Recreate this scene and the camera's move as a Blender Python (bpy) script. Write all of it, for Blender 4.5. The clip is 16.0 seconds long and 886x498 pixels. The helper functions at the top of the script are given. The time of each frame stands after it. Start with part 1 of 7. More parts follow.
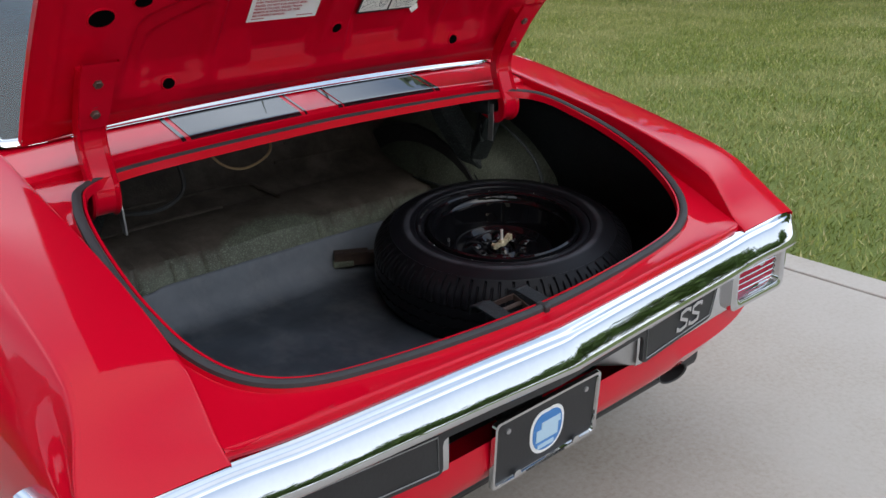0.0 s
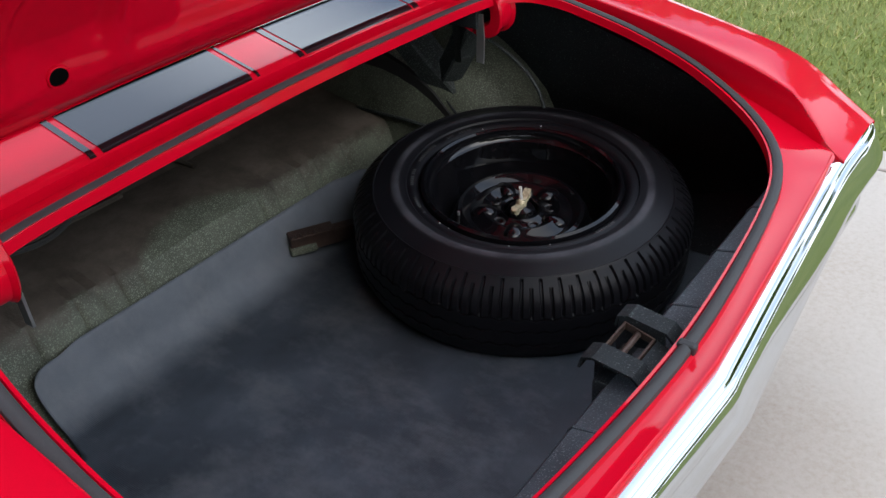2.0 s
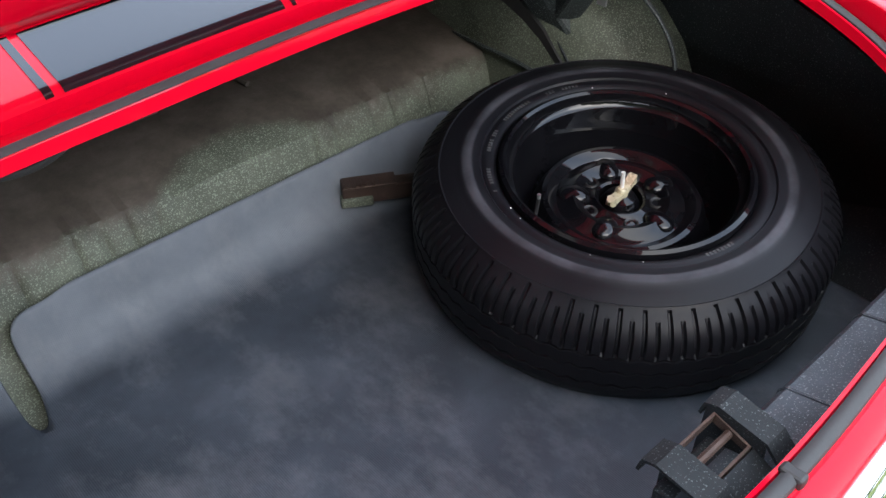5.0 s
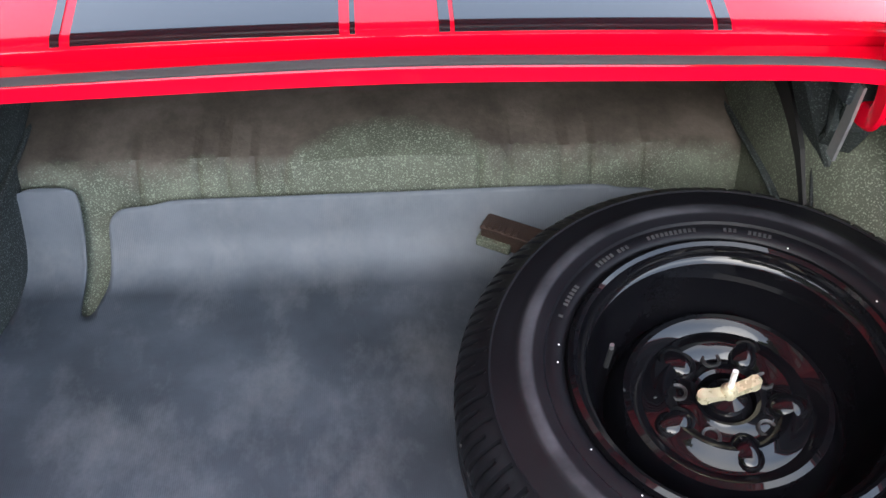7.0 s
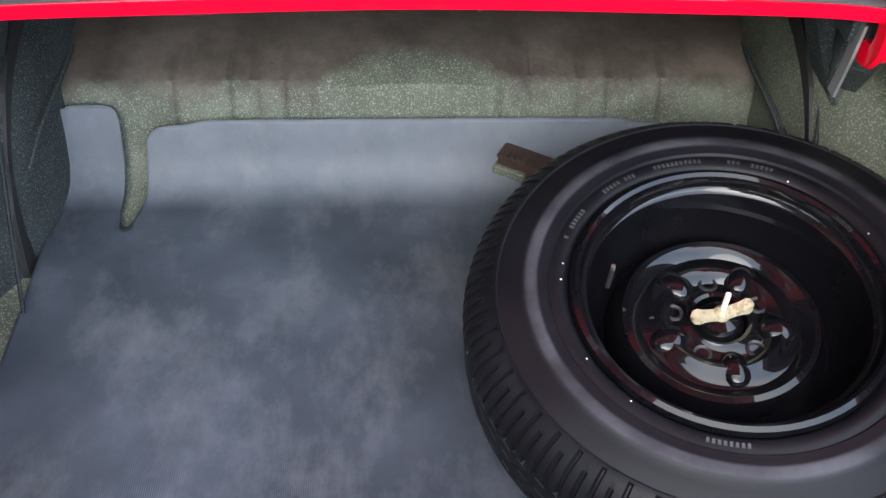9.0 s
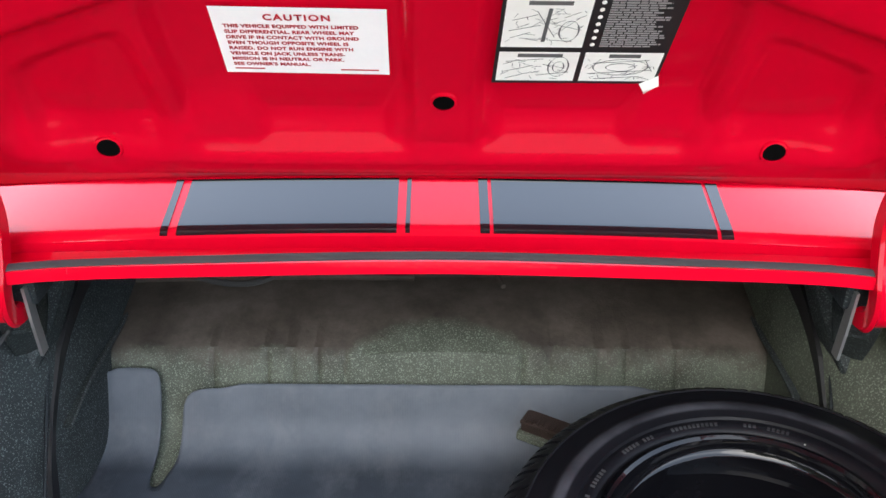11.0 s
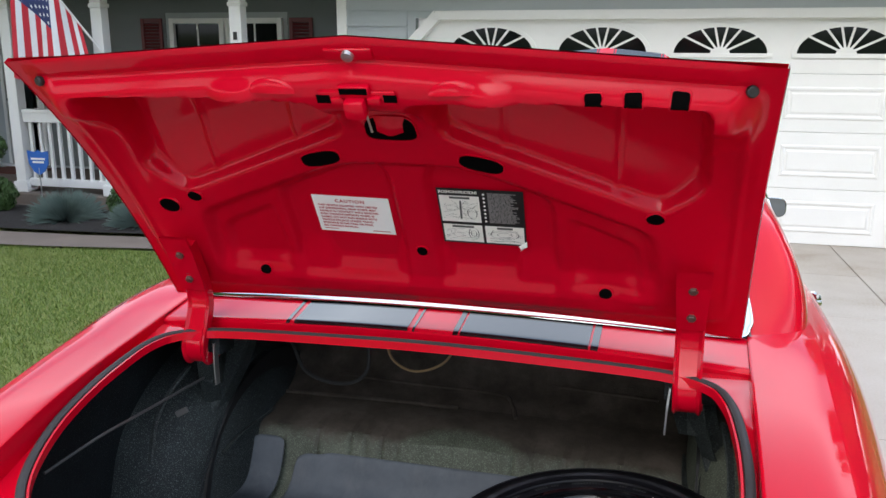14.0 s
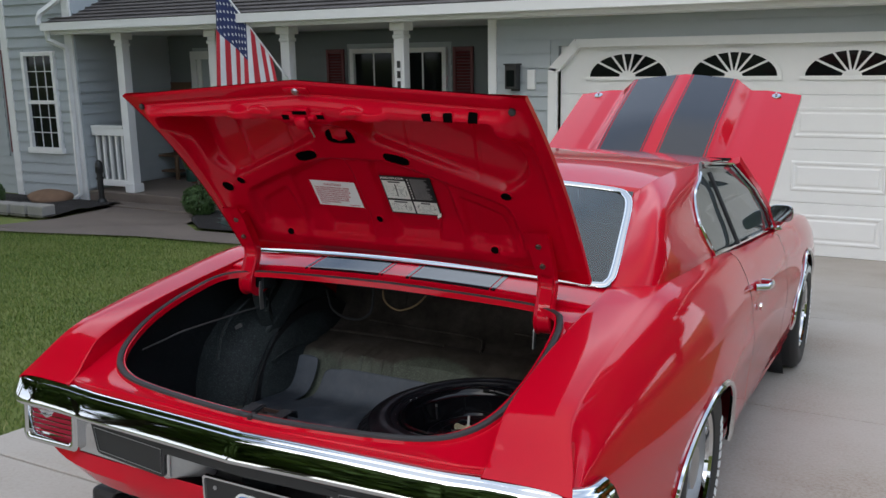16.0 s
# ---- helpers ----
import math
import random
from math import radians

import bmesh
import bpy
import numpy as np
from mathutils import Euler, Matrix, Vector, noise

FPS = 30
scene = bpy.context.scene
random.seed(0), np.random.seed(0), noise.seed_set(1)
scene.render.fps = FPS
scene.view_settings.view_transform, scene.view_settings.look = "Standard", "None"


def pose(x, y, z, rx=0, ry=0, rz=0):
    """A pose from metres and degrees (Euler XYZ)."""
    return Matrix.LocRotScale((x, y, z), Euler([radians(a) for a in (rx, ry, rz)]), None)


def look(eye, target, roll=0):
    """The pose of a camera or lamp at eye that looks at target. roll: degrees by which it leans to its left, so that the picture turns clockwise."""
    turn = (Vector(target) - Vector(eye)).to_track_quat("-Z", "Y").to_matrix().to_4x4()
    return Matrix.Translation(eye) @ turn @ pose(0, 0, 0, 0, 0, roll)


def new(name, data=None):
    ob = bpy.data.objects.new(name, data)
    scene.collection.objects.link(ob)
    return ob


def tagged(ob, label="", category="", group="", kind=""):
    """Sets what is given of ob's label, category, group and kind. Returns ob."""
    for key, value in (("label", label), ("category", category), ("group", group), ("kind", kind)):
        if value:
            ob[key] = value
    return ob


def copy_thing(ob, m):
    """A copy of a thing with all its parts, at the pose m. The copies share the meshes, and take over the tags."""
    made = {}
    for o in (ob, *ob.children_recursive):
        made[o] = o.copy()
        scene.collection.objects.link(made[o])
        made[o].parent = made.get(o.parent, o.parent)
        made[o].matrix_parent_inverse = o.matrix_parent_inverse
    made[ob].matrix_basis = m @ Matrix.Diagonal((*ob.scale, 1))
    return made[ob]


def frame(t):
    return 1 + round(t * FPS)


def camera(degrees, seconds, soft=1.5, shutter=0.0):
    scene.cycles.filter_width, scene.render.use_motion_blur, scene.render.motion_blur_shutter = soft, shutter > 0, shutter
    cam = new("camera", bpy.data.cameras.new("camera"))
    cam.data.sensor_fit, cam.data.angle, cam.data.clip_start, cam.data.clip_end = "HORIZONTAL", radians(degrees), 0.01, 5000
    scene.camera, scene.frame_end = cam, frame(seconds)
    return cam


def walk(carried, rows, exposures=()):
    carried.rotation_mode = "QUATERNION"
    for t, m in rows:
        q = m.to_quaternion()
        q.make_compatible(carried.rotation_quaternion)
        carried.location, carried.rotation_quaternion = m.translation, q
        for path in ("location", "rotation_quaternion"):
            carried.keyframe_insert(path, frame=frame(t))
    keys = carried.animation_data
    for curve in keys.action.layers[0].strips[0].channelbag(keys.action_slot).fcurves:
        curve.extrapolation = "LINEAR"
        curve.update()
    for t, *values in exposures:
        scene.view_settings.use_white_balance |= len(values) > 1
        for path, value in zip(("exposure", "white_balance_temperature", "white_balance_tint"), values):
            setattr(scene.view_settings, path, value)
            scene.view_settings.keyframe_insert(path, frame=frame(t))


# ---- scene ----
cam = camera(52.6, 16.0)
# seconds, eye, target, roll
PATH = [
    (0, (-1.175, -0.929, 1.559), (0.047, 0.412, 0.718), 1.9),
    (0.5, (-1.113, -0.723, 1.551), (0.146, 0.537, 0.641), 1.2),
    (1, (-1.05, -0.547, 1.547), (0.23, 0.634, 0.563), 0.4),
    (1.5, (-1.007, -0.348, 1.542), (0.315, 0.709, 0.476), 0.3),
    (2, (-0.947, -0.195, 1.539), (0.391, 0.753, 0.393), 0.5),
    (2.5, (-0.877, -0.112, 1.525), (0.434, 0.777, 0.303), 0.4),
    (3, (-0.848, -0.053, 1.509), (0.437, 0.789, 0.228), -1.1),
    (5.5, (-0.498, -0.04, 1.47), (0.403, 1.102, 0.097), 5.2),
    (6, (-0.353, 0.006, 1.473), (0.331, 1.244, 0.059), 6.1),
    (6.5, (-0.176, 0.003, 1.493), (0.212, 1.324, 0.042), 4.3),
    (7, (-0.029, -0.014, 1.508), (0.12, 1.321, 0.026), 2.2),
    (7.5, (-0.016, -0.038, 1.534), (0.09, 1.249, 0.006), 3.1),
    (8, (-0.006, -0.053, 1.557), (0.077, 1.17, -0.024), 2.3),
    (10.5, (-0.028, -0.133, 1.519), (0.049, 1.369, 0.201), 1.4),
    (11, (-0.006, -0.169, 1.553), (0.007, 1.511, 0.469), 0.6),
    (11.5, (0.07, -0.305, 1.541), (-0.052, 1.519, 0.728), 0.2),
    (12, (0.138, -0.438, 1.55), (-0.096, 1.431, 0.878), 0.1),
    (12.5, (0.166, -0.577, 1.565), (-0.11, 1.316, 0.984), 0.2),
    (13, (0.231, -0.74, 1.584), (-0.101, 1.161, 1.059), 0.2),
    (13.5, (0.344, -0.895, 1.61), (-0.059, 0.999, 1.11), 0.2),
    (14, (0.541, -1.056, 1.617), (0.024, 0.817, 1.145), -0.1),
    (14.5, (0.702, -1.271, 1.627), (0.119, 0.586, 1.168), -0.4),
    (15, (0.915, -1.452, 1.626), (0.223, 0.368, 1.173), -0.4),
    (15.5, (1.2, -1.538, 1.637), (0.375, 0.229, 1.196), -0.9),
    (16, (1.526, -1.669, 1.667), (0.598, 0.052, 1.246), -1.0),
]
EXPOSURES = [(0.0, 0.18), (1.5, 0.55), (3.0, 0.95), (5.5, 1.85), (7.0, 2.2), (8.0, 2.35), (10.5, 1.95), (11.5, 1.38), (13.5, 0.84), (14.5, 0.38), (16.0, -0.1)]
walk(cam, [(t, look(eye, target, roll)) for t, eye, target, roll in PATH], EXPOSURES)

# ---- light ----
world = bpy.data.worlds.new("overcast_sky")
scene.world = world
world.use_nodes = True
wn = world.node_tree
sky = wn.nodes.new("ShaderNodeTexSky")
sky.sky_type = "NISHITA"
sky.sun_disc = False
SUN_EL, SUN_AZ = radians(34), radians(200)
sky.sun_elevation = SUN_EL
sky.sun_rotation = SUN_AZ
sky.air_density, sky.dust_density, sky.ozone_density = 1.0, 6.0, 1.0
veil = wn.nodes.new("ShaderNodeMix")
veil.data_type = "RGBA"
veil.inputs[0].default_value = 0.75
# bright haze round the horizon, thinning to a dimmer blue overhead
up = wn.nodes.new("ShaderNodeSeparateXYZ")
wn.links.new(wn.nodes.new("ShaderNodeTexCoord").outputs["Generated"], up.inputs[0])
haze = wn.nodes.new("ShaderNodeValToRGB")
for stop, tone in ((0.0, (1.0, 1.08, 1.18)), (0.45, (1.36, 1.49, 1.65)), (0.57, (1.34, 1.49, 1.69)), (0.67, (0.60, 0.71, 0.90)), (0.82, (0.40, 0.51, 0.70)), (1.0, (0.29, 0.39, 0.57))):
    point = haze.color_ramp.elements.new(stop) if 0 < stop < 1 else haze.color_ramp.elements[int(stop)]
    point.color = (*tone, 1)
wn.links.new(up.outputs["Z"], haze.inputs["Fac"])
cloud = wn.nodes.new("ShaderNodeVectorMath")
cloud.operation = "SCALE"
cloud.inputs["Scale"].default_value = 13.5
wn.links.new(haze.outputs["Color"], cloud.inputs[0])
wn.links.new(cloud.outputs["Vector"], veil.inputs[7])
wn.links.new(sky.outputs["Color"], veil.inputs[6])
wn.links.new(veil.outputs[2], wn.nodes["Background"].inputs["Color"])
wn.nodes["Background"].inputs["Strength"].default_value = 0.15
sun = new("sun", bpy.data.lights.new("sun", "SUN"))
sun.data.energy, sun.data.angle, sun.data.color = 0.9, radians(50), (1.0, 0.97, 0.92)
sun.matrix_world = look((0, 0, 20), (-math.sin(SUN_AZ) * math.cos(SUN_EL), -math.cos(SUN_AZ) * math.cos(SUN_EL), 20 - math.sin(SUN_EL)))


# ---- materials ----
def material(name, base, rough=0.5, metal=0.0, coat=0.0, coat_rough=0.03, spec=0.5):
    m = bpy.data.materials.new(name)
    m.use_nodes = True
    b = m.node_tree.nodes["Principled BSDF"]
    b.inputs["Base Color"].default_value = (*base, 1)
    b.inputs["Roughness"].default_value = rough
    b.inputs["Metallic"].default_value = metal
    b.inputs["Coat Weight"].default_value = coat
    b.inputs["Coat Roughness"].default_value = coat_rough
    b.inputs["Specular IOR Level"].default_value = spec
    return m


def nd(m, kind, **values):
    n = m.node_tree.nodes.new(kind)
    for key, value in values.items():
        n.inputs[key.replace("_", " ")].default_value = value
    return n


def wire(m, a, b):
    m.node_tree.links.new(a, b)


def bsdf(m):
    return m.node_tree.nodes["Principled BSDF"]


def where(m):
    return nd(m, "ShaderNodeTexCoord").outputs["Object"]


def ramp(m, fac, stops):
    r = nd(m, "ShaderNodeValToRGB")
    while len(r.color_ramp.elements) < len(stops):
        r.color_ramp.elements.new(0.5)
    for e, (p, c) in zip(r.color_ramp.elements, stops):
        e.position, e.color = p, (*c, 1)
    wire(m, fac, r.inputs["Fac"])
    return r.outputs["Color"]


def speckle(m, scale, detail=4.0, rough=0.6, at=None):
    n = nd(m, "ShaderNodeTexNoise", Scale=scale, Detail=detail, Roughness=rough)
    wire(m, at or where(m), n.inputs["Vector"])
    return n.outputs["Fac"]


def blend(m, fac, a, b, mode="MIX"):
    n = m.node_tree.nodes.new("ShaderNodeMix")
    n.data_type, n.blend_type = "RGBA", mode
    for socket, value in ((n.inputs[0], fac), (n.inputs[6], a), (n.inputs[7], b)):
        if isinstance(value, (int, float)):
            socket.default_value = value
        elif isinstance(value, tuple):
            socket.default_value = (*value, 1)
        else:
            wire(m, value, socket)
    return n.outputs[2]


def relief(m, height, strength=0.3, distance=0.01):
    b = nd(m, "ShaderNodeBump", Strength=strength, Distance=distance)
    wire(m, height, b.inputs["Height"])
    wire(m, b.outputs["Normal"], bsdf(m).inputs["Normal"])
    return b


def varied(name, stops, scale, rough=0.6, bump=0.2, fine=None, dist=0.004, metal=0.0, spec=0.5, coat=0.0, detail=5.0, rough2=None):
    """Colour by two noises, with fine relief and uneven gloss."""
    m = material(name, stops[0][1], rough, metal, coat, spec=spec)
    big = speckle(m, scale, detail)
    small = speckle(m, fine or scale * 12, 3.0, 0.7)
    mixed = blend(m, 0.35, big, small)
    wire(m, ramp(m, mixed, stops), bsdf(m).inputs["Base Color"])
    lo, hi = (rough, rough2) if rough2 else (rough * 0.85, min(1, rough * 1.15))
    mr = nd(m, "ShaderNodeMapRange", To_Min=lo, To_Max=hi)
    wire(m, big, mr.inputs["Value"])
    wire(m, mr.outputs["Result"], bsdf(m).inputs["Roughness"])
    if bump:
        relief(m, small, bump, dist)
    return m


def red_paint():
    m = material("red_paint", (0.56, 0.0007, 0.016), 0.5, 0.0, 1.0, 0.02, spec=0.03)
    bsdf(m).inputs["Coat IOR"].default_value = 1.34
    n = speckle(m, 900.0, 2.0)
    wire(m, ramp(m, n, [(0.3, (0.54, 0.0006, 0.014)), (0.7, (0.58, 0.0009, 0.018))]), bsdf(m).inputs["Base Color"])
    dust = speckle(m, 6.0, 6.0)
    mr = nd(m, "ShaderNodeMapRange", To_Min=0.012, To_Max=0.05)
    wire(m, dust, mr.inputs["Value"])
    wire(m, mr.outputs["Result"], bsdf(m).inputs["Coat Roughness"])
    peel = nd(m, "ShaderNodeBump", Strength=0.03, Distance=0.002)
    wire(m, speckle(m, 120.0, 2.0), peel.inputs["Height"])
    wire(m, peel.outputs["Normal"], bsdf(m).inputs["Coat Normal"])
    return m


RED = red_paint()
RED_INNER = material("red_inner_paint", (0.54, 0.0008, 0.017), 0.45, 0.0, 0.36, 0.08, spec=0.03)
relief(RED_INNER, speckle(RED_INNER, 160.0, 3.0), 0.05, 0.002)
STRIPE = material("black_stripe_paint", (0.006, 0.006, 0.008), 0.45, 0.0, 1.0, 0.02, spec=0.03)
bsdf(STRIPE).inputs["Coat IOR"].default_value = 1.6
CHROME = varied("chrome", [(0.3, (0.60, 0.61, 0.62)), (0.7, (0.66, 0.67, 0.68))], 8.0, 0.02, 0.0, metal=1.0, rough2=0.05)
SATIN = varied("satin_metal", [(0.3, (0.42, 0.43, 0.44)), (0.7, (0.52, 0.52, 0.52))], 9.0, 0.38, 0.05, metal=0.9)
BLACK_PAD = varied("black_pad", [(0.3, (0.014, 0.014, 0.015)), (0.7, (0.024, 0.024, 0.025))], 12.0, 0.5, 0.1)
BLACK_GLOSS = varied("black_enamel", [(0.3, (0.002, 0.002, 0.003)), (0.7, (0.005, 0.005, 0.006))], 20.0, 0.3, 0.0, coat=0.65, spec=0.05)
BLACK_HOLE = material("hole_shadow", (0.003, 0.003, 0.003), 0.9, spec=0.0)
RUBBER = varied("rubber", [(0.25, (0.012, 0.012, 0.013)), (0.75, (0.026, 0.026, 0.028))], 14.0, 0.55, 0.12, fine=260.0, dist=0.001)
SEAL = varied("seal_rubber", [(0.25, (0.024, 0.025, 0.027)), (0.75, (0.045, 0.046, 0.048))], 18.0, 0.7, 0.15, fine=300.0, dist=0.001)
WHITE_PAINT = varied("white_paint", [(0.2, (0.78, 0.78, 0.76)), (0.8, (0.86, 0.85, 0.83))], 2.5, 0.45, 0.05, fine=80.0)
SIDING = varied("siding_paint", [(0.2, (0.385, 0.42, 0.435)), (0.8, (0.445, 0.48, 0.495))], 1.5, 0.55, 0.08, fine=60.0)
# darker copy of the siding: the porch's shade is put into its colour
SHADED_SIDING = varied("shaded_siding_paint", [(0.2, (0.15, 0.17, 0.175)), (0.8, (0.19, 0.21, 0.215))], 1.5, 0.55, 0.08, fine=60.0)
ROOF_SHINGLE = varied("roof_shingle", [(0.2, (0.072, 0.066, 0.066)), (0.8, (0.15, 0.135, 0.128))], 6.0, 0.9, 0.5, fine=150.0)
BURGUNDY = varied("burgundy_paint", [(0.2, (0.10, 0.012, 0.016)), (0.8, (0.15, 0.02, 0.024))], 5.0, 0.5, 0.1)
DARK_GLASS = material("dark_window_glass", (0.006, 0.008, 0.008), 0.05, 0.0, spec=0.14)
CONCRETE = varied("concrete", [(0.34, (0.31, 0.255, 0.20)), (0.42, (0.395, 0.345, 0.29)), (0.52, (0.445, 0.400, 0.350)), (0.68, (0.490, 0.450, 0.405))], 0.8, 0.85, 0.10, fine=60.0, dist=0.002, detail=6.0)
PAVER = varied("walkway_stone", [(0.2, (0.115, 0.088, 0.074)), (0.8, (0.21, 0.170, 0.142))], 2.2, 0.85, 0.3, fine=50.0)
MULCH = varied("black_mulch", [(0.2, (0.008, 0.007, 0.007)), (0.8, (0.035, 0.028, 0.026))], 30.0, 0.95, 0.9, fine=90.0, dist=0.03)
DIRT_GRASS = varied("lawn", [(0.15, (0.10, 0.14, 0.026)), (0.5, (0.16, 0.205, 0.042)), (0.72, (0.24, 0.25, 0.075)), (0.9, (0.34, 0.32, 0.16))], 0.9, 0.95, 0.8, fine=70.0, dist=0.03, detail=8.0)
GLASS = material("car_glass", (0.02, 0.03, 0.035), 0.02, 0.0, spec=0.5)
bsdf(GLASS).inputs["Transmission Weight"].default_value = 0.75
bsdf(GLASS).inputs["Base Color"].default_value = (0.22, 0.27, 0.28, 1)
INTERIOR = varied("black_vinyl", [(0.3, (0.012, 0.012, 0.012)), (0.7, (0.022, 0.022, 0.022))], 10.0, 0.5, 0.2)


# ---- building helpers ----
PITCH, BASE = 4.2, 0.057          # the drive falls gently towards the garage
CARM = Matrix.Translation((0, 0, BASE)) @ Matrix.Rotation(radians(-PITCH), 4, "X")
SLOPE = math.tan(radians(PITCH))


def ground_z(y):
    return BASE - min(max(y, -14.0), 9.4) * SLOPE


def part(name, bm, mat, parent=None, label="", smooth=False, kind="", category="", group="", m=None):
    bmesh.ops.recalc_face_normals(bm, faces=bm.faces)
    me = bpy.data.meshes.new(name)
    bm.to_mesh(me)
    bm.free()
    for one in (mat if isinstance(mat, (list, tuple)) else [mat]):
        me.materials.append(one)
    if smooth:
        me.polygons.foreach_set("use_smooth", [True] * len(me.polygons))
        me.set_sharp_from_angle(angle=radians(38))
    ob = new(name, me)
    if parent:
        ob.parent = parent
    if m:
        ob.matrix_basis = m
    return tagged(ob, label, category, group, kind)


def thing(name, label, category, m=None, group="", kind=""):
    ob = new(name)
    ob.empty_display_size = 0.1
    if m:
        ob.matrix_basis = m
    return tagged(ob, label, category, group, kind)


def quads(bm, rows, closed=False, close_rows=False):
    """A skin over rows of points."""
    vs = [[bm.verts.new(p) for p in row] for row in rows]
    n = len(vs[0])
    for i in range(len(vs) - (0 if close_rows else 1)):
        a, b = vs[i], vs[(i + 1) % len(vs)]
        for j in range(n if closed else n - 1):
            k = (j + 1) % n
            try:
                bm.faces.new((a[j], a[k], b[k], b[j]))
            except ValueError:
                pass
    return vs


def block(bm, lo, hi, bevel=0.0, m=None):
    """A box from corner to corner, its edges rounded."""
    lo, hi = Vector(lo), Vector(hi)
    out = bmesh.ops.create_cube(bm, size=1.0)
    vs = out["verts"]
    for v in vs:
        v.co = Vector([(lo[i] + hi[i]) / 2 + v.co[i] * (hi[i] - lo[i]) for i in range(3)])
    if bevel:
        es = list({e for v in vs for e in v.link_edges})
        r = bmesh.ops.bevel(bm, geom=es, offset=bevel, segments=2, affect="EDGES", profile=0.5)
        vs = list({v for f in r["faces"] for v in f.verts} | {v for v in vs if v.is_valid})
    if m:
        for v in vs:
            v.co = m @ v.co
    return vs


def bar(bm, a, b, r, n=10, r2=None, caps=True):
    """A round bar from a to b."""
    a, b = Vector(a), Vector(b)
    q = (b - a).to_track_quat("Z", "Y")
    rows = []
    for p, rr in ((a, r), (b, r if r2 is None else r2)):
        rows.append([p + q @ Vector((rr * math.cos(2 * math.pi * k / n), rr * math.sin(2 * math.pi * k / n), 0)) for k in range(n)])
    vs = quads(bm, rows, closed=True)
    if caps:
        bm.faces.new(vs[0][::-1])
        bm.faces.new(vs[1])
    return vs


def turned(bm, outline, m=None, n=32, close=False):
    """A body of revolution round z; outline: (radius, height)."""
    m = m or Matrix()
    rows = [[m @ Vector((r * math.cos(2 * math.pi * k / n), r * math.sin(2 * math.pi * k / n), z)) for k in range(n)] for r, z in outline]
    return quads(bm, rows, closed=True, close_rows=close)


def curve_through(points, steps=6, closed=False):
    """A smooth line through points."""
    pts = [Vector(p) for p in points]
    n = len(pts)
    out = []
    for i in range(n if closed else n - 1):
        p1, p2 = pts[i], pts[(i + 1) % n]
        p0 = pts[i - 1] if closed or i else p1 * 2 - p2
        p3 = pts[(i + 2) % n] if closed or i + 2 < n else p2 * 2 - p1
        for s in range(steps):
            t = s / steps
            out.append(0.5 * ((2 * p1) + (p2 - p0) * t + (2 * p0 - 5 * p1 + 4 * p2 - p3) * t * t + (3 * p1 - p0 - 3 * p2 + p3) * t ** 3))
    if not closed:
        out.append(pts[-1])
    return out


def sweep(bm, path, outline, up=(0, 0, 1), closed=False, caps=True, scale=None):
    """An outline of (side, up) points drawn along a path."""
    path = [Vector(p) for p in path]
    n = len(path)
    rows = []
    for i, p in enumerate(path):
        a = path[i - 1] if closed or i else p
        b = path[(i + 1) % n] if closed or i + 1 < n else p
        d = (b - a).normalized()
        side = d.cross(Vector(up)).normalized()
        top = side.cross(d)
        k = scale(i / max(1, n - 1)) if scale else 1.0
        rows.append([p + side * s * k + top * u * k for s, u in outline])
    vs = quads(bm, rows, closed=True, close_rows=closed)
    if caps and not closed:
        bm.faces.new(vs[0][::-1])
        bm.faces.new(vs[-1])
    return vs


def ring(r, n=10, ry=None):
    return [(r * math.cos(2 * math.pi * k / n), (ry or r) * math.sin(2 * math.pi * k / n)) for k in range(n)]


# ---- ground ----
def ground_sheet():
    bm = bmesh.new()
    ys = [-300, -120, -40, -14, -8, -4, 0, 4, 7, 9.4, 14, 40, 120, 300]
    xs = [-300, -120, -40, -15, -8, -4, -2.1, 2.15, 5, 10, 30, 120, 300]
    quads(bm, [[(x, y, ground_z(y) - 0.05) for x in xs] for y in ys])
    part("ground", bm, DIRT_GRASS, label="mown green lawn with drier straw-coloured patches", kind="structure", category="lawn")


ground_sheet()
drive = thing("driveway", "pale grey concrete driveway with saw-cut joints", "driveway", CARM, kind="structure")
JOINTS = [-12.0, -6.75, -4.3, -1.85, 0.6, 3.05, 5.52, 7.2, 9.1]
for y0, y1 in zip(JOINTS, JOINTS[1:]):
    bm = bmesh.new()
    block(bm, (-2.10, y0 + 0.005, -0.12), (2.03, y1 - 0.005, 0.0), 0.006)
    part("slab", bm, CONCRETE, drive)
bm = bmesh.new()
block(bm, (2.036, -12, -0.12), (2.18, 9.1, 0.004), 0.006)
part("edging", bm, CONCRETE, drive, "pale concrete edging strip")
bm = bmesh.new()
block(bm, (2.18, 6.6, -0.12), (3.4, 9.1, -0.002), 0.006)
part("slab", bm, CONCRETE, drive)


# ---- house ----
GY = 8.9


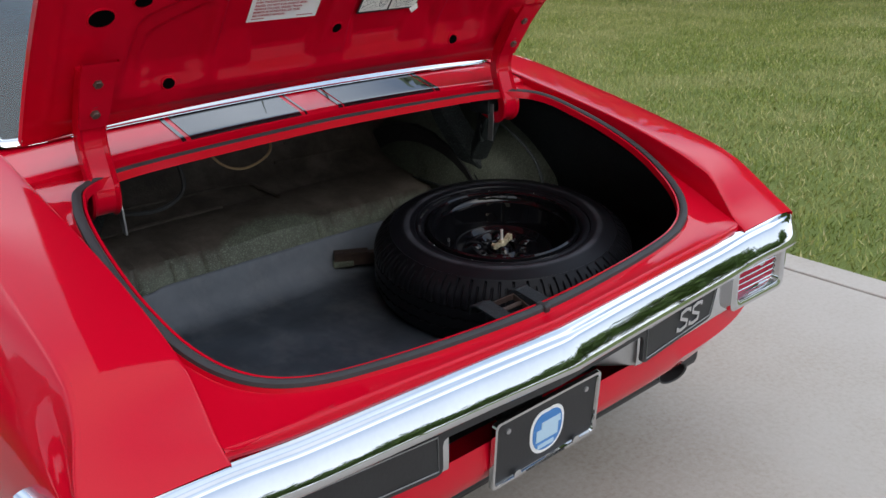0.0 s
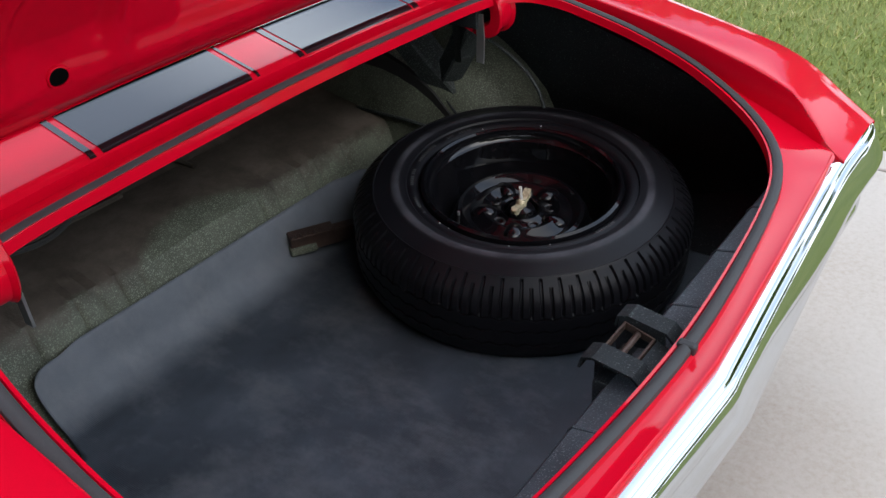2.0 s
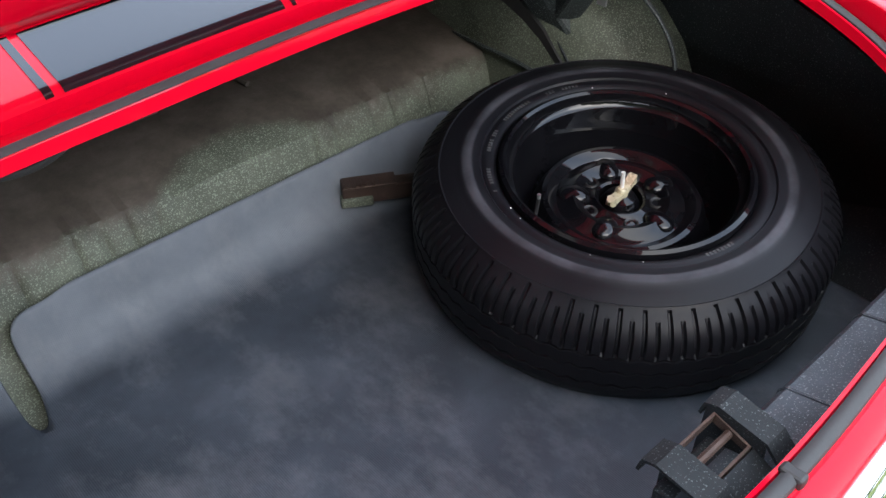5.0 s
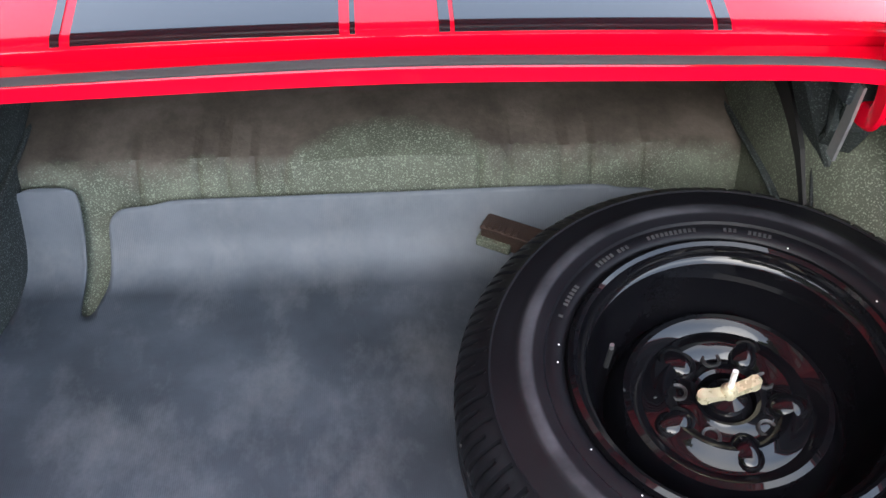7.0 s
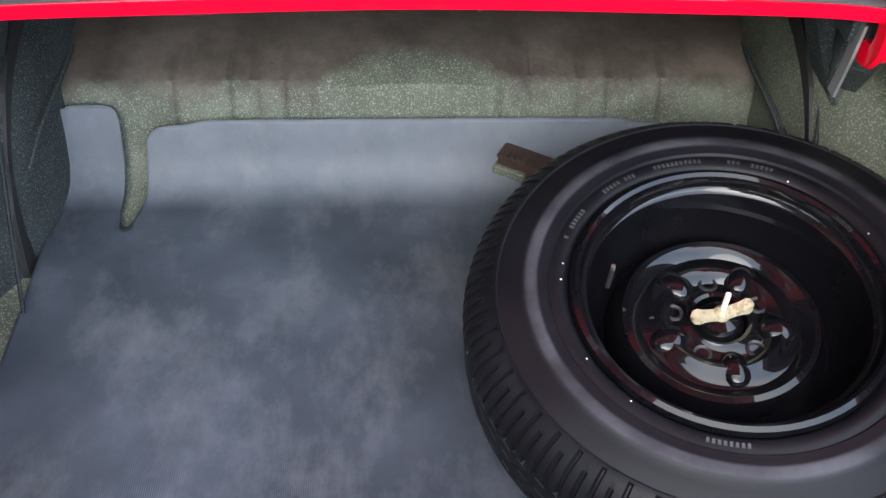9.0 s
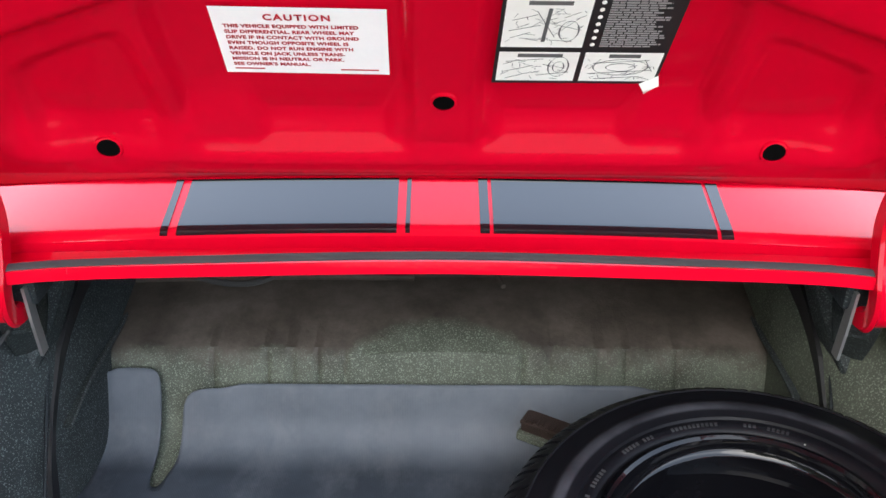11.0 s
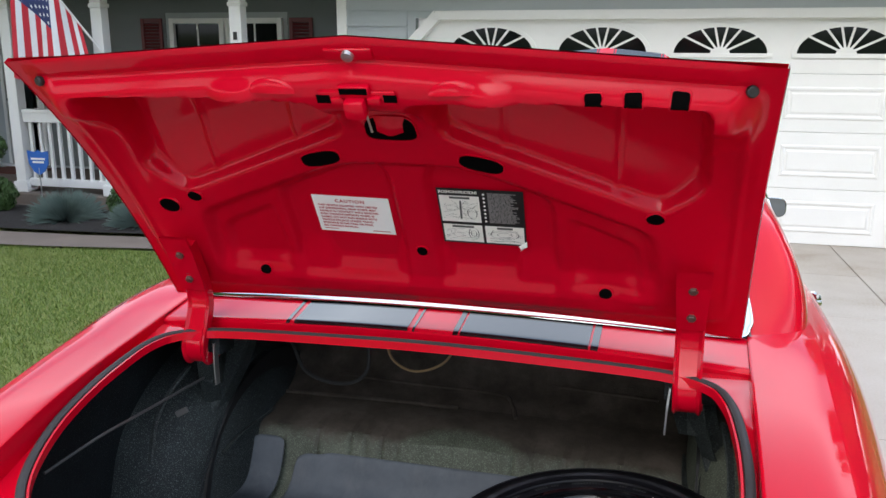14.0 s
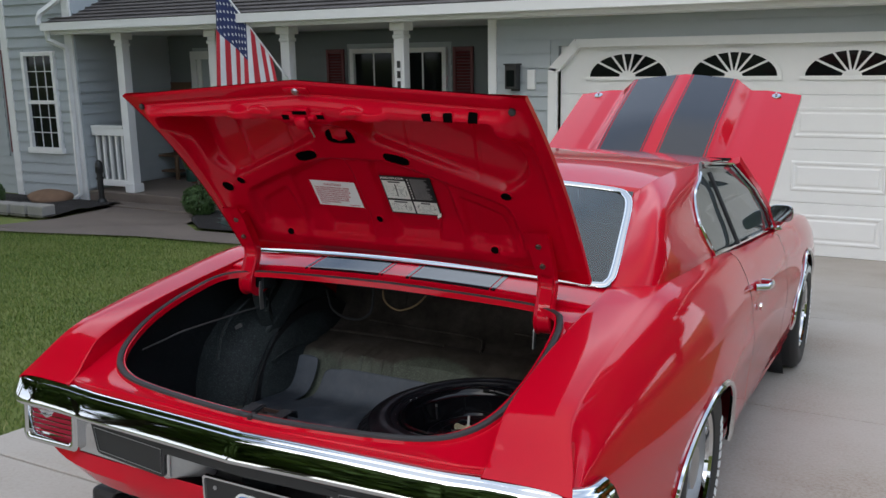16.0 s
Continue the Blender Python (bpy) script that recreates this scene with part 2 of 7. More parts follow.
def lap_wall(wall, x0, x1, y, z0, z1, pitch=0.115, holes=(), mat=SIDING):
    """Lapped boards on a wall that faces -y, cut round openings (x0, x1, z0, z1)."""
    z = z0
    while z < z1 - 0.01:
        top = min(z + pitch, z1)
        spans = [(x0, x1)]
        for hx0, hx1, hz0, hz1 in holes:
            if z + 0.02 < hz1 and top - 0.02 > hz0:
                cut = []
                for a, b in spans:
                    if hx1 <= a or hx0 >= b:
                        cut.append((a, b))
                    else:
                        if hx0 > a:
                            cut.append((a, hx0))
                        if hx1 < b:
                            cut.append((hx1, b))
                spans = cut
        for a, b in spans:
            bm = bmesh.new()
            rows = [[(x, y, z), (x, y - 0.030, z), (x, y - 0.028, z + 0.008), (x, y - 0.004, top), (x, y, top)] for x in (a, b)]
            vs = quads(bm, rows, closed=True)
            bm.faces.new(vs[0])
            bm.faces.new(vs[1])
            part("board", bm, mat, wall)
        z = top


def plain_wall(name, lo, hi, label, mat=SIDING):
    bm = bmesh.new()
    block(bm, lo, hi)
    return part(name, bm, mat, label=label, kind="structure", category="wall")


def trim(name, pieces, label, mat=WHITE_PAINT, bevel=0.006):
    t = thing(name, label, "trim", kind="structure")
    for lo, hi in pieces:
        bm = bmesh.new()
        block(bm, lo, hi, bevel)
        part("board", bm, mat, t)
    return t


HG = -0.66                       # ground under the house
EAVE = 2.12
DX0, DX1, DTOP = -2.36, 2.56, 1.72      # garage door
wall_garage = plain_wall("wall_garage", (-3.42, GY, HG), (-2.52, GY + 0.2, 2.6), "light blue-grey lapped siding on the garage front")
lap_wall(wall_garage, -3.34, -2.62, GY, HG + 0.1, EAVE, 0.172)
wall_over = plain_wall("wall_garage_head", (-2.52, GY, 1.76), (3.6, GY + 0.2, 2.6), "light blue-grey lapped siding above the garage door")
lap_wall(wall_over, -2.62, 3.6, GY, 1.84, EAVE, 0.172)
plain_wall("wall_garage_side", (2.72, GY, HG), (3.6, GY + 0.2, 1.76), "light blue-grey siding beside the garage door")
trim("trim_garage", [((-2.64, GY - 0.05, HG), (-2.52, GY + 0.1, 1.50)), ((2.62, GY - 0.05, HG), (2.74, GY + 0.1, 1.84)),
                     ((-2.28, GY - 0.05, 1.74), (2.74, GY + 0.1, 1.84))], "white painted trim boards round the garage door")
bm = bmesh.new()
quads(bm, [[(-2.64, y, 1.49), (-2.30, y, 1.84), (-2.24, y, 1.74), (-2.52, y, 1.45)] for y in (GY - 0.05, GY + 0.1)], closed=True)
for y in (GY - 0.05, GY + 0.1):
    bm.faces.new([bm.verts.new(p) for p in ((-2.64, y, 1.49), (-2.30, y, 1.84), (-2.24, y, 1.74), (-2.52, y, 1.45))])
part("trim_chamfer", bm, WHITE_PAINT, label="white angled trim board at the door corner", kind="structure", category="trim")


def garage_door():
    door = thing("door_garage", "white sectional garage door with sunburst arched panes", "garage door", kind="structure")
    y = GY + 0.06
    rows = 4
    h = (DTOP + 0.06 - (HG + 0.06)) / rows
    z0 = HG + 0.06
    w = (DX1 - DX0) / 4
    for r in range(rows):
        bm = bmesh.new()
        block(bm, (DX0 - 0.15, y, z0 + r * h + 0.002), (DX1 + 0.06, y + 0.05, z0 + (r + 1) * h - 0.002), 0.005)
        part("section", bm, WHITE_PAINT, door)
        if r == rows - 1:
            continue
        for c in range(4):
            xa, xb = DX0 + c * w + 0.13, DX0 + (c + 1) * w - 0.13
            za, zb = z0 + r * h + 0.13, z0 + (r + 1) * h - 0.13
            bm = bmesh.new()
            loops = []
            for inset, dy in ((0, 0.0), (0.012, -0.012), (0.03, -0.012), (0.045, -0.002), (0.06, -0.002), (0.075, -0.010)):
                loops.append([(xa + inset, y + dy, za + inset), (xb - inset, y + dy, za + inset), (xb - inset, y + dy, zb - inset), (xa + inset, y + dy, zb - inset)])
            vs = quads(bm, loops, closed=True)
            bm.faces.new(vs[-1])
            part("raised_panel", bm, WHITE_PAINT, door)
    zb = 1.385
    for c in range(4):
        cx = -0.44 + (c - 1) * 1.222
        bm = bmesh.new()
        fan = [(cx + 0.47 * math.cos(a), zb + 0.27 * math.sin(a)) for a in [math.pi * k / 24 for k in range(25)]]
        bm.faces.new([bm.verts.new((x, y - 0.004, z)) for x, z in fan])
        pane = part("arched_pane", bm, DARK_GLASS, door)
        bm = bmesh.new()
        outer = [(cx + 0.52 * math.cos(a), zb + 0.315 * math.sin(a)) for a in [math.pi * k / 24 for k in range(25)]]
        rows_ = []
        for pts, dy in ((outer, 0.0), (outer, -0.022), (fan, -0.022), (fan, 0.0)):
            rows_.append([(x, y + dy, z) for x, z in pts])
        quads(bm, rows_)
        block(bm, (cx - 0.52, y - 0.026, zb - 0.04), (cx + 0.52, y, zb + 0.004), 0.004)
        part("surround", bm, WHITE_PAINT, pane)
        bm = bmesh.new()
        for k in range(1, 7):
            a = math.pi * k / 7
            block(bm, (0.02, y - 0.018, -0.011), (0.46 if 1 < k < 6 else 0.45, y - 0.003, 0.011), 0,
                  Matrix.Translation((cx, 0, zb)) @ Matrix.Rotation(-a, 4, "Y") @ Matrix.Diagonal((math.hypot(math.cos(a), 0.57 * math.sin(a)), 1, 1, 1)))
        hub = [(cx + 0.10 * math.cos(a), zb + 0.07 * math.sin(a)) for a in [math.pi * k / 10 for k in range(11)]]
        bm.faces.new([bm.verts.new((x, y - 0.02, z)) for x, z in hub])
        part("glazing_bar", bm, WHITE_PAINT, pane)
    return door


garage_door()
# corner board, eaves and roof
trim("trim_corner", [((-3.46, GY - 0.035, HG), (-3.34, GY + 0.10, EAVE))], "white corner board of the garage")
trim("trim_fascia", [((-10.86, GY - 0.62, EAVE), (3.8, GY - 0.59, EAVE + 0.16))], "white fascia board along the eaves")
bm = bmesh.new()
sweep(bm, [(-10.92, GY - 0.68, EAVE + 0.10), (3.9, GY - 0.68, EAVE + 0.10)], [(-0.06, 0.06), (-0.065, 0.0), (-0.03, -0.06), (0.06, -0.06), (0.06, 0.06), (0.045, 0.06), (0.045, -0.045), (-0.03, -0.045), (-0.05, 0.0), (-0.045, 0.06)])
part("gutter", bm, WHITE_PAINT, label="white metal rain gutter along the eaves", kind="structure", category="gutter")
bm = bmesh.new()
block(bm, (-10.86, GY - 0.6, EAVE - 0.02), (3.8, GY + 2.2, EAVE))
part("ceiling_porch", bm, WHITE_PAINT, label="white boarded porch ceiling and soffit", kind="structure", category="ceiling")


def shingle_roof():
    roof = thing("roof", "dark grey-brown asphalt shingle roof", "roof", kind="structure")
    bm = bmesh.new()
    quads(bm, [[(-10.92, GY - 0.66, EAVE + 0.165), (3.9, GY - 0.66, EAVE + 0.165)], [(-10.92, GY + 5, EAVE + 2.6), (3.9, GY + 5, EAVE + 2.6)]])
    part("roof_deck", bm, ROOF_SHINGLE, roof)
    for row in range(9):
        y = GY - 0.68 + row * 0.135
        z = EAVE + 0.172 + row * 0.135 * 0.43
        bm = bmesh.new()
        x = -10.94 + random.uniform(-0.02, 0)
        while x < 3.9:
            w = random.uniform(0.16, 0.34)
            block(bm, (x, y, z), (x + w - 0.006, y + 0.16, z + random.uniform(0.008, 0.014)))
            x += w
        part("shingle_course", bm, ROOF_SHINGLE, roof, kind="stuff")


shingle_roof()
# porch: deck, back wall, posts, rails
bm = bmesh.new()
block(bm, (-10.55, GY - 0.42, HG), (-3.46, GY + 1.62, -0.40), 0.012)
part("floor_porch", bm, PAVER, label="grey-brown stone porch slab", kind="structure", category="porch floor")
bm = bmesh.new()
block(bm, (-10.2, GY - 0.80, HG - 0.1), (-6.7, GY - 0.43, -0.53), 0.012)
part("step", bm, PAVER, label="low stone step up to the porch", kind="structure", category="step")
PY = GY + 1.62
wall_porch = plain_wall("wall_porch", (-10.7, PY, HG), (-3.3, PY + 0.2, EAVE), "grey lapped siding at the back of the porch, its shade put into the colour")
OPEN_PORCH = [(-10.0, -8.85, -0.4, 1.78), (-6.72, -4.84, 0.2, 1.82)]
# these boards take the darkened siding, with the porch shade painted in
lap_wall(wall_porch, -10.6, -3.46, PY, -0.36, EAVE - 0.03, 0.172, OPEN_PORCH, SHADED_SIDING)
plain_wall("wall_porch_end", (-3.46, GY, HG), (-3.42, PY, EAVE), "grey wall at the garage end of the porch")


def post(x):
    p = thing("porch_post", "white painted square porch post with moulded cap and base", "post", Matrix.Translation((x, GY - 0.25, -0.40)), "porch posts", "structure")
    for name, lo, hi, b in (("shaft", (-0.075, -0.075, 0.0), (0.075, 0.075, 2.42), 0.008), ("base", (-0.105, -0.105, 0.0), (0.105, 0.105, 0.14), 0.012),
                            ("cap", (-0.09, -0.09, 2.30), (0.09, 0.09, 2.35), 0.012), ("capital", (-0.115, -0.115, 2.40), (0.115, 0.115, 2.50), 0.01)):
        bm = bmesh.new()
        block(bm, lo, hi, b)
        part(name, bm, WHITE_PAINT, p)
    return p


first = post(-9.68)
for x in (-7.78, -6.45, -4.60):
    copy_thing(first, Matrix.Translation((x, GY - 0.25, -0.40)))


def railing(x0, x1):
    r = thing("porch_railing", "white painted porch railing with square balusters", "railing", group="porch railings", kind="structure")
    y = GY - 0.25
    for z0, z1, d in ((0.50, 0.62, 0.05), (0.62, 0.66, 0.065), (-0.32, -0.22, 0.04)):
        bm = bmesh.new()
        block(bm, (x0, y - d, z0), (x1, y + d, z1), 0.006)
        part("rail", bm, WHITE_PAINT, r)
    n = max(2, int((x1 - x0) / 0.135))
    for k in range(n):
        x = x0 + (k + 0.5) * (x1 - x0) / n
        bm = bmesh.new()
        block(bm, (x - 0.02, y - 0.02, -0.22), (x + 0.02, y + 0.02, 0.50))
        part("baluster", bm, WHITE_PAINT, r)


railing(-10.5, -9.78)
railing(-7.68, -6.55)
railing(-6.35, -4.70)
railing(-4.50, -3.48)


def window(name, x0, x1, z0, z1, y, label, cols=2, rows=2, sash=False, thin=0.012):
    w = thing(name, label, "window", kind="structure")
    f = 0.07
    for lo, hi in (((x0, y - 0.035, z0), (x0 + f, y + 0.06, z1)), ((x1 - f, y - 0.035, z0), (x1, y + 0.06, z1)),
                   ((x0 + f, y - 0.035, z1 - f), (x1 - f, y + 0.06, z1)), ((x0 - 0.03, y - 0.06, z0 - 0.05), (x1 + 0.03, y + 0.06, z0 + f * 0.6))):
        bm = bmesh.new()
        block(bm, lo, hi, 0.005)
        part("frame", bm, WHITE_PAINT, w)
    gx0, gx1, gz0, gz1 = x0 + f, x1 - f, z0 + f * 0.6, z1 - f
    for c in range(cols):
        for r in range(rows):
            a = gx0 + (gx1 - gx0) * c / cols
            b = gx0 + (gx1 - gx0) * (c + 1) / cols
            s, t = gz0 + (gz1 - gz0) * r / rows, gz0 + (gz1 - gz0) * (r + 1) / rows
            bm = bmesh.new()
            block(bm, (a + 0.008, y + 0.02, s + 0.008), (b - 0.008, y + 0.028, t - 0.008))
            part("pane", bm, DARK_GLASS, w)
    bm = bmesh.new()
    for c in range(1, cols):
        a = gx0 + (gx1 - gx0) * c / cols
        block(bm, (a - thin, y + 0.010, gz0), (a + thin, y + 0.03, gz1))
    for r in range(1, rows):
        s = gz0 + (gz1 - gz0) * r / rows
        d = 0.03 if sash and r == rows // 2 else thin
        block(bm, (gx0, y - 0.008 if d > thin else y + 0.008, s - d), (gx1, y + 0.032, s + d))
    part("muntin", bm, WHITE_PAINT, w)
    return w


window("window_1", -6.64, -5.79, 0.35, 1.80, PY - 0.03, "white double-hung porch window with dark panes", 2, 2, True)
window("window_2", -5.76, -4.91, 0.35, 1.80, PY - 0.03, "white double-hung porch window with dark panes", 2, 2, True)


def shutter(x0, x1, z0, z1, y):
    s = thing("shutter", "dark burgundy louvred window shutter", "shutter", group="window shutters", kind="structure")
    for lo, hi in (((x0, y - 0.03, z0), (x0 + 0.05, y, z1)), ((x1 - 0.05, y - 0.03, z0), (x1, y, z1)), ((x0 + 0.05, y - 0.03, z0), (x1 - 0.05, y, z0 + 0.06)),
                   ((x0 + 0.05, y - 0.03, z1 - 0.06), (x1 - 0.05, y, z1))):
        bm = bmesh.new()
        block(bm, lo, hi, 0.004)
        part("stile", bm, BURGUNDY, s)
    z = z0 + 0.08
    while z < z1 - 0.08:
        bm = bmesh.new()
        block(bm, (x0 + 0.05, -0.004, -0.02), (x1 - 0.05, 0.004, 0.02), 0, Matrix.Translation((0, y - 0.014, z)) @ Matrix.Rotation(radians(35), 4, "X"))
        part("slat", bm, BURGUNDY, s)
        z += 0.045


shutter(-7.10, -6.76, 0.33, 1.80, PY - 0.023)
shutter(-4.80, -4.46, 0.33, 1.80, PY - 0.023)


def front_door():
    d = thing("door_front", "white front door frame with narrow dark sidelight", "door", kind="structure")
    y = PY - 0.02
    for name, lo, hi, m in (("jamb", (-10.0, y - 0.05, -0.4), (-9.88, y + 0.1, 1.80), WHITE_PAINT), ("jamb", (-8.97, y - 0.05, -0.4), (-8.85, y + 0.1, 1.80), WHITE_PAINT),
                            ("head", (-10.0, y - 0.055, 1.68), (-8.85, y + 0.1, 1.82), WHITE_PAINT), ("door_leaf", (-9.54, y + 0.02, -0.38), (-8.97, y + 0.07, 1.68), WHITE_PAINT),
                            ("sidelight_frame", (-9.60, y - 0.03, -0.4), (-9.54, y + 0.1, 1.68), WHITE_PAINT), ("sidelight", (-9.80, y + 0.03, 0.0), (-9.60, y + 0.04, 1.60), DARK_GLASS),
                            ("sidelight_frame", (-9.88, y - 0.01, -0.4), (-9.80, y + 0.1, 1.68), WHITE_PAINT), ("sill", (-10.0, y - 0.12, -0.40), (-8.85, y + 0.1, -0.36), WHITE_PAINT),
                            ("door_glass", (-9.42, y + 0.012, 0.35), (-9.08, y + 0.02, 1.5), DARK_GLASS)):
        bm = bmesh.new()
        block(bm, lo, hi, 0.004)
        part(name, bm, m, d)
    bm = bmesh.new()
    bar(bm, (-9.47, y + 0.02, 0.62), (-9.47, y - 0.04, 0.62), 0.012)
    bmesh.ops.create_uvsphere(bm, u_segments=10, v_segments=8, radius=0.03, matrix=Matrix.Translation((-9.47, y - 0.05, 0.62)))
    part("door_knob", bm, CHROME, d, smooth=True)


front_door()
# wing with a window at the far end of the porch
WY = GY - 0.42
wall_wing = plain_wall("wall_wing", (-12.25, WY, HG - 0.1), (-10.56, WY + 0.2, 4.6), "light blue-grey lapped siding on the house wing")
lap_wall(wall_wing, -12.2, -10.72, WY, HG, 3.6, 0.172, [(-11.80, -11.01, 0.22, 1.86)])
wing_return = plain_wall("wall_wing_return", (-10.56, WY, HG - 0.1), (-10.55, PY, 4.6), "light blue-grey siding on the wing's return")
z = -0.36
while z < EAVE - 0.08:
    bm = bmesh.new()
    vs = quads(bm, [[(-10.55, y, z), (-10.522, y, z), (-10.524, y, z + 0.008), (-10.546, y, z + 0.172), (-10.55, y, z + 0.172)] for y in (WY + 0.01, PY - 0.03)], closed=True)
    bm.faces.new(vs[0])
    bm.faces.new(vs[1])
    bmesh.ops.recalc_face_normals(bm, faces=bm.faces)
    part("board", bm, SIDING, wing_return)
    z += 0.172
wall_far = plain_wall("wall_far", (-17.5, WY + 0.5, HG - 0.1), (-12.25, WY + 0.7, 4.6), "light blue-grey lapped siding on the far part of the house")
lap_wall(wall_far, -15.0, -12.3, WY + 0.5, HG, 3.6, 0.172, [(-13.1, -12.62, 0.1, 1.9)])
plain_wall("wall_wing_return.001", (-12.25, WY, HG - 0.1), (-12.24, WY + 0.5, 4.6), "light blue-grey siding on the wing's return")
trim("trim_wing", [((-12.30, WY - 0.035, HG), (-12.14, WY, 4.5)), ((-10.74, WY - 0.035, HG), (-10.56, WY, 4.5))], "white corner boards of the wing")
window("window_3", -11.80, -11.01, 0.24, 1.85, WY - 0.035, "white double-hung window with dark gridded panes", 3, 6, True, 0.005)
shutter(-13.0, -12.62, 0.1, 1.9, WY + 0.475)
bm = bmesh.new()
sweep(bm, [(-10.86, GY - 0.68, EAVE + 0.05), (-10.84, WY - 0.25, 2.02), (-10.68, WY - 0.08, 1.90), (-10.66, WY - 0.08, 1.80), (-10.66, WY - 0.08, -0.45), (-10.72, WY - 0.22, -0.55), (-10.80, WY - 0.5, -0.58)],
      [(-0.035, -0.03), (0.035, -0.03), (0.035, 0.03), (-0.035, 0.03)], up=(0.3, 1, 0.1))
part("downspout", bm, WHITE_PAINT, label="white metal downspout at the porch corner", kind="structure", category="downspout")
bm = bmesh.new()
sweep(bm, [(-10.66, WY - 0.09, 4.5), (-10.66, WY - 0.09, 2.72), (-10.72, WY - 0.12, 2.62), (-10.98, WY - 0.24, 2.44), (-11.02, WY - 0.26, 2.36), (-11.02, WY - 0.26, 2.26)],
      [(-0.035, -0.03), (0.035, -0.03), (0.035, 0.03), (-0.035, 0.03)], up=(0.3, 1, 0.1))
part("downspout", bm, WHITE_PAINT, label="white metal downspout from the upper roof", kind="structure", category="downspout")
plain_wall("wall_back", (-17.5, GY + 6.0, HG), (3.6, GY + 6.2, 4.6), "plain wall closing the house")


# ---- the car (its own frame: x to its right, y forwards from the rear bumper, z up from the drive) ----
car = thing("muscle_car", "red two-door muscle coupe with black stripes, boot and bonnet open", "car", CARM)


def lerp(a, b, t):
    return a + (b - a) * t


def table(x, pts):
    """Straight-line table look-up."""
    if x <= pts[0][0]:
        return pts[0][1]
    for (a, va), (b, vb) in zip(pts, pts[1:]):
        if x <= b:
            return lerp(va, vb, (x - a) / (b - a))
    return pts[-1][1]


def smooth_table(x, pts):
    """A smooth look-up through the table's values."""
    if x <= pts[0][0]:
        return pts[0][1]
    for i in range(len(pts) - 1):
        (a, va), (b, vb) = pts[i], pts[i + 1]
        if x <= b:
            ma = (vb - pts[i - 1][1]) / (b - pts[i - 1][0]) if i else (vb - va) / (b - a)
            mb = (pts[i + 2][1] - va) / (pts[i + 2][0] - a) if i + 2 < len(pts) else (vb - va) / (b - a)
            h = b - a
            t = (x - a) / h
            return (2 * t ** 3 - 3 * t * t + 1) * va + (t ** 3 - 2 * t * t + t) * h * ma + (3 * t * t - 2 * t ** 3) * vb + (t ** 3 - t * t) * h * mb
    return pts[-1][1]


WHEELS = (1.14, 3.97)
TYRE_R, ARCH_R = 0.335, 0.385


def arch_rise(wy):
    """Height of a wheel opening above the hub: the rear one is low."""
    return 0.285 if wy < 2 else ARCH_R


CREST_Z = [(-0.004, 0.660), (0.05, 0.706), (0.10, 0.757), (0.14, 0.787), (0.2, 0.812), (0.4, 0.862), (0.6, 0.904), (0.9, 0.957), (1.2, 0.972), (1.66, 0.972), (2.2, 0.945), (2.8, 0.93), (3.4, 0.92), (4.2, 0.90), (4.7, 0.86), (4.95, 0.80)]
CREST_X = [(-0.004, 0.900), (0.05, 0.882), (0.10, 0.856), (0.16, 0.842), (0.6, 0.838), (1.2, 0.842), (1.66, 0.852), (2.2, 0.862), (3.0, 0.872), (4.0, 0.862), (4.7, 0.84), (4.95, 0.82)]
EDGE_Z = [(-0.004, 0.658), (0.03, 0.682), (0.06, 0.72), (0.114, 0.776), (0.287, 0.838), (0.474, 0.882), (0.74, 0.932), (0.9, 0.962)]


def crest(y):
    return smooth_table(y, CREST_X), smooth_table(y, CREST_Z)


def side_section(y):
    """From the shoulder down the flank to the sill."""
    cx, cz = crest(y)
    wide = smooth_table(y, [(-0.004, 0.910), (0.12, 0.928), (0.4, 0.955), (0.8, 0.990), (1.2, 1.008), (1.8, 0.990), (2.4, 0.972), (3.2, 0.965), (4.0, 0.970), (4.6, 0.94), (4.95, 0.89)])
    low = smooth_table(y, [(-0.004, 0.60), (0.08, 0.50), (0.16, 0.43), (0.3, 0.37), (0.75, 0.27), (1.6, 0.21), (3.5, 0.21), (4.4, 0.26), (4.95, 0.33)])
    return [(cx, y, cz), (cx + 0.012, y, cz - 0.006), (lerp(cx, wide, 0.38), y, cz - 0.035), (lerp(cx, wide, 0.78), y, lerp(cz, 0.6, 0.42)),
            (wide - 0.006, y, max(low + 0.05, 0.665) if y > 0.1 else lerp(cz, low, 0.45)), (wide, y, max(low + 0.04, 0.61) if y > 0.1 else lerp(cz, low, 0.55)), (wide - 0.004, y, max(low + 0.03, 0.55) if y > 0.1 else lerp(cz, low, 0.65)), (wide - 0.014, y, max(low + 0.02, 0.47) if y > 0.1 else lerp(cz, low, 0.8)), (wide - 0.028, y, lerp(low, max(low + 0.02, 0.47), 0.45)), (wide - 0.07, y, low)]


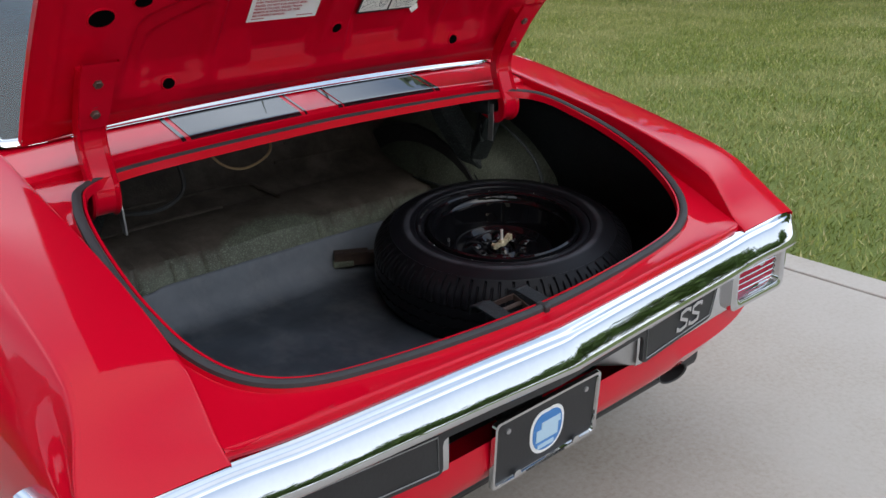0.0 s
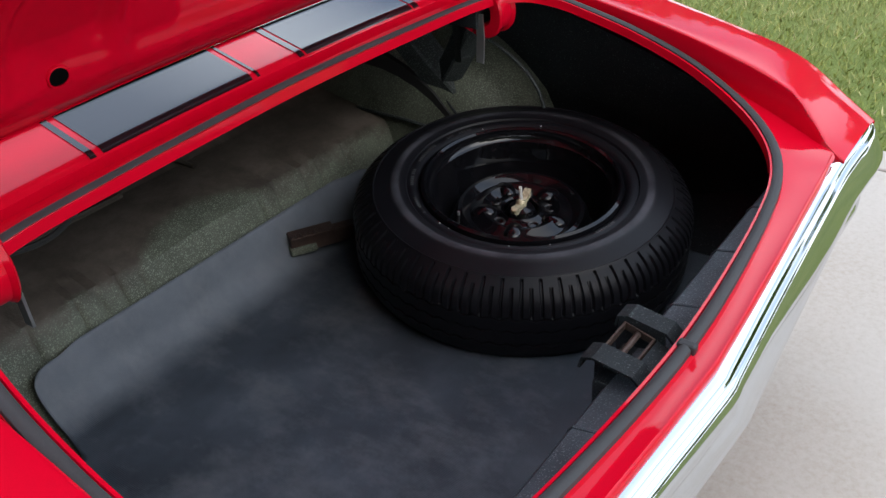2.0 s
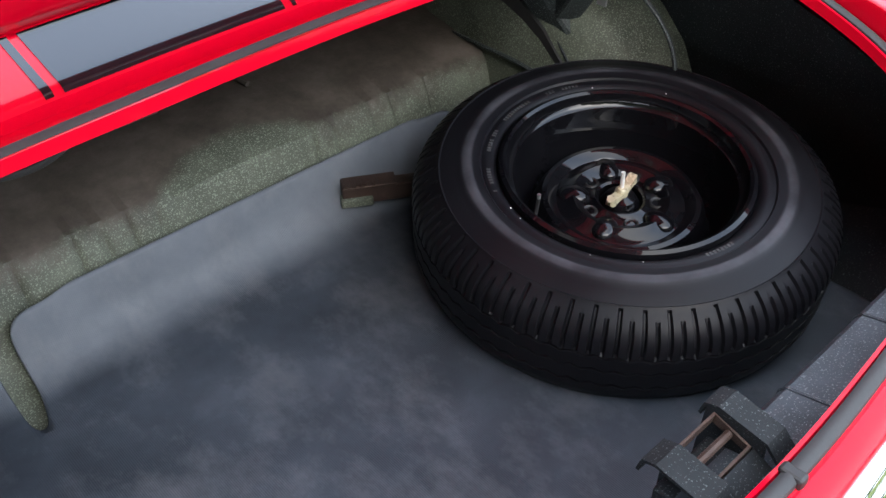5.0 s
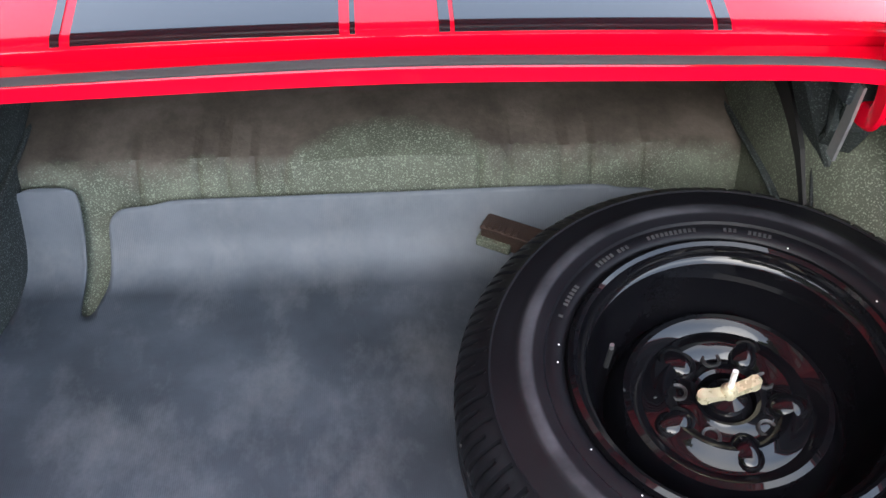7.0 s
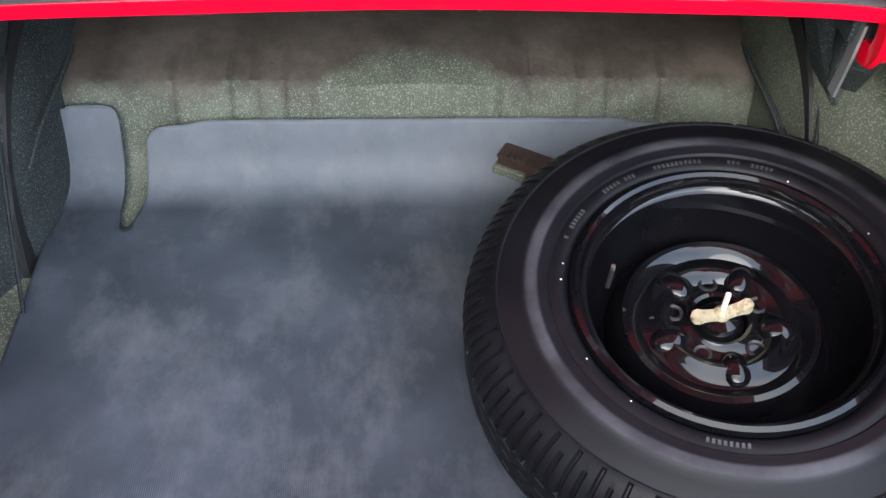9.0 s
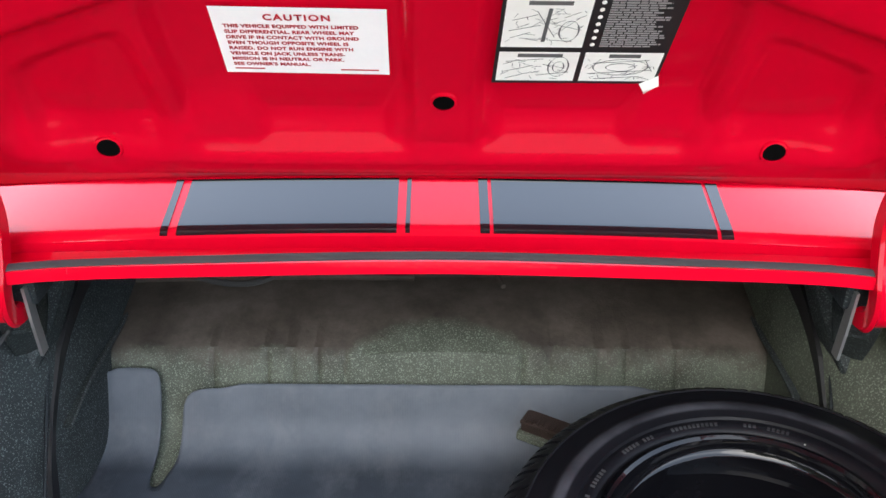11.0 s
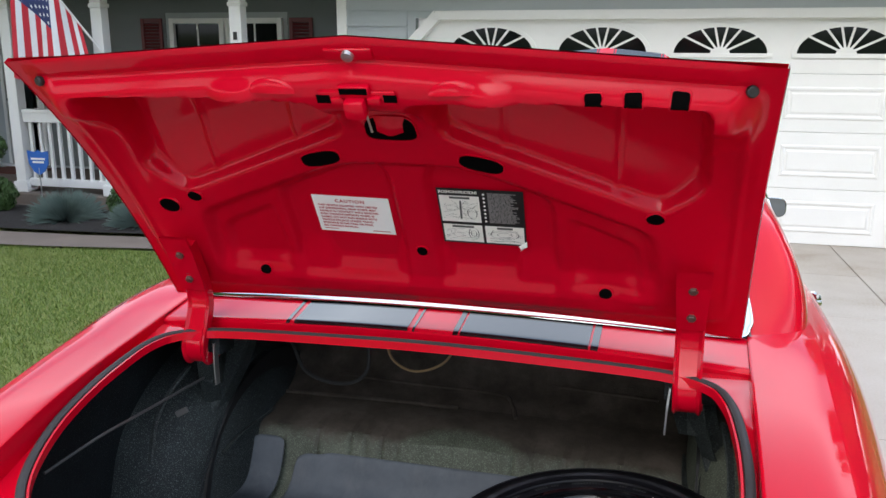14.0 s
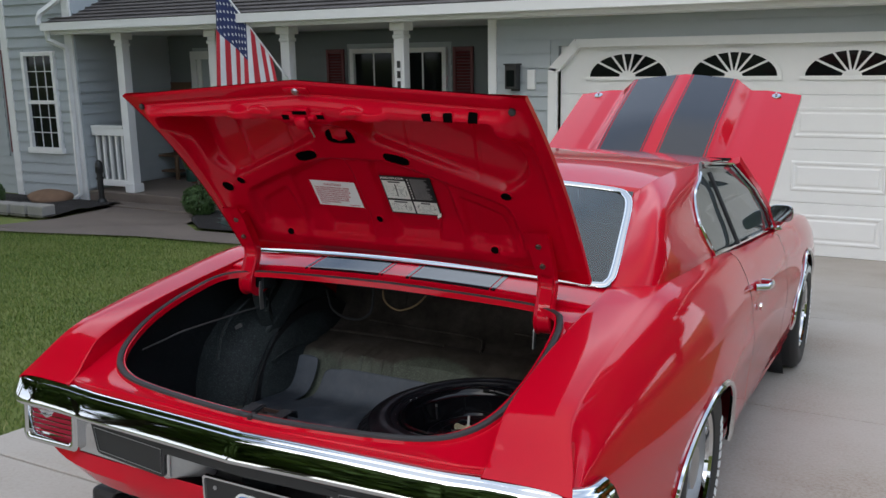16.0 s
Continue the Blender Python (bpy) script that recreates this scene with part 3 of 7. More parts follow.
def flank(y0, y1, steps, s, cut=True):
    """One side panel from y0 to y1, with the wheel's arch cut out."""
    bm = bmesh.new()
    rows = []
    for i in range(steps + 1):
        y = lerp(y0, y1, i / steps)
        rows.append([(s * p.x, p.y, p.z) for p in curve_through(side_section(y), 4)])
    quads(bm, rows)
    if cut:
        for wy in WHEELS:
            for row in [bm.verts[:]]:
                for v in row:
                    d = Vector((v.co.y - wy, (v.co.z - TYRE_R) * ARCH_R / arch_rise(wy)))
                    if 1e-4 < d.length < ARCH_R and d.length > ARCH_R - 0.035:
                        d = d.normalized() * ARCH_R
                        v.co.y, v.co.z = wy + d.x, TYRE_R + d.y * arch_rise(wy) / ARCH_R
            gone = [f for f in bm.faces if all(math.hypot(v.co.y - wy, (v.co.z - TYRE_R) * ARCH_R / arch_rise(wy)) < ARCH_R + 1e-3 for v in f.verts)]
            bmesh.ops.delete(bm, geom=gone, context="FACES")
    return bm


def skin(points, mat, name, parent, label="", smooth=True):
    bm = bmesh.new()
    quads(bm, points)
    return part(name, bm, mat, parent, label, smooth=smooth)


for s in (1, -1):
    q = part("quarter_panel", flank(-0.004, 1.93, 97, s), RED, car, smooth=True)
    part("door", flank(1.94, 3.08, 40, s), RED, car, smooth=True)
    part("front_fender", flank(3.09, 4.95, 93, s), RED, car, smooth=True)
    # the panel's top, from the boot gutter out to the shoulder
    rows = []
    for i in range(67):
        y = lerp(-0.004, 1.28, i / 66)
        cx, cz = crest(y)
        ex, ez = 0.690, smooth_table(y, EDGE_Z)
        mid = [(ex, y, ez), (ex + 0.006, y, ez + 0.004), (lerp(ex, cx, 0.35), y, lerp(ez, cz, 0.42) + 0.006), (lerp(ex, cx, 0.75), y, lerp(ez, cz, 0.82) + 0.006), (cx, y, cz)]
        rows.append([(s * p.x, p.y, p.z) for p in curve_through(mid, 4)])
    skin(rows, RED, "shoulder", q)
    # inner wall of the gutter
    rows = []
    for i in range(41):
        y = lerp(-0.004, 0.742, i / 40)
        ez = smooth_table(y, EDGE_Z)
        rows.append([(s * 0.690, y, ez), (s * 0.688, y, ez - 0.02), (s * 0.690, y, min(ez - 0.02, table(y, [(0.0, 0.66), (0.13, 0.715), (0.29, 0.78), (0.42, 0.83), (0.66, 0.895), (0.74, 0.91)])))])
    skin(rows, RED, "gutter_wall", q)
    # chrome wheel-arch mouldings, and wheel housings
    for wy in WHEELS:
        pts = []
        for k in range(33):
            a = math.pi * (-0.02 + 1.04 * k / 32)
            y, z = wy + (ARCH_R + 0.004) * math.cos(a), TYRE_R + (arch_rise(wy) + 0.004) * math.sin(a)
            sec = curve_through(side_section(y), 4)
            z = max(z, sec[-1].z + 0.01)
            x = min(sec, key=lambda p: abs(p.z - z)).x
            pts.append((s * (x + 0.003), y, z))
        bm = bmesh.new()
        sweep(bm, pts, ring(0.011, 8), up=(1, 0, 0))
        part("arch_moulding", bm, CHROME, car, "bright chrome wheel-arch moulding", smooth=True)
        bm = bmesh.new()
        turned(bm, [(ARCH_R + 0.02, 0.0), (ARCH_R + 0.02, 0.30), (0.02, 0.30)], Matrix.Translation((s * 0.90, wy, TYRE_R)) @ Matrix.Rotation(radians(-90 * s), 4, "Y"), 28)
        part("wheel_housing", bm, BLACK_PAD, car)
    # sill
    bm = bmesh.new()
    block(bm, (s * 0.80, 1.55, 0.19), (s * 0.90, 3.56, 0.24), 0.01)
    part("sill", bm, RED, car)


# wheels
def wheel(x, y, s):
    w = new("wheel")
    w.parent = car
    w.matrix_basis = Matrix.Translation((x, y, TYRE_R)) @ Matrix.Rotation(radians(90 * s), 4, "Y")
    bm = bmesh.new()
    turned(bm, [(0.205, 0.085), (0.22, 0.11), (0.26, 0.122), (0.30, 0.118), (0.325, 0.10), (TYRE_R, 0.075), (TYRE_R, 0.02), (TYRE_R - 0.006, 0.018), (TYRE_R - 0.006, 0.01), (TYRE_R, 0.008),
                (TYRE_R, -0.06), (0.325, -0.10), (0.26, -0.12), (0.205, -0.085)], n=56)
    part("tyre", bm, RUBBER, w, "black road tyre with raised white sidewall marks", smooth=True)
    bm = bmesh.new()
    turned(bm, [(0.208, 0.090), (0.205, 0.098), (0.196, 0.096), (0.192, 0.06), (0.18, 0.02), (0.165, 0.045), (0.12, 0.062), (0.075, 0.066), (0.07, 0.09), (0.0, 0.094)], n=40)
    part("rim", bm, SATIN, w, "silver rally wheel with bright trim ring", smooth=True)
    bm = bmesh.new()
    turned(bm, [(0.212, 0.088), (0.210, 0.104), (0.200, 0.108), (0.188, 0.098), (0.186, 0.085)], n=40)
    part("trim_ring", bm, CHROME, w, smooth=True)
    for k in range(5):
        a = 2 * math.pi * k / 5
        bm = bmesh.new()
        bar(bm, (0.14 * math.cos(a), 0.14 * math.sin(a), 0.052), (0.14 * math.cos(a), 0.14 * math.sin(a), 0.058), 0.026, 12)
        part("rim_slot", bm, BLACK_HOLE, w)
    bm = bmesh.new()
    for k in range(22):
        a = radians(40 + k * 7 + (40 if k > 10 else 0))
        block(bm, (-0.017, -0.0115, 0.0), (0.017, 0.0115, 0.003), 0.0, Matrix.Rotation(a, 4, "Z") @ Matrix.Translation((0.272, 0, 0.1205)))
    part("sidewall_mark", bm, WHITE_PAINT, w, "raised white marks on the sidewall", kind="stuff")
    return w


for wy in WHEELS:
    for s in (1, -1):
        wheel(s * 0.85, wy, s)

# under-body, closing the car below
bm = bmesh.new()
block(bm, (-0.80, 0.15, 0.20), (0.80, 4.8, 0.26), 0.02)
part("underbody", bm, BLACK_PAD, car)

# ---- boot opening: gutter, seal, tail and deck ----
HALF_SEAL = [(0, 0.018, 0.678), (0.2, 0.026, 0.681), (0.4, 0.045, 0.688), (0.52, 0.07, 0.697), (0.6, 0.115, 0.717), (0.65, 0.19, 0.752), (0.674, 0.30, 0.802), (0.675, 0.42, 0.846), (0.663, 0.53, 0.880), (0.645, 0.600, 0.901),
             (0.612, 0.658, 0.911), (0.52, 0.688, 0.919), (0.3, 0.696, 0.926), (0, 0.703, 0.930)]
HALF_OUT = [(0, -0.022, 0.671), (0.22, -0.012, 0.673), (0.46, 0.003, 0.674), (0.60, 0.012, 0.674), (0.688, 0.02, 0.676), (0.690, 0.13, 0.724), (0.690, 0.29, 0.788), (0.690, 0.42, 0.836), (0.690, 0.56, 0.875), (0.688, 0.66, 0.898),
            (0.688, 0.730, 0.913), (0.52, 0.734, 0.918), (0.3, 0.736, 0.924), (0, 0.738, 0.927)]


def mirrored(half):
    return [Vector(p) for p in half] + [Vector((-x, y, z)) for x, y, z in half[-2:0:-1]]


SEAL_LOOP = curve_through(mirrored(HALF_SEAL), 5, closed=True)
OUT_LOOP = curve_through(mirrored(HALF_OUT), 5, closed=True)
MIDDLE = Vector((0, 0.38, 0.80))


def toward(p, d, dz=0.0):
    """p moved d metres towards the middle of the opening."""
    v = Vector((MIDDLE.x - p.x, MIDDLE.y - p.y, 0))
    a = Vector((v.x * 0.75, v.y, 0)).normalized()
    return p + a * d + Vector((0, 0, dz))


bm = bmesh.new()
quads(bm, [OUT_LOOP, [a.lerp(b, 0.5) + Vector((0, 0, -0.008)) for a, b in zip(OUT_LOOP, SEAL_LOOP)], [toward(p, -0.012, -0.010) for p in SEAL_LOOP], [toward(p, -0.010, -0.002) for p in SEAL_LOOP], [toward(p, 0.0095, -0.002) for p in SEAL_LOOP],
           [toward(p, 0.0115, 0.005) for p in SEAL_LOOP], [toward(p, 0.016, 0.005) for p in SEAL_LOOP], [toward(p, 0.0175, -0.012) for p in SEAL_LOOP]], closed=True)
part("boot_gutter", bm, RED, car, "red painted flange round the boot opening", smooth=True)
bm = bmesh.new()
sweep(bm, SEAL_LOOP, [(-0.0092, -0.002), (-0.0086, 0.006), (-0.003, 0.0095), (0.003, 0.009), (0.0084, 0.0055), (0.0092, -0.002)], closed=True)
part("boot_seal", bm, SEAL, car, "dark grey rubber weatherstrip", smooth=True)
# tail: from the flange down behind the bumper
TAIL = [p for p in curve_through(HALF_OUT[:5], 6)]
TAIL = [Vector((-p.x, p.y, p.z)) for p in TAIL[:0:-1]] + TAIL
skin([[p, p + Vector((0, -0.003, -0.002)), p + Vector((0, -0.005, -0.008)), p + Vector((0, -0.003, -0.05)), p + Vector((0, 0.01, -0.12))] for p in TAIL], RED, "tail_panel", car)


def deck_z(x):
    return 0.946 - 0.025 * (x / 0.685) ** 2


def deck_back(x):
    """Where the deck meets the bottom of the rear window."""
    return 0.852 + 0.040 * abs(x / 0.70) ** 3


def deck_y(x, t):
    return lerp(0.734, deck_back(x), t)


def deck_point(x, t, lift=0.0):
    z = deck_z(x) + smooth_table(t, [(0.0, 0.0), (0.04, 0.0058), (0.08, 0.0088), (0.12, 0.0104), (0.5, 0.0218), (1.0, 0.0370)])
    return Vector((x, deck_y(x, t), z + lift))


xs = [lerp(-0.690, 0.690, i / 46) for i in range(47)]
skin([[deck_point(x, 0) + Vector((0, 0.004, -0.03)) for x in xs], [deck_point(x, 0) + Vector((0, 0.001, -0.008)) for x in xs]] + [[deck_point(x, t) for x in xs] for t in (0.0, 0.03, 0.06, 0.09, 0.12, 0.16, 0.2, 0.25, 0.33, 0.4, 0.6, 0.8, 1.0)], RED, "deck_panel", car, "red deck panel below the rear window")
for s, shift in ((1, 0.004), (-1, -0.004)):
    for a, b in ((0.062, 0.347), (0.045, 0.054), (0.355, 0.368)):
        pts = [lerp(s * (a + shift), s * (b + shift * 1.8), i / 8) for i in range(9)]
        skin([[deck_point(x, t, 0.0016) for x in pts] for t in (0.012, 0.03, 0.06, 0.09, 0.12, 0.16, 0.2, 0.25, 0.33, 0.4, 0.6, 0.8, 0.98)], STRIPE, "stripe", car, "black painted stripe")

# ---- rear glass, roof, pillars ----
GB = lambda x: Vector((x, deck_back(x) - 0.004, 0.986 - 0.022 * (x / 0.69) ** 2))
GT = lambda x: Vector((x, 1.36 - 0.03 * (x / 0.6) ** 2, 1.250 - 0.018 * (x / 0.6) ** 2))


def glass_point(u, v, lift=0.0):
    """u -1..1 across, v 0..1 up."""
    a, b = GB(u * 0.700), GT(u * 0.632)
    p = a.lerp(b, v)
    p += Vector((0, -0.02, 0.02)) * math.sin(math.pi * v) * (1 - u * u)
    return p + Vector((0, -0.5, 0.8)) * lift


us = [i / 14 - 1 for i in range(29)]
bm = bmesh.new()
quads(bm, [[glass_point(u, v / 10) for u in us] for v in range(11)])
rw = part("rear_window", bm, GLASS, car, "curved tinted rear window", smooth=True)
edge = [glass_point(u, 0, 0.004) for u in (-0.93, -0.6, -0.3, 0, 0.3, 0.6, 0.93)] + [glass_point(0.985, 0.05, 0.004), glass_point(1.0, 0.16, 0.004), glass_point(1.0, 0.5, 0.004), glass_point(0.995, 0.82, 0.004), glass_point(0.965, 0.94, 0.004), glass_point(0.88, 0.99, 0.004)]
edge += [glass_point(u, 1.0, 0.004) for u in (0.5, 0, -0.5)] + [glass_point(-0.88, 0.99, 0.004), glass_point(-0.965, 0.94, 0.004), glass_point(-0.995, 0.82, 0.004), glass_point(-1.0, 0.5, 0.004), glass_point(-1.0, 0.16, 0.004), glass_point(-0.985, 0.05, 0.004)]
bm = bmesh.new()
sweep(bm, curve_through(edge, 5, closed=True), ring(0.013, 10, 0.0045), up=(0, -0.5, 0.8), closed=True)
part("chrome_trim", bm, CHROME, rw, "bright chrome window surround", smooth=True)

RAIL = [(1.30, 0.652, 1.236), (1.5, 0.668, 1.268), (1.8, 0.680, 1.292), (2.2, 0.692, 1.306), (2.6, 0.690, 1.302), (2.84, 0.680, 1.285)]


def rail(y):
    return Vector((smooth_table(y, [(a, b) for a, b, c in RAIL]), y, smooth_table(y, [(a, c) for a, b, c in RAIL])))


rows = []
for i in range(25):
    y = lerp(1.335, 2.84, i / 24)
    r = rail(y)
    top = smooth_table(y, [(1.33, 1.255), (1.6, 1.308), (2.0, 1.336), (2.4, 1.338), (2.84, 1.312)])
    rows.append([(u * r.x, y + 0.03 * (1 - u * u) * (1 if i == 0 else max(0, 1 - i / 6)), lerp(top, r.z, abs(u) ** 3.2)) for u in us])
rows.insert(0, [glass_point(u * 1.0, 1.0, -0.004) for u in us])
skin(rows, RED, "roof", car, "red painted roof")
for s in (1, -1):
    # sail panel between glass, roof rail, shoulder and side glass
    FOOT = curve_through([glass_point(1.0, 0.0, -0.004), (0.765, 0.925, 0.966), (0.822, 0.985, 0.966), (0.842, 1.15, 0.970), (0.850, 1.40, 0.973), (0.852, 1.69, 0.972)], 8)
    HEAD = [glass_point(1.0, 1.0, -0.004)] + [rail(lerp(1.335, 2.10, k / 39)) for k in range(40)]
    GLASS_SIDE = [glass_point(1.0, k / 24, -0.004) for k in range(25)]
    PANE_SIDE = curve_through([FOOT[-1], (0.846, 1.662, 1.000), (0.818, 1.628, 1.065), (0.793, 1.622, 1.122), (0.764, 1.680, 1.200), (0.737, 1.88, 1.256), HEAD[-1]], 8)

    def along(line, t):
        k = t * (len(line) - 1)
        i = min(int(k), len(line) - 2)
        return line[i].lerp(line[i + 1], k - i)
    rows = []
    for i in range(37):
        t = i / 36
        row = []
        for j in range(29):
            w = j / 28
            p = along(FOOT, t) * (1 - w) + along(HEAD, t) * w + along(GLASS_SIDE, w) * (1 - t) + along(PANE_SIDE, w) * t
            p -= (FOOT[0] * (1 - t) + FOOT[-1] * t) * (1 - w) + (HEAD[0] * (1 - t) + HEAD[-1] * t) * w
            ridge = -math.log(math.exp(-7 * t / 0.24) + math.exp(-7 * (1 - t) / 0.76)) / 7
            p += Vector((0.045, -0.070, 0.018)) * max(0.0, ridge) * math.sin(math.pi * w)
            row.append((s * p.x, p.y, p.z))
        rows.append(row)
    skin(rows, RED, "sail_panel", car, "red roof pillar beside the rear window")
    # side glass with bright frames
    front = [Vector((0.865, 3.06, 0.945)), Vector((0.845, 3.00, 1.03)), Vector((0.790, 2.92, 1.15)), Vector((0.700, 2.80, 1.275))]
    rear = PANE_SIDE[2:]
    bm = bmesh.new()
    rows = []
    for j in range(19):
        a, b = along(rear, j / 18), along(front, j / 18)
        rows.append([(s * (p.x - 0.008), p.y, p.z) for i in range(9) for p in [a.lerp(b, i / 8)]])
    quads(bm, rows)
    sg = part("side_window", bm, GLASS, car, "side glass with a bright frame", smooth=True)
    bm = bmesh.new()
    sweep(bm, [(s * (p.x + 0.004), p.y, p.z) for p in rear + front[::-1] + rear[:1]], ring(0.008, 6), up=(1, 0, 0))
    part("chrome_trim", bm, CHROME, sg, smooth=True)
    mid_lo, mid_hi = Vector((0.862, 2.08, 0.975)), Vector((0.728, 2.02, 1.255))
    bm = bmesh.new()
    bar(bm, (s * (mid_lo.x + 0.008), 2.1, 0.972), (s * (mid_hi.x + 0.012), 2.06, 1.27), 0.009, 8)
    part("glass_seal", bm, RUBBER, sg, "dark seal between the side panes")
    # windscreen pillar and door-top
    bm = bmesh.new()
    sweep(bm, [(s * 0.87, 3.10, 0.935), (s * 0.79, 2.97, 1.12), (s * 0.700, 2.84, 1.285)], [(-0.03, -0.025), (0.03, -0.025), (0.03, 0.025), (-0.03, 0.025)], up=(0, 1, 0.4))
    part("windscreen_pillar", bm, RED, car)
    rows = []
    for i in range(13):
        y = lerp(1.66, 3.10, i / 12)
        cx, cz = crest(y)
        rows.append([(s * cx, y, cz), (s * (cx - 0.02), y, cz + 0.004), (s * (cx - 0.10), y, cz - 0.01)])
    skin(rows, RED, "door_top", car)
    # drip rail along the roof
    bm = bmesh.new()
    sweep(bm, [(s * (rail(y).x + 0.012), y, rail(y).z - 0.008) for y in (2.12, 2.3, 2.5, 2.75, 2.84)], ring(0.005, 6))
    part("drip_rail", bm, CHROME, car, smooth=True)

# windscreen, cowl, engine bay edge
bm = bmesh.new()
quads(bm, [[(lerp(-0.86, 0.86, i / 16) * lerp(1, 0.79, t), lerp(3.42 - 0.28 * abs(i / 8 - 1) ** 2, 2.86, t), lerp(0.945, 1.30, t)) for i in range(17)] for t in (0, 0.25, 0.5, 0.75, 1.0)])
part("windscreen", bm, GLASS, car, smooth=True)
bm = bmesh.new()
block(bm, (-0.84, 3.36, 0.86), (0.84, 3.60, 0.925), 0.02)
part("cowl", bm, RED, car)
bm = bmesh.new()
block(bm, (-0.82, 3.60, 0.30), (0.82, 4.85, 0.78), 0.03)
part("engine_bay", bm, BLACK_PAD, car)
for s in (1, -1):
    rows = []
    for i in range(20):
        y = lerp(3.10, 4.95, i / 19)
        cx, cz = crest(y)
        rows.append([(s * cx, y, cz), (s * (cx - 0.03), y, cz + 0.008), (s * (cx - 0.12), y, cz + 0.004), (s * (cx - 0.14), y, cz - 0.03)])
    skin(rows, RED, "fender_top", car)
bm = bmesh.new()
sweep(bm, [(-0.88, 4.90, 0.50), (-0.6, 5.0, 0.50), (0, 5.02, 0.50), (0.6, 5.0, 0.50), (0.88, 4.90, 0.50)], [(-0.04, -0.07), (0.04, -0.07), (0.05, 0), (0.04, 0.07), (-0.04, 0.07)])
part("front_bumper", bm, CHROME, car, smooth=True)
bm = bmesh.new()
block(bm, (-0.84, 4.86, 0.55), (0.84, 4.93, 0.80), 0.02)
part("grille", bm, BLACK_PAD, car)
# seats, seen darkly through the glass
bm = bmesh.new()
block(bm, (-0.62, 1.45, 0.45), (0.62, 1.62, 0.98), 0.06)
block(bm, (-0.62, 1.55, 0.40), (0.62, 2.0, 0.56), 0.05)
part("rear_seat", bm, INTERIOR, car, "black vinyl rear bench", smooth=True)
for s in (1, -1):
    bm = bmesh.new()
    block(bm, (s * 0.38 - 0.25, 2.30, 0.40), (s * 0.38 + 0.25, 2.46, 1.04), 0.06)
    block(bm, (s * 0.38 - 0.25, 2.40, 0.36), (s * 0.38 + 0.25, 2.92, 0.54), 0.05)
    part("front_seat", bm, INTERIOR, car, "black vinyl bucket seat", smooth=True)
bm = bmesh.new()
block(bm, (-0.75, 3.0, 0.75), (0.75, 3.3, 0.93), 0.04)
part("dashboard", bm, INTERIOR, car, smooth=True)
bm = bmesh.new()
block(bm, (-0.68, 0.96, 0.925), (0.68, 1.47, 0.955), 0.01)
part("parcel_shelf", bm, INTERIOR, car)
bm = bmesh.new()
block(bm, (-0.80, 1.5, 0.26), (0.80, 3.4, 0.36), 0.02)
part("cabin_floor", bm, INTERIOR, car)

# ---- bonnet, standing open ----
HOOD_B, HOOD_D = Vector((0, 3.44, 0.985)), Vector((0, 0.875, 0.485)).normalized()
HOOD_N = Vector((0, -HOOD_D.z, HOOD_D.y))


def hood_point(x, v, lift=0.0):
    bulge = 0.075 * max(0.0, min(1.0, (0.45 - abs(x)) / 0.09)) * min(1, 0.25 + v / 1.1)
    crown = max(0.0, 1 - abs(x) / 0.45)
    bulge += 0.034 * crown * min(1, 0.25 + v / 1.1)
    v += 0.035 * crown * v / 1.46
    edge = -0.03 * max(0, abs(x) - 0.55) / 0.2
    return HOOD_B + Vector((x, 0, 0)) + HOOD_D * v + HOOD_N * (bulge + edge + lift)


HOODL = 1.46
hx = [lerp(-0.77, 0.77, i / 100) for i in range(101)]
bm = bmesh.new()
quads(bm, [[hood_point(x, HOODL * j / 12) for x in hx] for j in range(13)])
hood = part("bonnet", bm, RED, car, "red bonnet with black stripes, standing open", smooth=True)
bm = bmesh.new()
quads(bm, [[hood_point(x, HOODL * j / 12, -0.03) for x in hx] for j in range(13)])
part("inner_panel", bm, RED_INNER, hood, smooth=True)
bm = bmesh.new()
rim = [hood_point(x, 0) for x in hx] + [hood_point(0.77, HOODL * j / 12) for j in range(1, 13)] + [hood_point(x, HOODL) for x in hx[-2::-1]] + [hood_point(-0.77, HOODL * j / 12) for j in range(11, 0, -1)]
quads(bm, [rim, [p - HOOD_N * 0.03 for p in rim]], closed=True)
part("edge_flange", bm, RED, hood)
for s in (1, -1):
    for a, b in ((0.06, 0.335), (0.045, 0.052), (0.343, 0.352)):
        pts = [lerp(s * a, s * b, i / 16) for i in range(17)]
        skin([[hood_point(x, HOODL * j / 12, 0.002) for x in pts] for j in range(13)], STRIPE, "stripe", hood, "black painted stripe")
    bm = bmesh.new()
    turned(bm, [(0.0, 0.010), (0.028, 0.009), (0.032, 0.003), (0.032, 0.0)], Matrix.Translation(hood_point(s * 0.62, HOODL - 0.07, 0.001)) @ HOOD_N.to_track_quat("Z", "Y").to_matrix().to_4x4(), 16)
    turned(bm, [(0.0, 0.028), (0.008, 0.027), (0.008, 0.0)], Matrix.Translation(hood_point(s * 0.62, HOODL - 0.07, 0.001)) @ HOOD_N.to_track_quat("Z", "Y").to_matrix().to_4x4(), 10)
    part("bonnet_pin", bm, CHROME, hood, "chrome bonnet lock pin", smooth=True)


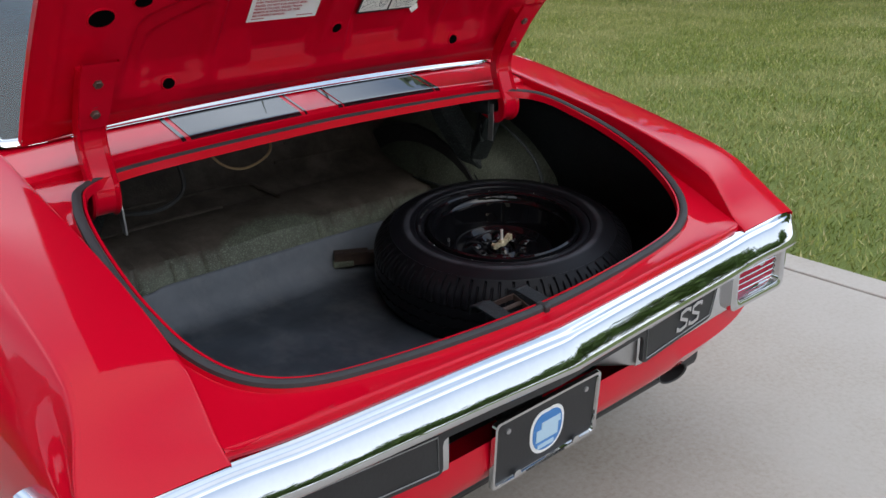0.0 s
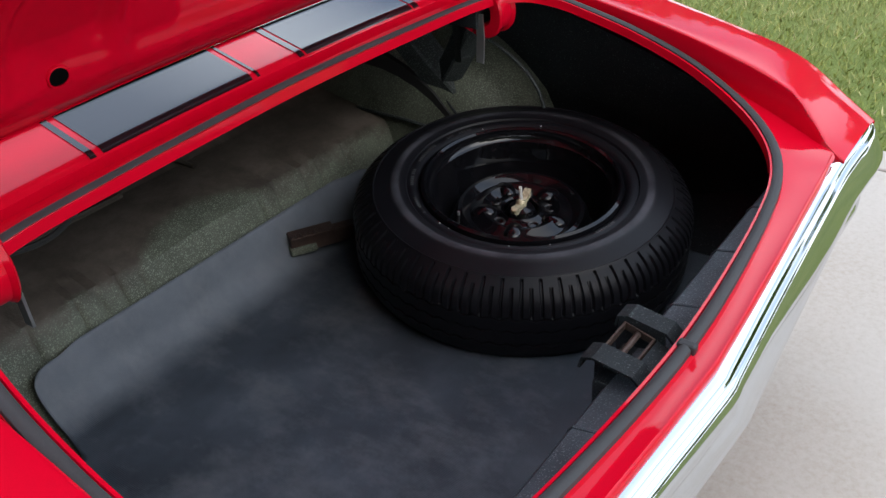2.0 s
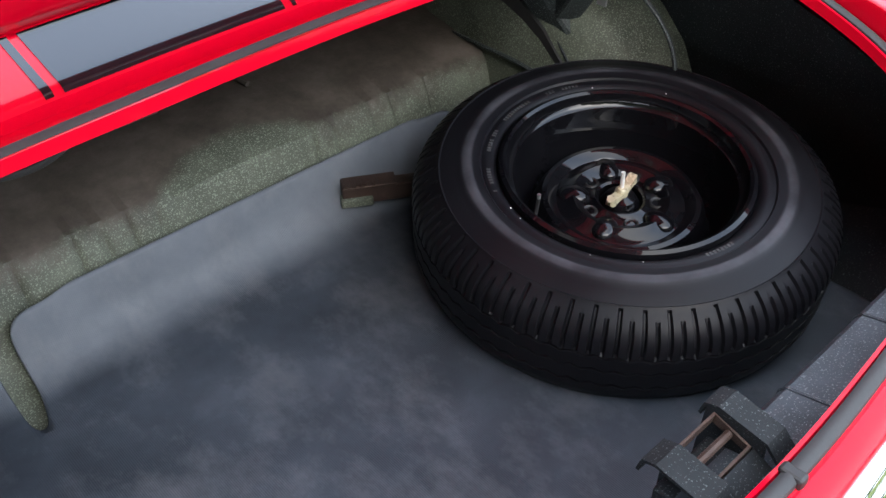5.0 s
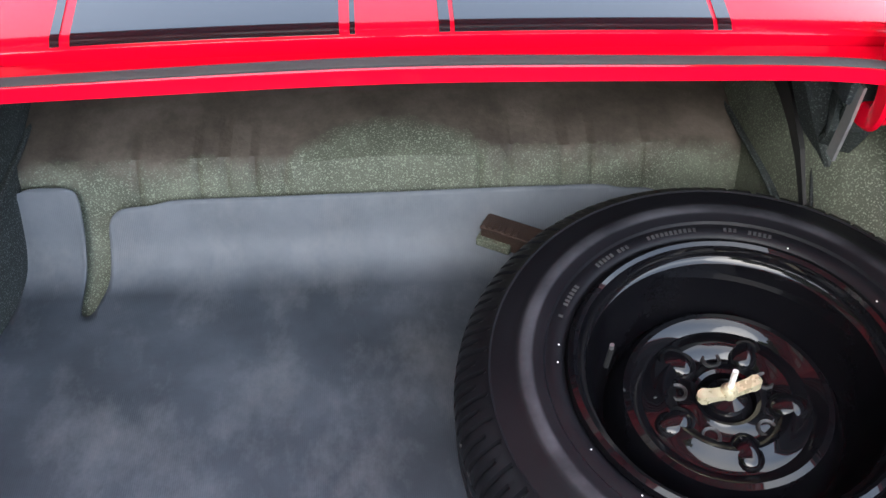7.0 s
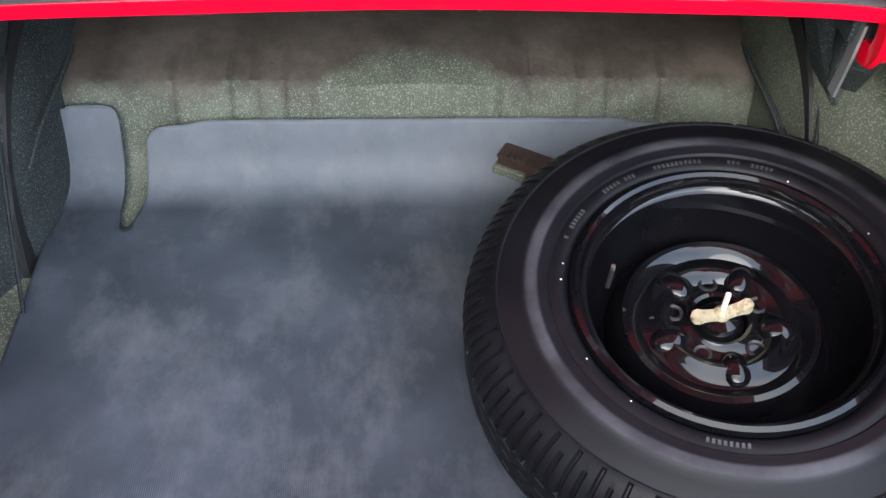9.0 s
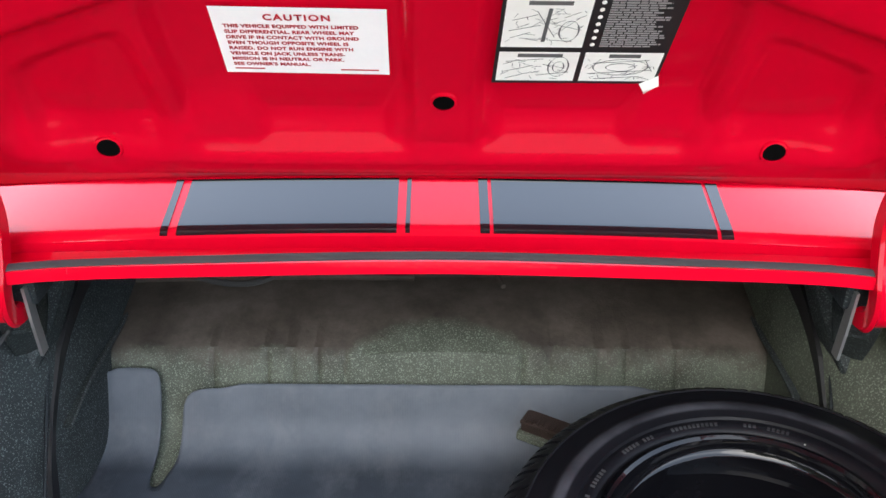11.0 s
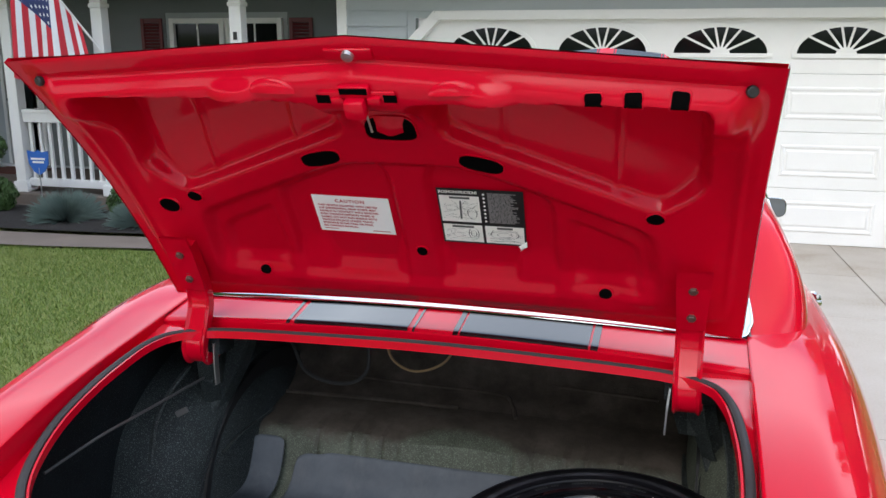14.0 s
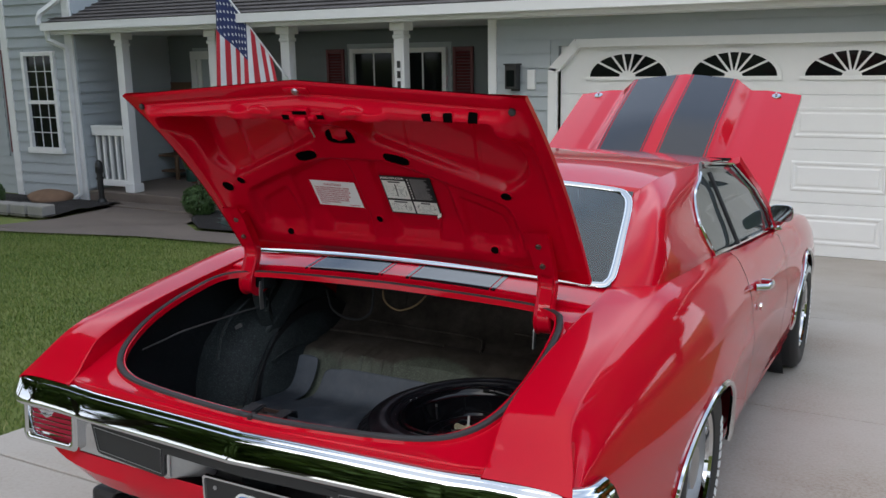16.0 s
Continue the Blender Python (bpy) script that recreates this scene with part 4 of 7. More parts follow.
# ---- mirror, handles ----
for s in (1, -1):
    bm = bmesh.new()
    outline = [(0.060 * math.copysign(abs(math.cos(a)) ** 0.6, math.cos(a)), 0.044 * math.copysign(abs(math.sin(a)) ** 0.6, math.sin(a))) for a in [2 * math.pi * k / 28 for k in range(28)]]
    c = Vector((s * 0.910, 3.05, 1.022))
    rows = [[c + Vector((x * k, dy, z * k)) for x, z in outline] for k, dy in ((0.96, -0.012), (1.0, -0.008), (0.98, 0.01), (0.8, 0.03), (0.4, 0.045), (0.05, 0.05))]
    quads(bm, rows, closed=True)
    mir = part("wing_mirror", bm, CHROME, car, "chrome wing mirror", smooth=True)
    bm = bmesh.new()
    bm.faces.new([bm.verts.new(c + Vector((x * 0.93, -0.0125, z * 0.93))) for x, z in outline])
    part("mirror_glass", bm, material("mirror_glass", (0.22, 0.24, 0.25), 0.03, 1.0), mir)
    bm = bmesh.new()
    sweep(bm, [(s * 0.92, 3.06, 0.985), (s * 0.905, 3.07, 0.965), (s * 0.885, 3.08, 0.945)], ring(0.012, 8), up=(0, 1, 0))
    turned(bm, [(0.03, 0.0), (0.03, 0.01), (0.012, 0.016)], Matrix.Translation((s * 0.885, 3.08, 0.935)), 14)
    part("mirror_stalk", bm, CHROME, mir, smooth=True)
    hx_ = 0.968
    bm = bmesh.new()
    sweep(bm, [(s * (hx_ - 0.01), 2.07, 0.80), (s * (hx_ + 0.035), 2.09, 0.803), (s * (hx_ + 0.042), 2.16, 0.805), (s * (hx_ + 0.035), 2.21, 0.803), (s * (hx_ - 0.01), 2.23, 0.80)], ring(0.011, 8, 0.014), up=(0, 0, 1))
    part("door_handle", bm, CHROME, car, "chrome door handle", smooth=True)
    bm = bmesh.new()
    turned(bm, [(0.016, 0.0), (0.016, 0.008), (0.0, 0.010)], Matrix.Translation((s * 0.975, 2.10, 0.715)) @ Matrix.Rotation(radians(90 * s), 4, "Y"), 14)
    part("door_lock", bm, CHROME, car)


# ---- boot lid, standing open ----
LB, LD, LN = Vector((0, 0.764, 0.977)), Vector((0, -0.60, 0.80)), Vector((0, 0.80, 0.60))
LID_W = 0.672


def lid_place(u, v, n):
    return LB + Vector((u, 0, 0)) + LD * v + LN * n


def crown(u):
    return 0.022 * (1 - (u / LID_W) ** 2)


def lid_end(u):
    return 0.762 + 0.053 * (1 - abs(u / LID_W))


OUTER = [(0.0, 0.030), (0.05, 0.048), (0.15, 0.062), (0.35, 0.070), (0.50, 0.068), (0.62, 0.058), (0.70, 0.026), (0.76, -0.030), (0.80, -0.074), (0.815, -0.092)]
INNER = [(0.0, 0.016), (0.05, 0.010), (0.078, 0.0), (0.48, 0.0), (0.56, -0.010), (0.62, -0.045), (0.665, -0.092), (0.690, -0.112), (0.735, -0.113), (0.755, -0.100), (0.768, -0.089), (0.780, -0.094), (0.805, -0.098), (0.815, -0.096)]


def inside(p, poly):
    """Rounded distance to a convex polygon, positive inside."""
    total = 0.0
    for (ax, ay), (bx, by) in zip(poly, poly[1:] + poly[:1]):
        ex, ey = bx - ax, by - ay
        d = (ex * (p[1] - ay) - ey * (p[0] - ax)) / math.hypot(ex, ey)
        total += math.exp(-95 * max(-1.0, min(1.0, d)))
    return -math.log(total) / 95


def soft(x):
    x = max(0.0, min(1.0, x))
    return x * x * (3 - 2 * x)


LOW_PANEL = [(-0.51, 0.075), (0.51, 0.075), (0.485, 0.305), (0.13, 0.462), (-0.13, 0.462), (-0.485, 0.305)]
SIDE_RECESS = [(0.315, 0.05), (0.475, 0.05), (0.455, 0.255), (0.315, 0.325)]
RECESS = [(0.036, 0.05), (0.290, 0.05), (0.290, 0.365), (0.075, 0.462), (0.036, 0.43)]
TOP_PANEL = [(-0.580, 0.43), (-0.50, 0.360), (-0.095, 0.538), (-0.080, 0.690), (-0.20, 0.702), (-0.570, 0.690)]


def flip(poly):
    return [(-x, y) for x, y in poly[::-1]]


UPPER_PANELS = [TOP_PANEL, flip(TOP_PANEL)]
LATCH_PANEL = [(-0.075, 0.56), (0.075, 0.56), (0.065, 0.655), (-0.065, 0.655)]


def lid_low(u):
    """The lid's hinge edge bows with the deck."""
    return 0.026 * (1 - (u / LID_W) ** 2)


def side_line(v):
    """Height of the lid's side edges, nearly straight."""
    return 0.028 - 0.114 * (v / 0.815) ** 2.2


def outer_height(u, v):
    n = smooth_table(v, OUTER) + crown(u) * math.sin(math.pi * min(1, v / 0.815 + 0.12)) * 0.8
    return lerp(n, side_line(v), soft((abs(u) - 0.52) / 0.152))


def inner_height(u, v):
    n = smooth_table(v * 0.815 / lid_end(u), INNER)
    n += 0.016 * (1 - (u / LID_W) ** 2) * soft((0.09 - v) / 0.09)
    w = abs(u)
    # lower panel: its floor steps down beside the label recesses, and meets the hinge-side ridge in a long slope
    notch = max(soft((0.070 - w) / 0.024), soft((0.050 - abs(w - 0.247)) / 0.024))
    slope = 0.45 * soft((v - 0.103) / 0.036) + 0.55 * soft((v - 0.122) / (0.050 + 0.060 * notch))
    low = soft((inside((u, v), LOW_PANEL) + 0.010) / 0.032) * slope
    deep = soft((inside((w, v), RECESS) + 0.008) / 0.020)
    side = soft((inside((w, v), SIDE_RECESS) + 0.008) / 0.024)
    n = lerp(n, lerp(lerp(0.021, 0.031, side), 0.036, deep), low)
    # half-round bosses on the header's edge
    d = math.hypot((w - 0.222) / 0.055, (v - 0.706) / 0.030)
    if d < 1:
        n -= 0.012 * (1 - d * d) ** 1.5
    for poly in UPPER_PANELS:
        t = soft((inside((u, v), poly) + 0.006) / 0.024)
        rise = v - lerp(0.36, 0.538, (w - 0.50) / -0.405)
        n = lerp(n, lerp(0.026, 0.050, soft(rise / 0.16)) - 0.022 * soft((v - 0.58) / 0.12), t)
    n = lerp(n, 0.005, soft((inside((u, v), LATCH_PANEL) + 0.012) / 0.05))
    # dished pads round the drain holes
    for cx, cv, r, h in ((0.39, 0.118, 0.055, 0.006), (0.470, 0.140, 0.060, -0.008), (0.315, 0.140, 0.050, -0.004)):
        d = math.hypot(w - cx, v - cv) / r
        if d < 1:
            n += h * (1 - d * d) ** 2
    n = lerp(n, side_line(v * 0.815 / lid_end(u)) - 0.012, soft((w - 0.590) / 0.070))
    # creases in the upper panels
    for u0, v0, u1, v1 in ((0.425, 0.66, 0.414, 0.41), (0.215, 0.66, 0.207, 0.49)):
        if v1 - 0.02 < v < v0 + 0.02:
            uc = lerp(u1, u0, (v - v1) / (v0 - v1))
            n -= 0.005 * math.exp(-((w - uc) / 0.006) ** 2) * soft((v - v1 + 0.02) / 0.04)
    # raised line along the side rails
    n -= 0.005 * math.exp(-((w - 0.632) / 0.007) ** 2) * soft((v - 0.05) / 0.1) * soft((0.70 - v) / 0.05)
    return n


lid = part("boot_lid", (lambda bm: (quads(bm, [[lid_place(u, lerp(lid_low(u), lid_end(u), v / 0.815), outer_height(u, v))
                                                for u in [lerp(-LID_W, LID_W, i / 40) for i in range(41)]] for v in [0.815 * j / 34 for j in range(35)]]), bm)[1])(bmesh.new()), RED, car,
           "red boot lid propped open, showing its pressed inner panel", smooth=True)
bm = bmesh.new()
us_ = [lerp(-LID_W, LID_W, i / 320) for i in range(321)]
vs_ = [j / 190 for j in range(191)]
quads(bm, [[lid_place(u, w, inner_height(u, w)) for u in us_ for w in [lerp(lid_low(u), lid_end(u), v)]] for v in vs_])
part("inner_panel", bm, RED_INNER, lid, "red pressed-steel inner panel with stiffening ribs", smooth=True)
# rim that joins the two skins
bm = bmesh.new()
for u in (-LID_W, LID_W):
    quads(bm, [[lid_place(u * 1.002, v * lid_end(u), side_line(v * 0.815) + 0.002), lid_place(u * 1.002, v * lid_end(u), side_line(v * 0.815) - 0.014)] for v in vs_])
quads(bm, [[lid_place(u, lid_low(u) - 0.001, outer_height(u, 0.0)), lid_place(u, lid_low(u) - 0.001, inner_height(u, lid_low(u)) - 0.002)] for u in us_])
part("hem", bm, RED, lid, smooth=True)


def on_lid(u, v, lift=0.0):
    """A pose on the inner panel: x across, y up the lid, z out of it towards the boot."""
    h = inner_height(u, v)
    e = 0.004
    p = lid_place(u, v, h)
    tx = (lid_place(u + e, v, inner_height(u + e, v)) - lid_place(u - e, v, inner_height(u - e, v))).normalized()
    ty = (lid_place(u, v + e, inner_height(u, v + e)) - lid_place(u, v - e, inner_height(u, v - e)))
    z = tx.cross(ty).normalized()
    if z.dot(LN) > 0:
        z = -z
    ty = z.cross(tx).normalized()
    m = Matrix((tx, ty, z)).transposed().to_4x4()
    m.translation = p + z * lift
    return m


def hole(u, v, rx, ry, turn=0.0, square=1.0, name="hole"):
    """A dark stamped opening with a rolled edge, lying on the pressing."""
    co, si = math.cos(radians(turn)), math.sin(radians(turn))
    pts = [(rx * math.copysign(abs(math.cos(a)) ** square, math.cos(a)), ry * math.copysign(abs(math.sin(a)) ** square, math.sin(a))) for a in [2 * math.pi * (k + 0.5) / 32 for k in range(32)]]
    at = lambda x, y, z: on_lid(u + x * co - y * si, v + x * si + y * co) @ Vector((0, 0, z))
    bm = bmesh.new()
    quads(bm, [[at(x + math.copysign(g, x), y + math.copysign(g, y), z) for x, y in pts] for g, z in ((0.003, -0.001), (0.0015, 0.0030), (0.0, 0.0030), (-0.0005, 0.0012))], closed=True)
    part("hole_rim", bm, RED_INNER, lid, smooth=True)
    bm = bmesh.new()
    vs = quads(bm, [[at(x * k, y * k, 0.0014) for x, y in pts] for k in (1.0, 0.8, 0.6, 0.4, 0.2)], closed=True)
    bm.faces.new(vs[-1])
    part(name, bm, BLACK_HOLE, lid, "dark stamped hole")


hole(-0.557, 0.322, 0.024, 0.020)
hole(-0.484, 0.352, 0.017, 0.013)
hole(0.487, 0.352, 0.017, 0.013)
hole(-0.391, 0.118, 0.014, 0.010)
hole(0.389, 0.118, 0.014, 0.010)
hole(0.0, 0.205, 0.012, 0.012)
hole(-0.160, 0.474, 0.043, 0.018, 14, 0.7, "slot")
hole(0.165, 0.474, 0.043, 0.018, -14, 0.7, "slot")
for u in (0.392, 0.453, 0.523):
    hole(u, 0.706, 0.0135, 0.013, -6 if u > 0.5 else 0, 0.3, "square_hole")
hole(0.004, 0.556, 0.050, 0.026, 0, 0.55, "latch_opening")
# tongue reaching into the latch opening
bm = bmesh.new()
quads(bm, [[on_lid(0.004 + x * (0.026 + 0.006 * (k > 5) * (k - 5) / 3 if k else 0.015), 0.550 + 0.0042 * k) @ Vector((0, 0, 0.0035 + 0.006 * (1 - x * x))) for x in [i / 6 - 1 for i in range(13)]] for k in range(9)])
part("latch_tongue", bm, RED_INNER, lid, smooth=True)


def lid_latch():
    m = on_lid(0.005, 0.714) @ Matrix.Scale(0.80, 4)
    bm = bmesh.new()
    block(bm, (-0.085, -0.022, -0.002), (0.085, 0.012, 0.006), 0.004, m)
    block(bm, (-0.034, 0.0, 0.0), (0.034, 0.030, 0.014), 0.005, m)
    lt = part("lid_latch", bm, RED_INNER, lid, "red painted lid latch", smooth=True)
    bm = bmesh.new()
    block(bm, (-0.024, -0.042, 0.002), (0.024, 0.004, 0.036), 0.011, m)
    block(bm, (-0.055, -0.018, 0.002), (-0.026, 0.0, 0.014), 0.004, m)
    block(bm, (0.026, -0.014, 0.002), (0.055, 0.004, 0.018), 0.004, m)
    part("latch_body", bm, RED_INNER, lt, smooth=True)
    bm = bmesh.new()
    block(bm, (-0.030, 0.012, 0.013), (0.030, 0.026, 0.0155), 0.0, m)
    block(bm, (-0.088, -0.016, 0.0055), (-0.058, 0.004, 0.0075), 0.0, m)
    block(bm, (0.06, -0.012, 0.0055), (0.088, 0.006, 0.0075), 0.0, m)
    part("latch_slot", bm, BLACK_HOLE, lt, kind="stuff")
    bm = bmesh.new()
    bar(bm, m @ Vector((0.018, -0.030, 0.016)), m @ Vector((0.020, -0.085, 0.012)), 0.0022, 6)
    part("latch_rod", bm, SATIN, lt)
    # lock cylinder near the lid's edge
    m2 = on_lid(0.0, 0.783)
    bm = bmesh.new()
    block(bm, (-0.042, -0.014, -0.002), (0.042, 0.012, 0.005), 0.004, m2)
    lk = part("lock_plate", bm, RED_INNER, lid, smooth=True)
    bm = bmesh.new()
    turned(bm, [(0.011, 0.004), (0.010, 0.011), (0.0, 0.012)], m2, 14)
    part("lock_cylinder", bm, SATIN, lk, smooth=True)


lid_latch()
for s in (1, -1):
    # half-round swellings on the header
    m = on_lid(0.012 + s * 0.160, 0.728)
    bm = bmesh.new()
    rows = []
    for j in range(5):
        a = math.pi / 2 * j / 4
        rows.append([m @ Vector((0.044 * math.cos(b) * math.cos(a), 0.026 * math.sin(b) * math.cos(a) - 0.012, 0.007 * math.sin(a) - 0.001)) for b in [math.pi * k / 14 for k in range(15)]])
    quads(bm, rows)
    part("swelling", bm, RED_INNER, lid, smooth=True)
    m = on_lid(s * 0.625, 0.715)
    bm = bmesh.new()
    turned(bm, [(0.0095, 0.0), (0.0095, 0.007), (0.007, 0.010), (0.0, 0.010)], m, 16)
    part("rubber_buffer", bm, RUBBER, lid, "black rubber buffer", smooth=True)


# labels on the lid
PAPER = varied("label_paper", [(0.3, (0.88, 0.88, 0.89)), (0.7, (0.93, 0.93, 0.93))], 12.0, 0.5, 0.05)
INK_RED = material("red_ink", (0.45, 0.02, 0.035), 0.6)
INK_BLACK = material("black_ink", (0.012, 0.012, 0.013), 0.5)
PRINT_GREY = material("faded_print", (0.26, 0.25, 0.25), 0.6)
INK_GREY = material("grey_ink", (0.10, 0.10, 0.10), 0.6)
PAPER_CREAM = varied("cream_paper", [(0.3, (0.80, 0.79, 0.75)), (0.7, (0.87, 0.86, 0.82))], 12.0, 0.55, 0.05)


def sheet(name, m, w, h, mat, parent, label="", lift=0.001):
    bm = bmesh.new()
    n = 12
    quads(bm, [[m @ Vector((lerp(-w / 2, w / 2, i / n), lerp(-h / 2, h / 2, j / 4), lift)) for i in range(n + 1)] for j in range(5)])
    return part(name, bm, mat, parent, label)


def lettering(text, m, size, mat, parent, name="lettering", align="CENTER", bold=0.0, spread=1.0):
    c = bpy.data.curves.new(name, "FONT")
    c.body, c.size, c.align_x, c.align_y, c.offset, c.space_character = text, size, align, "CENTER", bold, spread
    tmp = new("tmp", c)
    me = bpy.data.meshes.new_from_object(tmp.evaluated_get(bpy.context.evaluated_depsgraph_get()))
    bpy.data.objects.remove(tmp)
    me.name = name
    me.transform(m)
    me.materials.clear()
    me.materials.append(mat)
    ob = new(name, me)
    ob.parent = parent
    return ob


def lid_plane(u, v, turn=0.0):
    """A flat pose in the recess at (u, v)."""
    m = Matrix((Vector((1, 0, 0)), LD, -LN)).transposed().to_4x4()
    m.translation = lid_place(u, v, 0.0348)
    return m @ Matrix.Rotation(radians(turn), 4, "Z")


def caution_label():
    m = lid_plane(-0.143, 0.288, -1.0)
    w, h = 0.172, 0.106
    lab = sheet("caution_label", m, w, h, PAPER, lid, "white caution label with red print")
    lettering("CAUTION", m @ Matrix.Translation((-0.002, 0.0385, 0.002)), 0.0125, INK_RED, lab, bold=0.0004, spread=1.25)
    lines = ["THIS VEHICLE EQUIPPED WITH LIMITED", "SLIP DIFFERENTIAL. REAR WHEEL MAY", "DRIVE IF IN CONTACT WITH GROUND", "EVEN THOUGH OPPOSITE WHEEL IS", "RAISED. DO NOT RUN ENGINE WITH", "VEHICLE ON JACK UNLESS TRANS-", "MISSION IS IN NEUTRAL OR PARK.", "SEE OWNER'S MANUAL."]
    for k, line in enumerate(lines):
        lettering(line, m @ Matrix.Translation((-0.076, 0.0250 - k * 0.0088, 0.002)), 0.0070, INK_RED, lab, align="LEFT", bold=0.0003, spread=1.08)
    bm = bmesh.new()
    for x0, x1 in ((-0.076, -0.045), (0.035, 0.075)):
        block(bm, (x0, -0.0462, 0.0012), (x1, -0.0444, 0.0016), 0, m)
        part("print_bar", bm, INK_RED, lab)
        bm = bmesh.new()


caution_label()


def jacking_label():
    m = lid_plane(0.141, 0.304, -1.5) @ Matrix.Translation((0, 0, 0.0045)) @ Matrix.Rotation(radians(1.0), 4, "Y") @ Matrix.Diagonal((0.96, 1.12, 1, 1))
    w, h = 0.184, 0.138
    lab = sheet("jacking_label", m, w, h, INK_BLACK, lid, "black and cream jacking instruction label, one corner peeling")
    for x0, x1, y0, y1 in ((-0.088, -0.002, -0.013, 0.052), (-0.088, -0.002, -0.064, -0.020), (0.004, 0.088, -0.064, -0.020)):
        sheet("picture_field", m @ Matrix.Translation(((x0 + x1) / 2, (y0 + y1) / 2, 0)), x1 - x0, y1 - y0, PAPER_CREAM, lab, lift=0.0018)
    lettering("JACKING INSTRUCTIONS", m @ Matrix.Translation((-0.088, 0.0608, 0.002)), 0.0086, PAPER_CREAM, lab, align="LEFT", bold=0.0003, spread=0.82)
    bm = bmesh.new()
    random.seed(5)
    for k in range(8):
        y = 0.058 - k * 0.0095
        bmesh.ops.create_circle(bm, cap_ends=True, segments=10, radius=0.0026, matrix=m @ Matrix.Translation((0.008, y, 0.0018)))
    part("step_number", bm, PAPER_CREAM, lab, "column of round step marks", kind="stuff")
    bm = bmesh.new()
    for k in range(24):
        y, x = 0.0605 - k * 0.0031, 0.016
        stop = 0.016 + random.uniform(0.048, 0.068)
        while x < stop:
            x1 = min(stop, x + random.uniform(0.005, 0.014))
            block(bm, (x, y - 0.00085, 0.0014), (x1, y + 0.00085, 0.0018), 0, m)
            x = x1 + 0.0014
    part("instruction_print", bm, PRINT_GREY, lab, "rows of small grey print", kind="stuff")
    bm = bmesh.new()
    for x0, x1, y0, y1 in ((-0.066, -0.022, 0.0445, 0.0495), (-0.068, -0.020, -0.0275, -0.0225), (0.030, 0.064, -0.0275, -0.0225)):
        block(bm, (x0, y0, 0.0019), (x1, y1, 0.0022), 0, m)
    # line drawings of jack, wheel and stowage
    sweep(bm, [m @ Vector((-0.045, -0.005, 0.0021)), m @ Vector((-0.043, 0.040, 0.0021))], [(-0.002, 0), (0.002, 0), (0, 0.0004)])
    for a, b in (((-0.082, 0.010), (-0.050, 0.018)), ((-0.04, 0.02), (-0.008, 0.012)), ((-0.07, 0.0), (-0.015, -0.004)), ((-0.080, 0.024), (-0.055, 0.032)), ((-0.035, 0.004), (-0.010, 0.030)), ((0.012, -0.052), (0.080, -0.046)), ((0.015, -0.036), (0.075, -0.031)), ((-0.082, -0.05), (-0.05, -0.04)), ((-0.045, -0.055), (-0.01, -0.05)), ((-0.060, 0.015), (-0.030, 0.040)), ((-0.056, 0.036), (-0.034, 0.002)), ((-0.080, 0.000), (-0.060, 0.008)), ((-0.074, 0.014), (-0.062, 0.020)), ((-0.028, 0.028), (-0.012, 0.036)), ((-0.080, -0.034), (-0.040, -0.030)), ((-0.078, -0.060), (-0.050, -0.050)), ((0.020, -0.060), (0.070, -0.056)), ((-0.05, 0.0), (-0.04, 0.0)), ((0.012, -0.045), (0.022, -0.030)), ((0.070, -0.030), (0.082, -0.048))):
        sweep(bm, [m @ Vector((*a, 0.0021)), m @ Vector((*b, 0.0021))], [(-0.0007, 0), (0.0007, 0), (0, 0.0003)])
    for x0, x1, y0, y1, count in ((-0.084, -0.006, -0.009, 0.042, 34), (-0.084, -0.006, -0.061, -0.030, 26), (0.008, 0.084, -0.061, -0.030, 26)):
        for _ in range(count):
            a = Vector((random.uniform(x0, x1), random.uniform(y0, y1)))
            b = a + Vector((random.uniform(-0.013, 0.013), random.uniform(-0.006, 0.006)))
            b = Vector((min(x1, max(x0, b.x)), min(y1, max(y0, b.y))))
            if (b - a).length > 0.002:
                sweep(bm, [m @ Vector((*a, 0.0021)), m @ Vector((*b, 0.0021))], [(-0.0004, 0), (0.0004, 0), (0, 0.0003)])
    for cx, cy, rx, ry in ((-0.022, -0.042, 0.011, 0.015), (-0.022, -0.042, 0.006, 0.008), (0.046, -0.042, 0.030, 0.012), (0.046, -0.042, 0.016, 0.006), (-0.020, 0.010, 0.010, 0.014)):
        sweep(bm, [m @ Vector((cx + rx * math.cos(2 * math.pi * k / 20), cy + ry * math.sin(2 * math.pi * k / 20), 0.0021)) for k in range(20)], [(-0.0008, 0), (0.0008, 0), (0, 0.0003)], closed=True)
    part("line_drawing", bm, INK_GREY, lab, "small line drawings", kind="stuff")
    # peeling corner
    bm = bmesh.new()
    quads(bm, [[m @ Vector((0.074, -0.0695, 0.001)), m @ Vector((0.0925, -0.056, 0.001))], [m @ Vector((0.080, -0.076, 0.007)), m @ Vector((0.094, -0.064, 0.008))], [m @ Vector((0.078, -0.072, 0.012)), m @ Vector((0.088, -0.062, 0.012))]])
    part("peeling_corner", bm, PAPER_CREAM, lab)


jacking_label()
RUST_BOLT = varied("dull_bolt", [(0.3, (0.10, 0.07, 0.06)), (0.7, (0.20, 0.15, 0.13))], 60.0, 0.45, 0.2, metal=0.6)
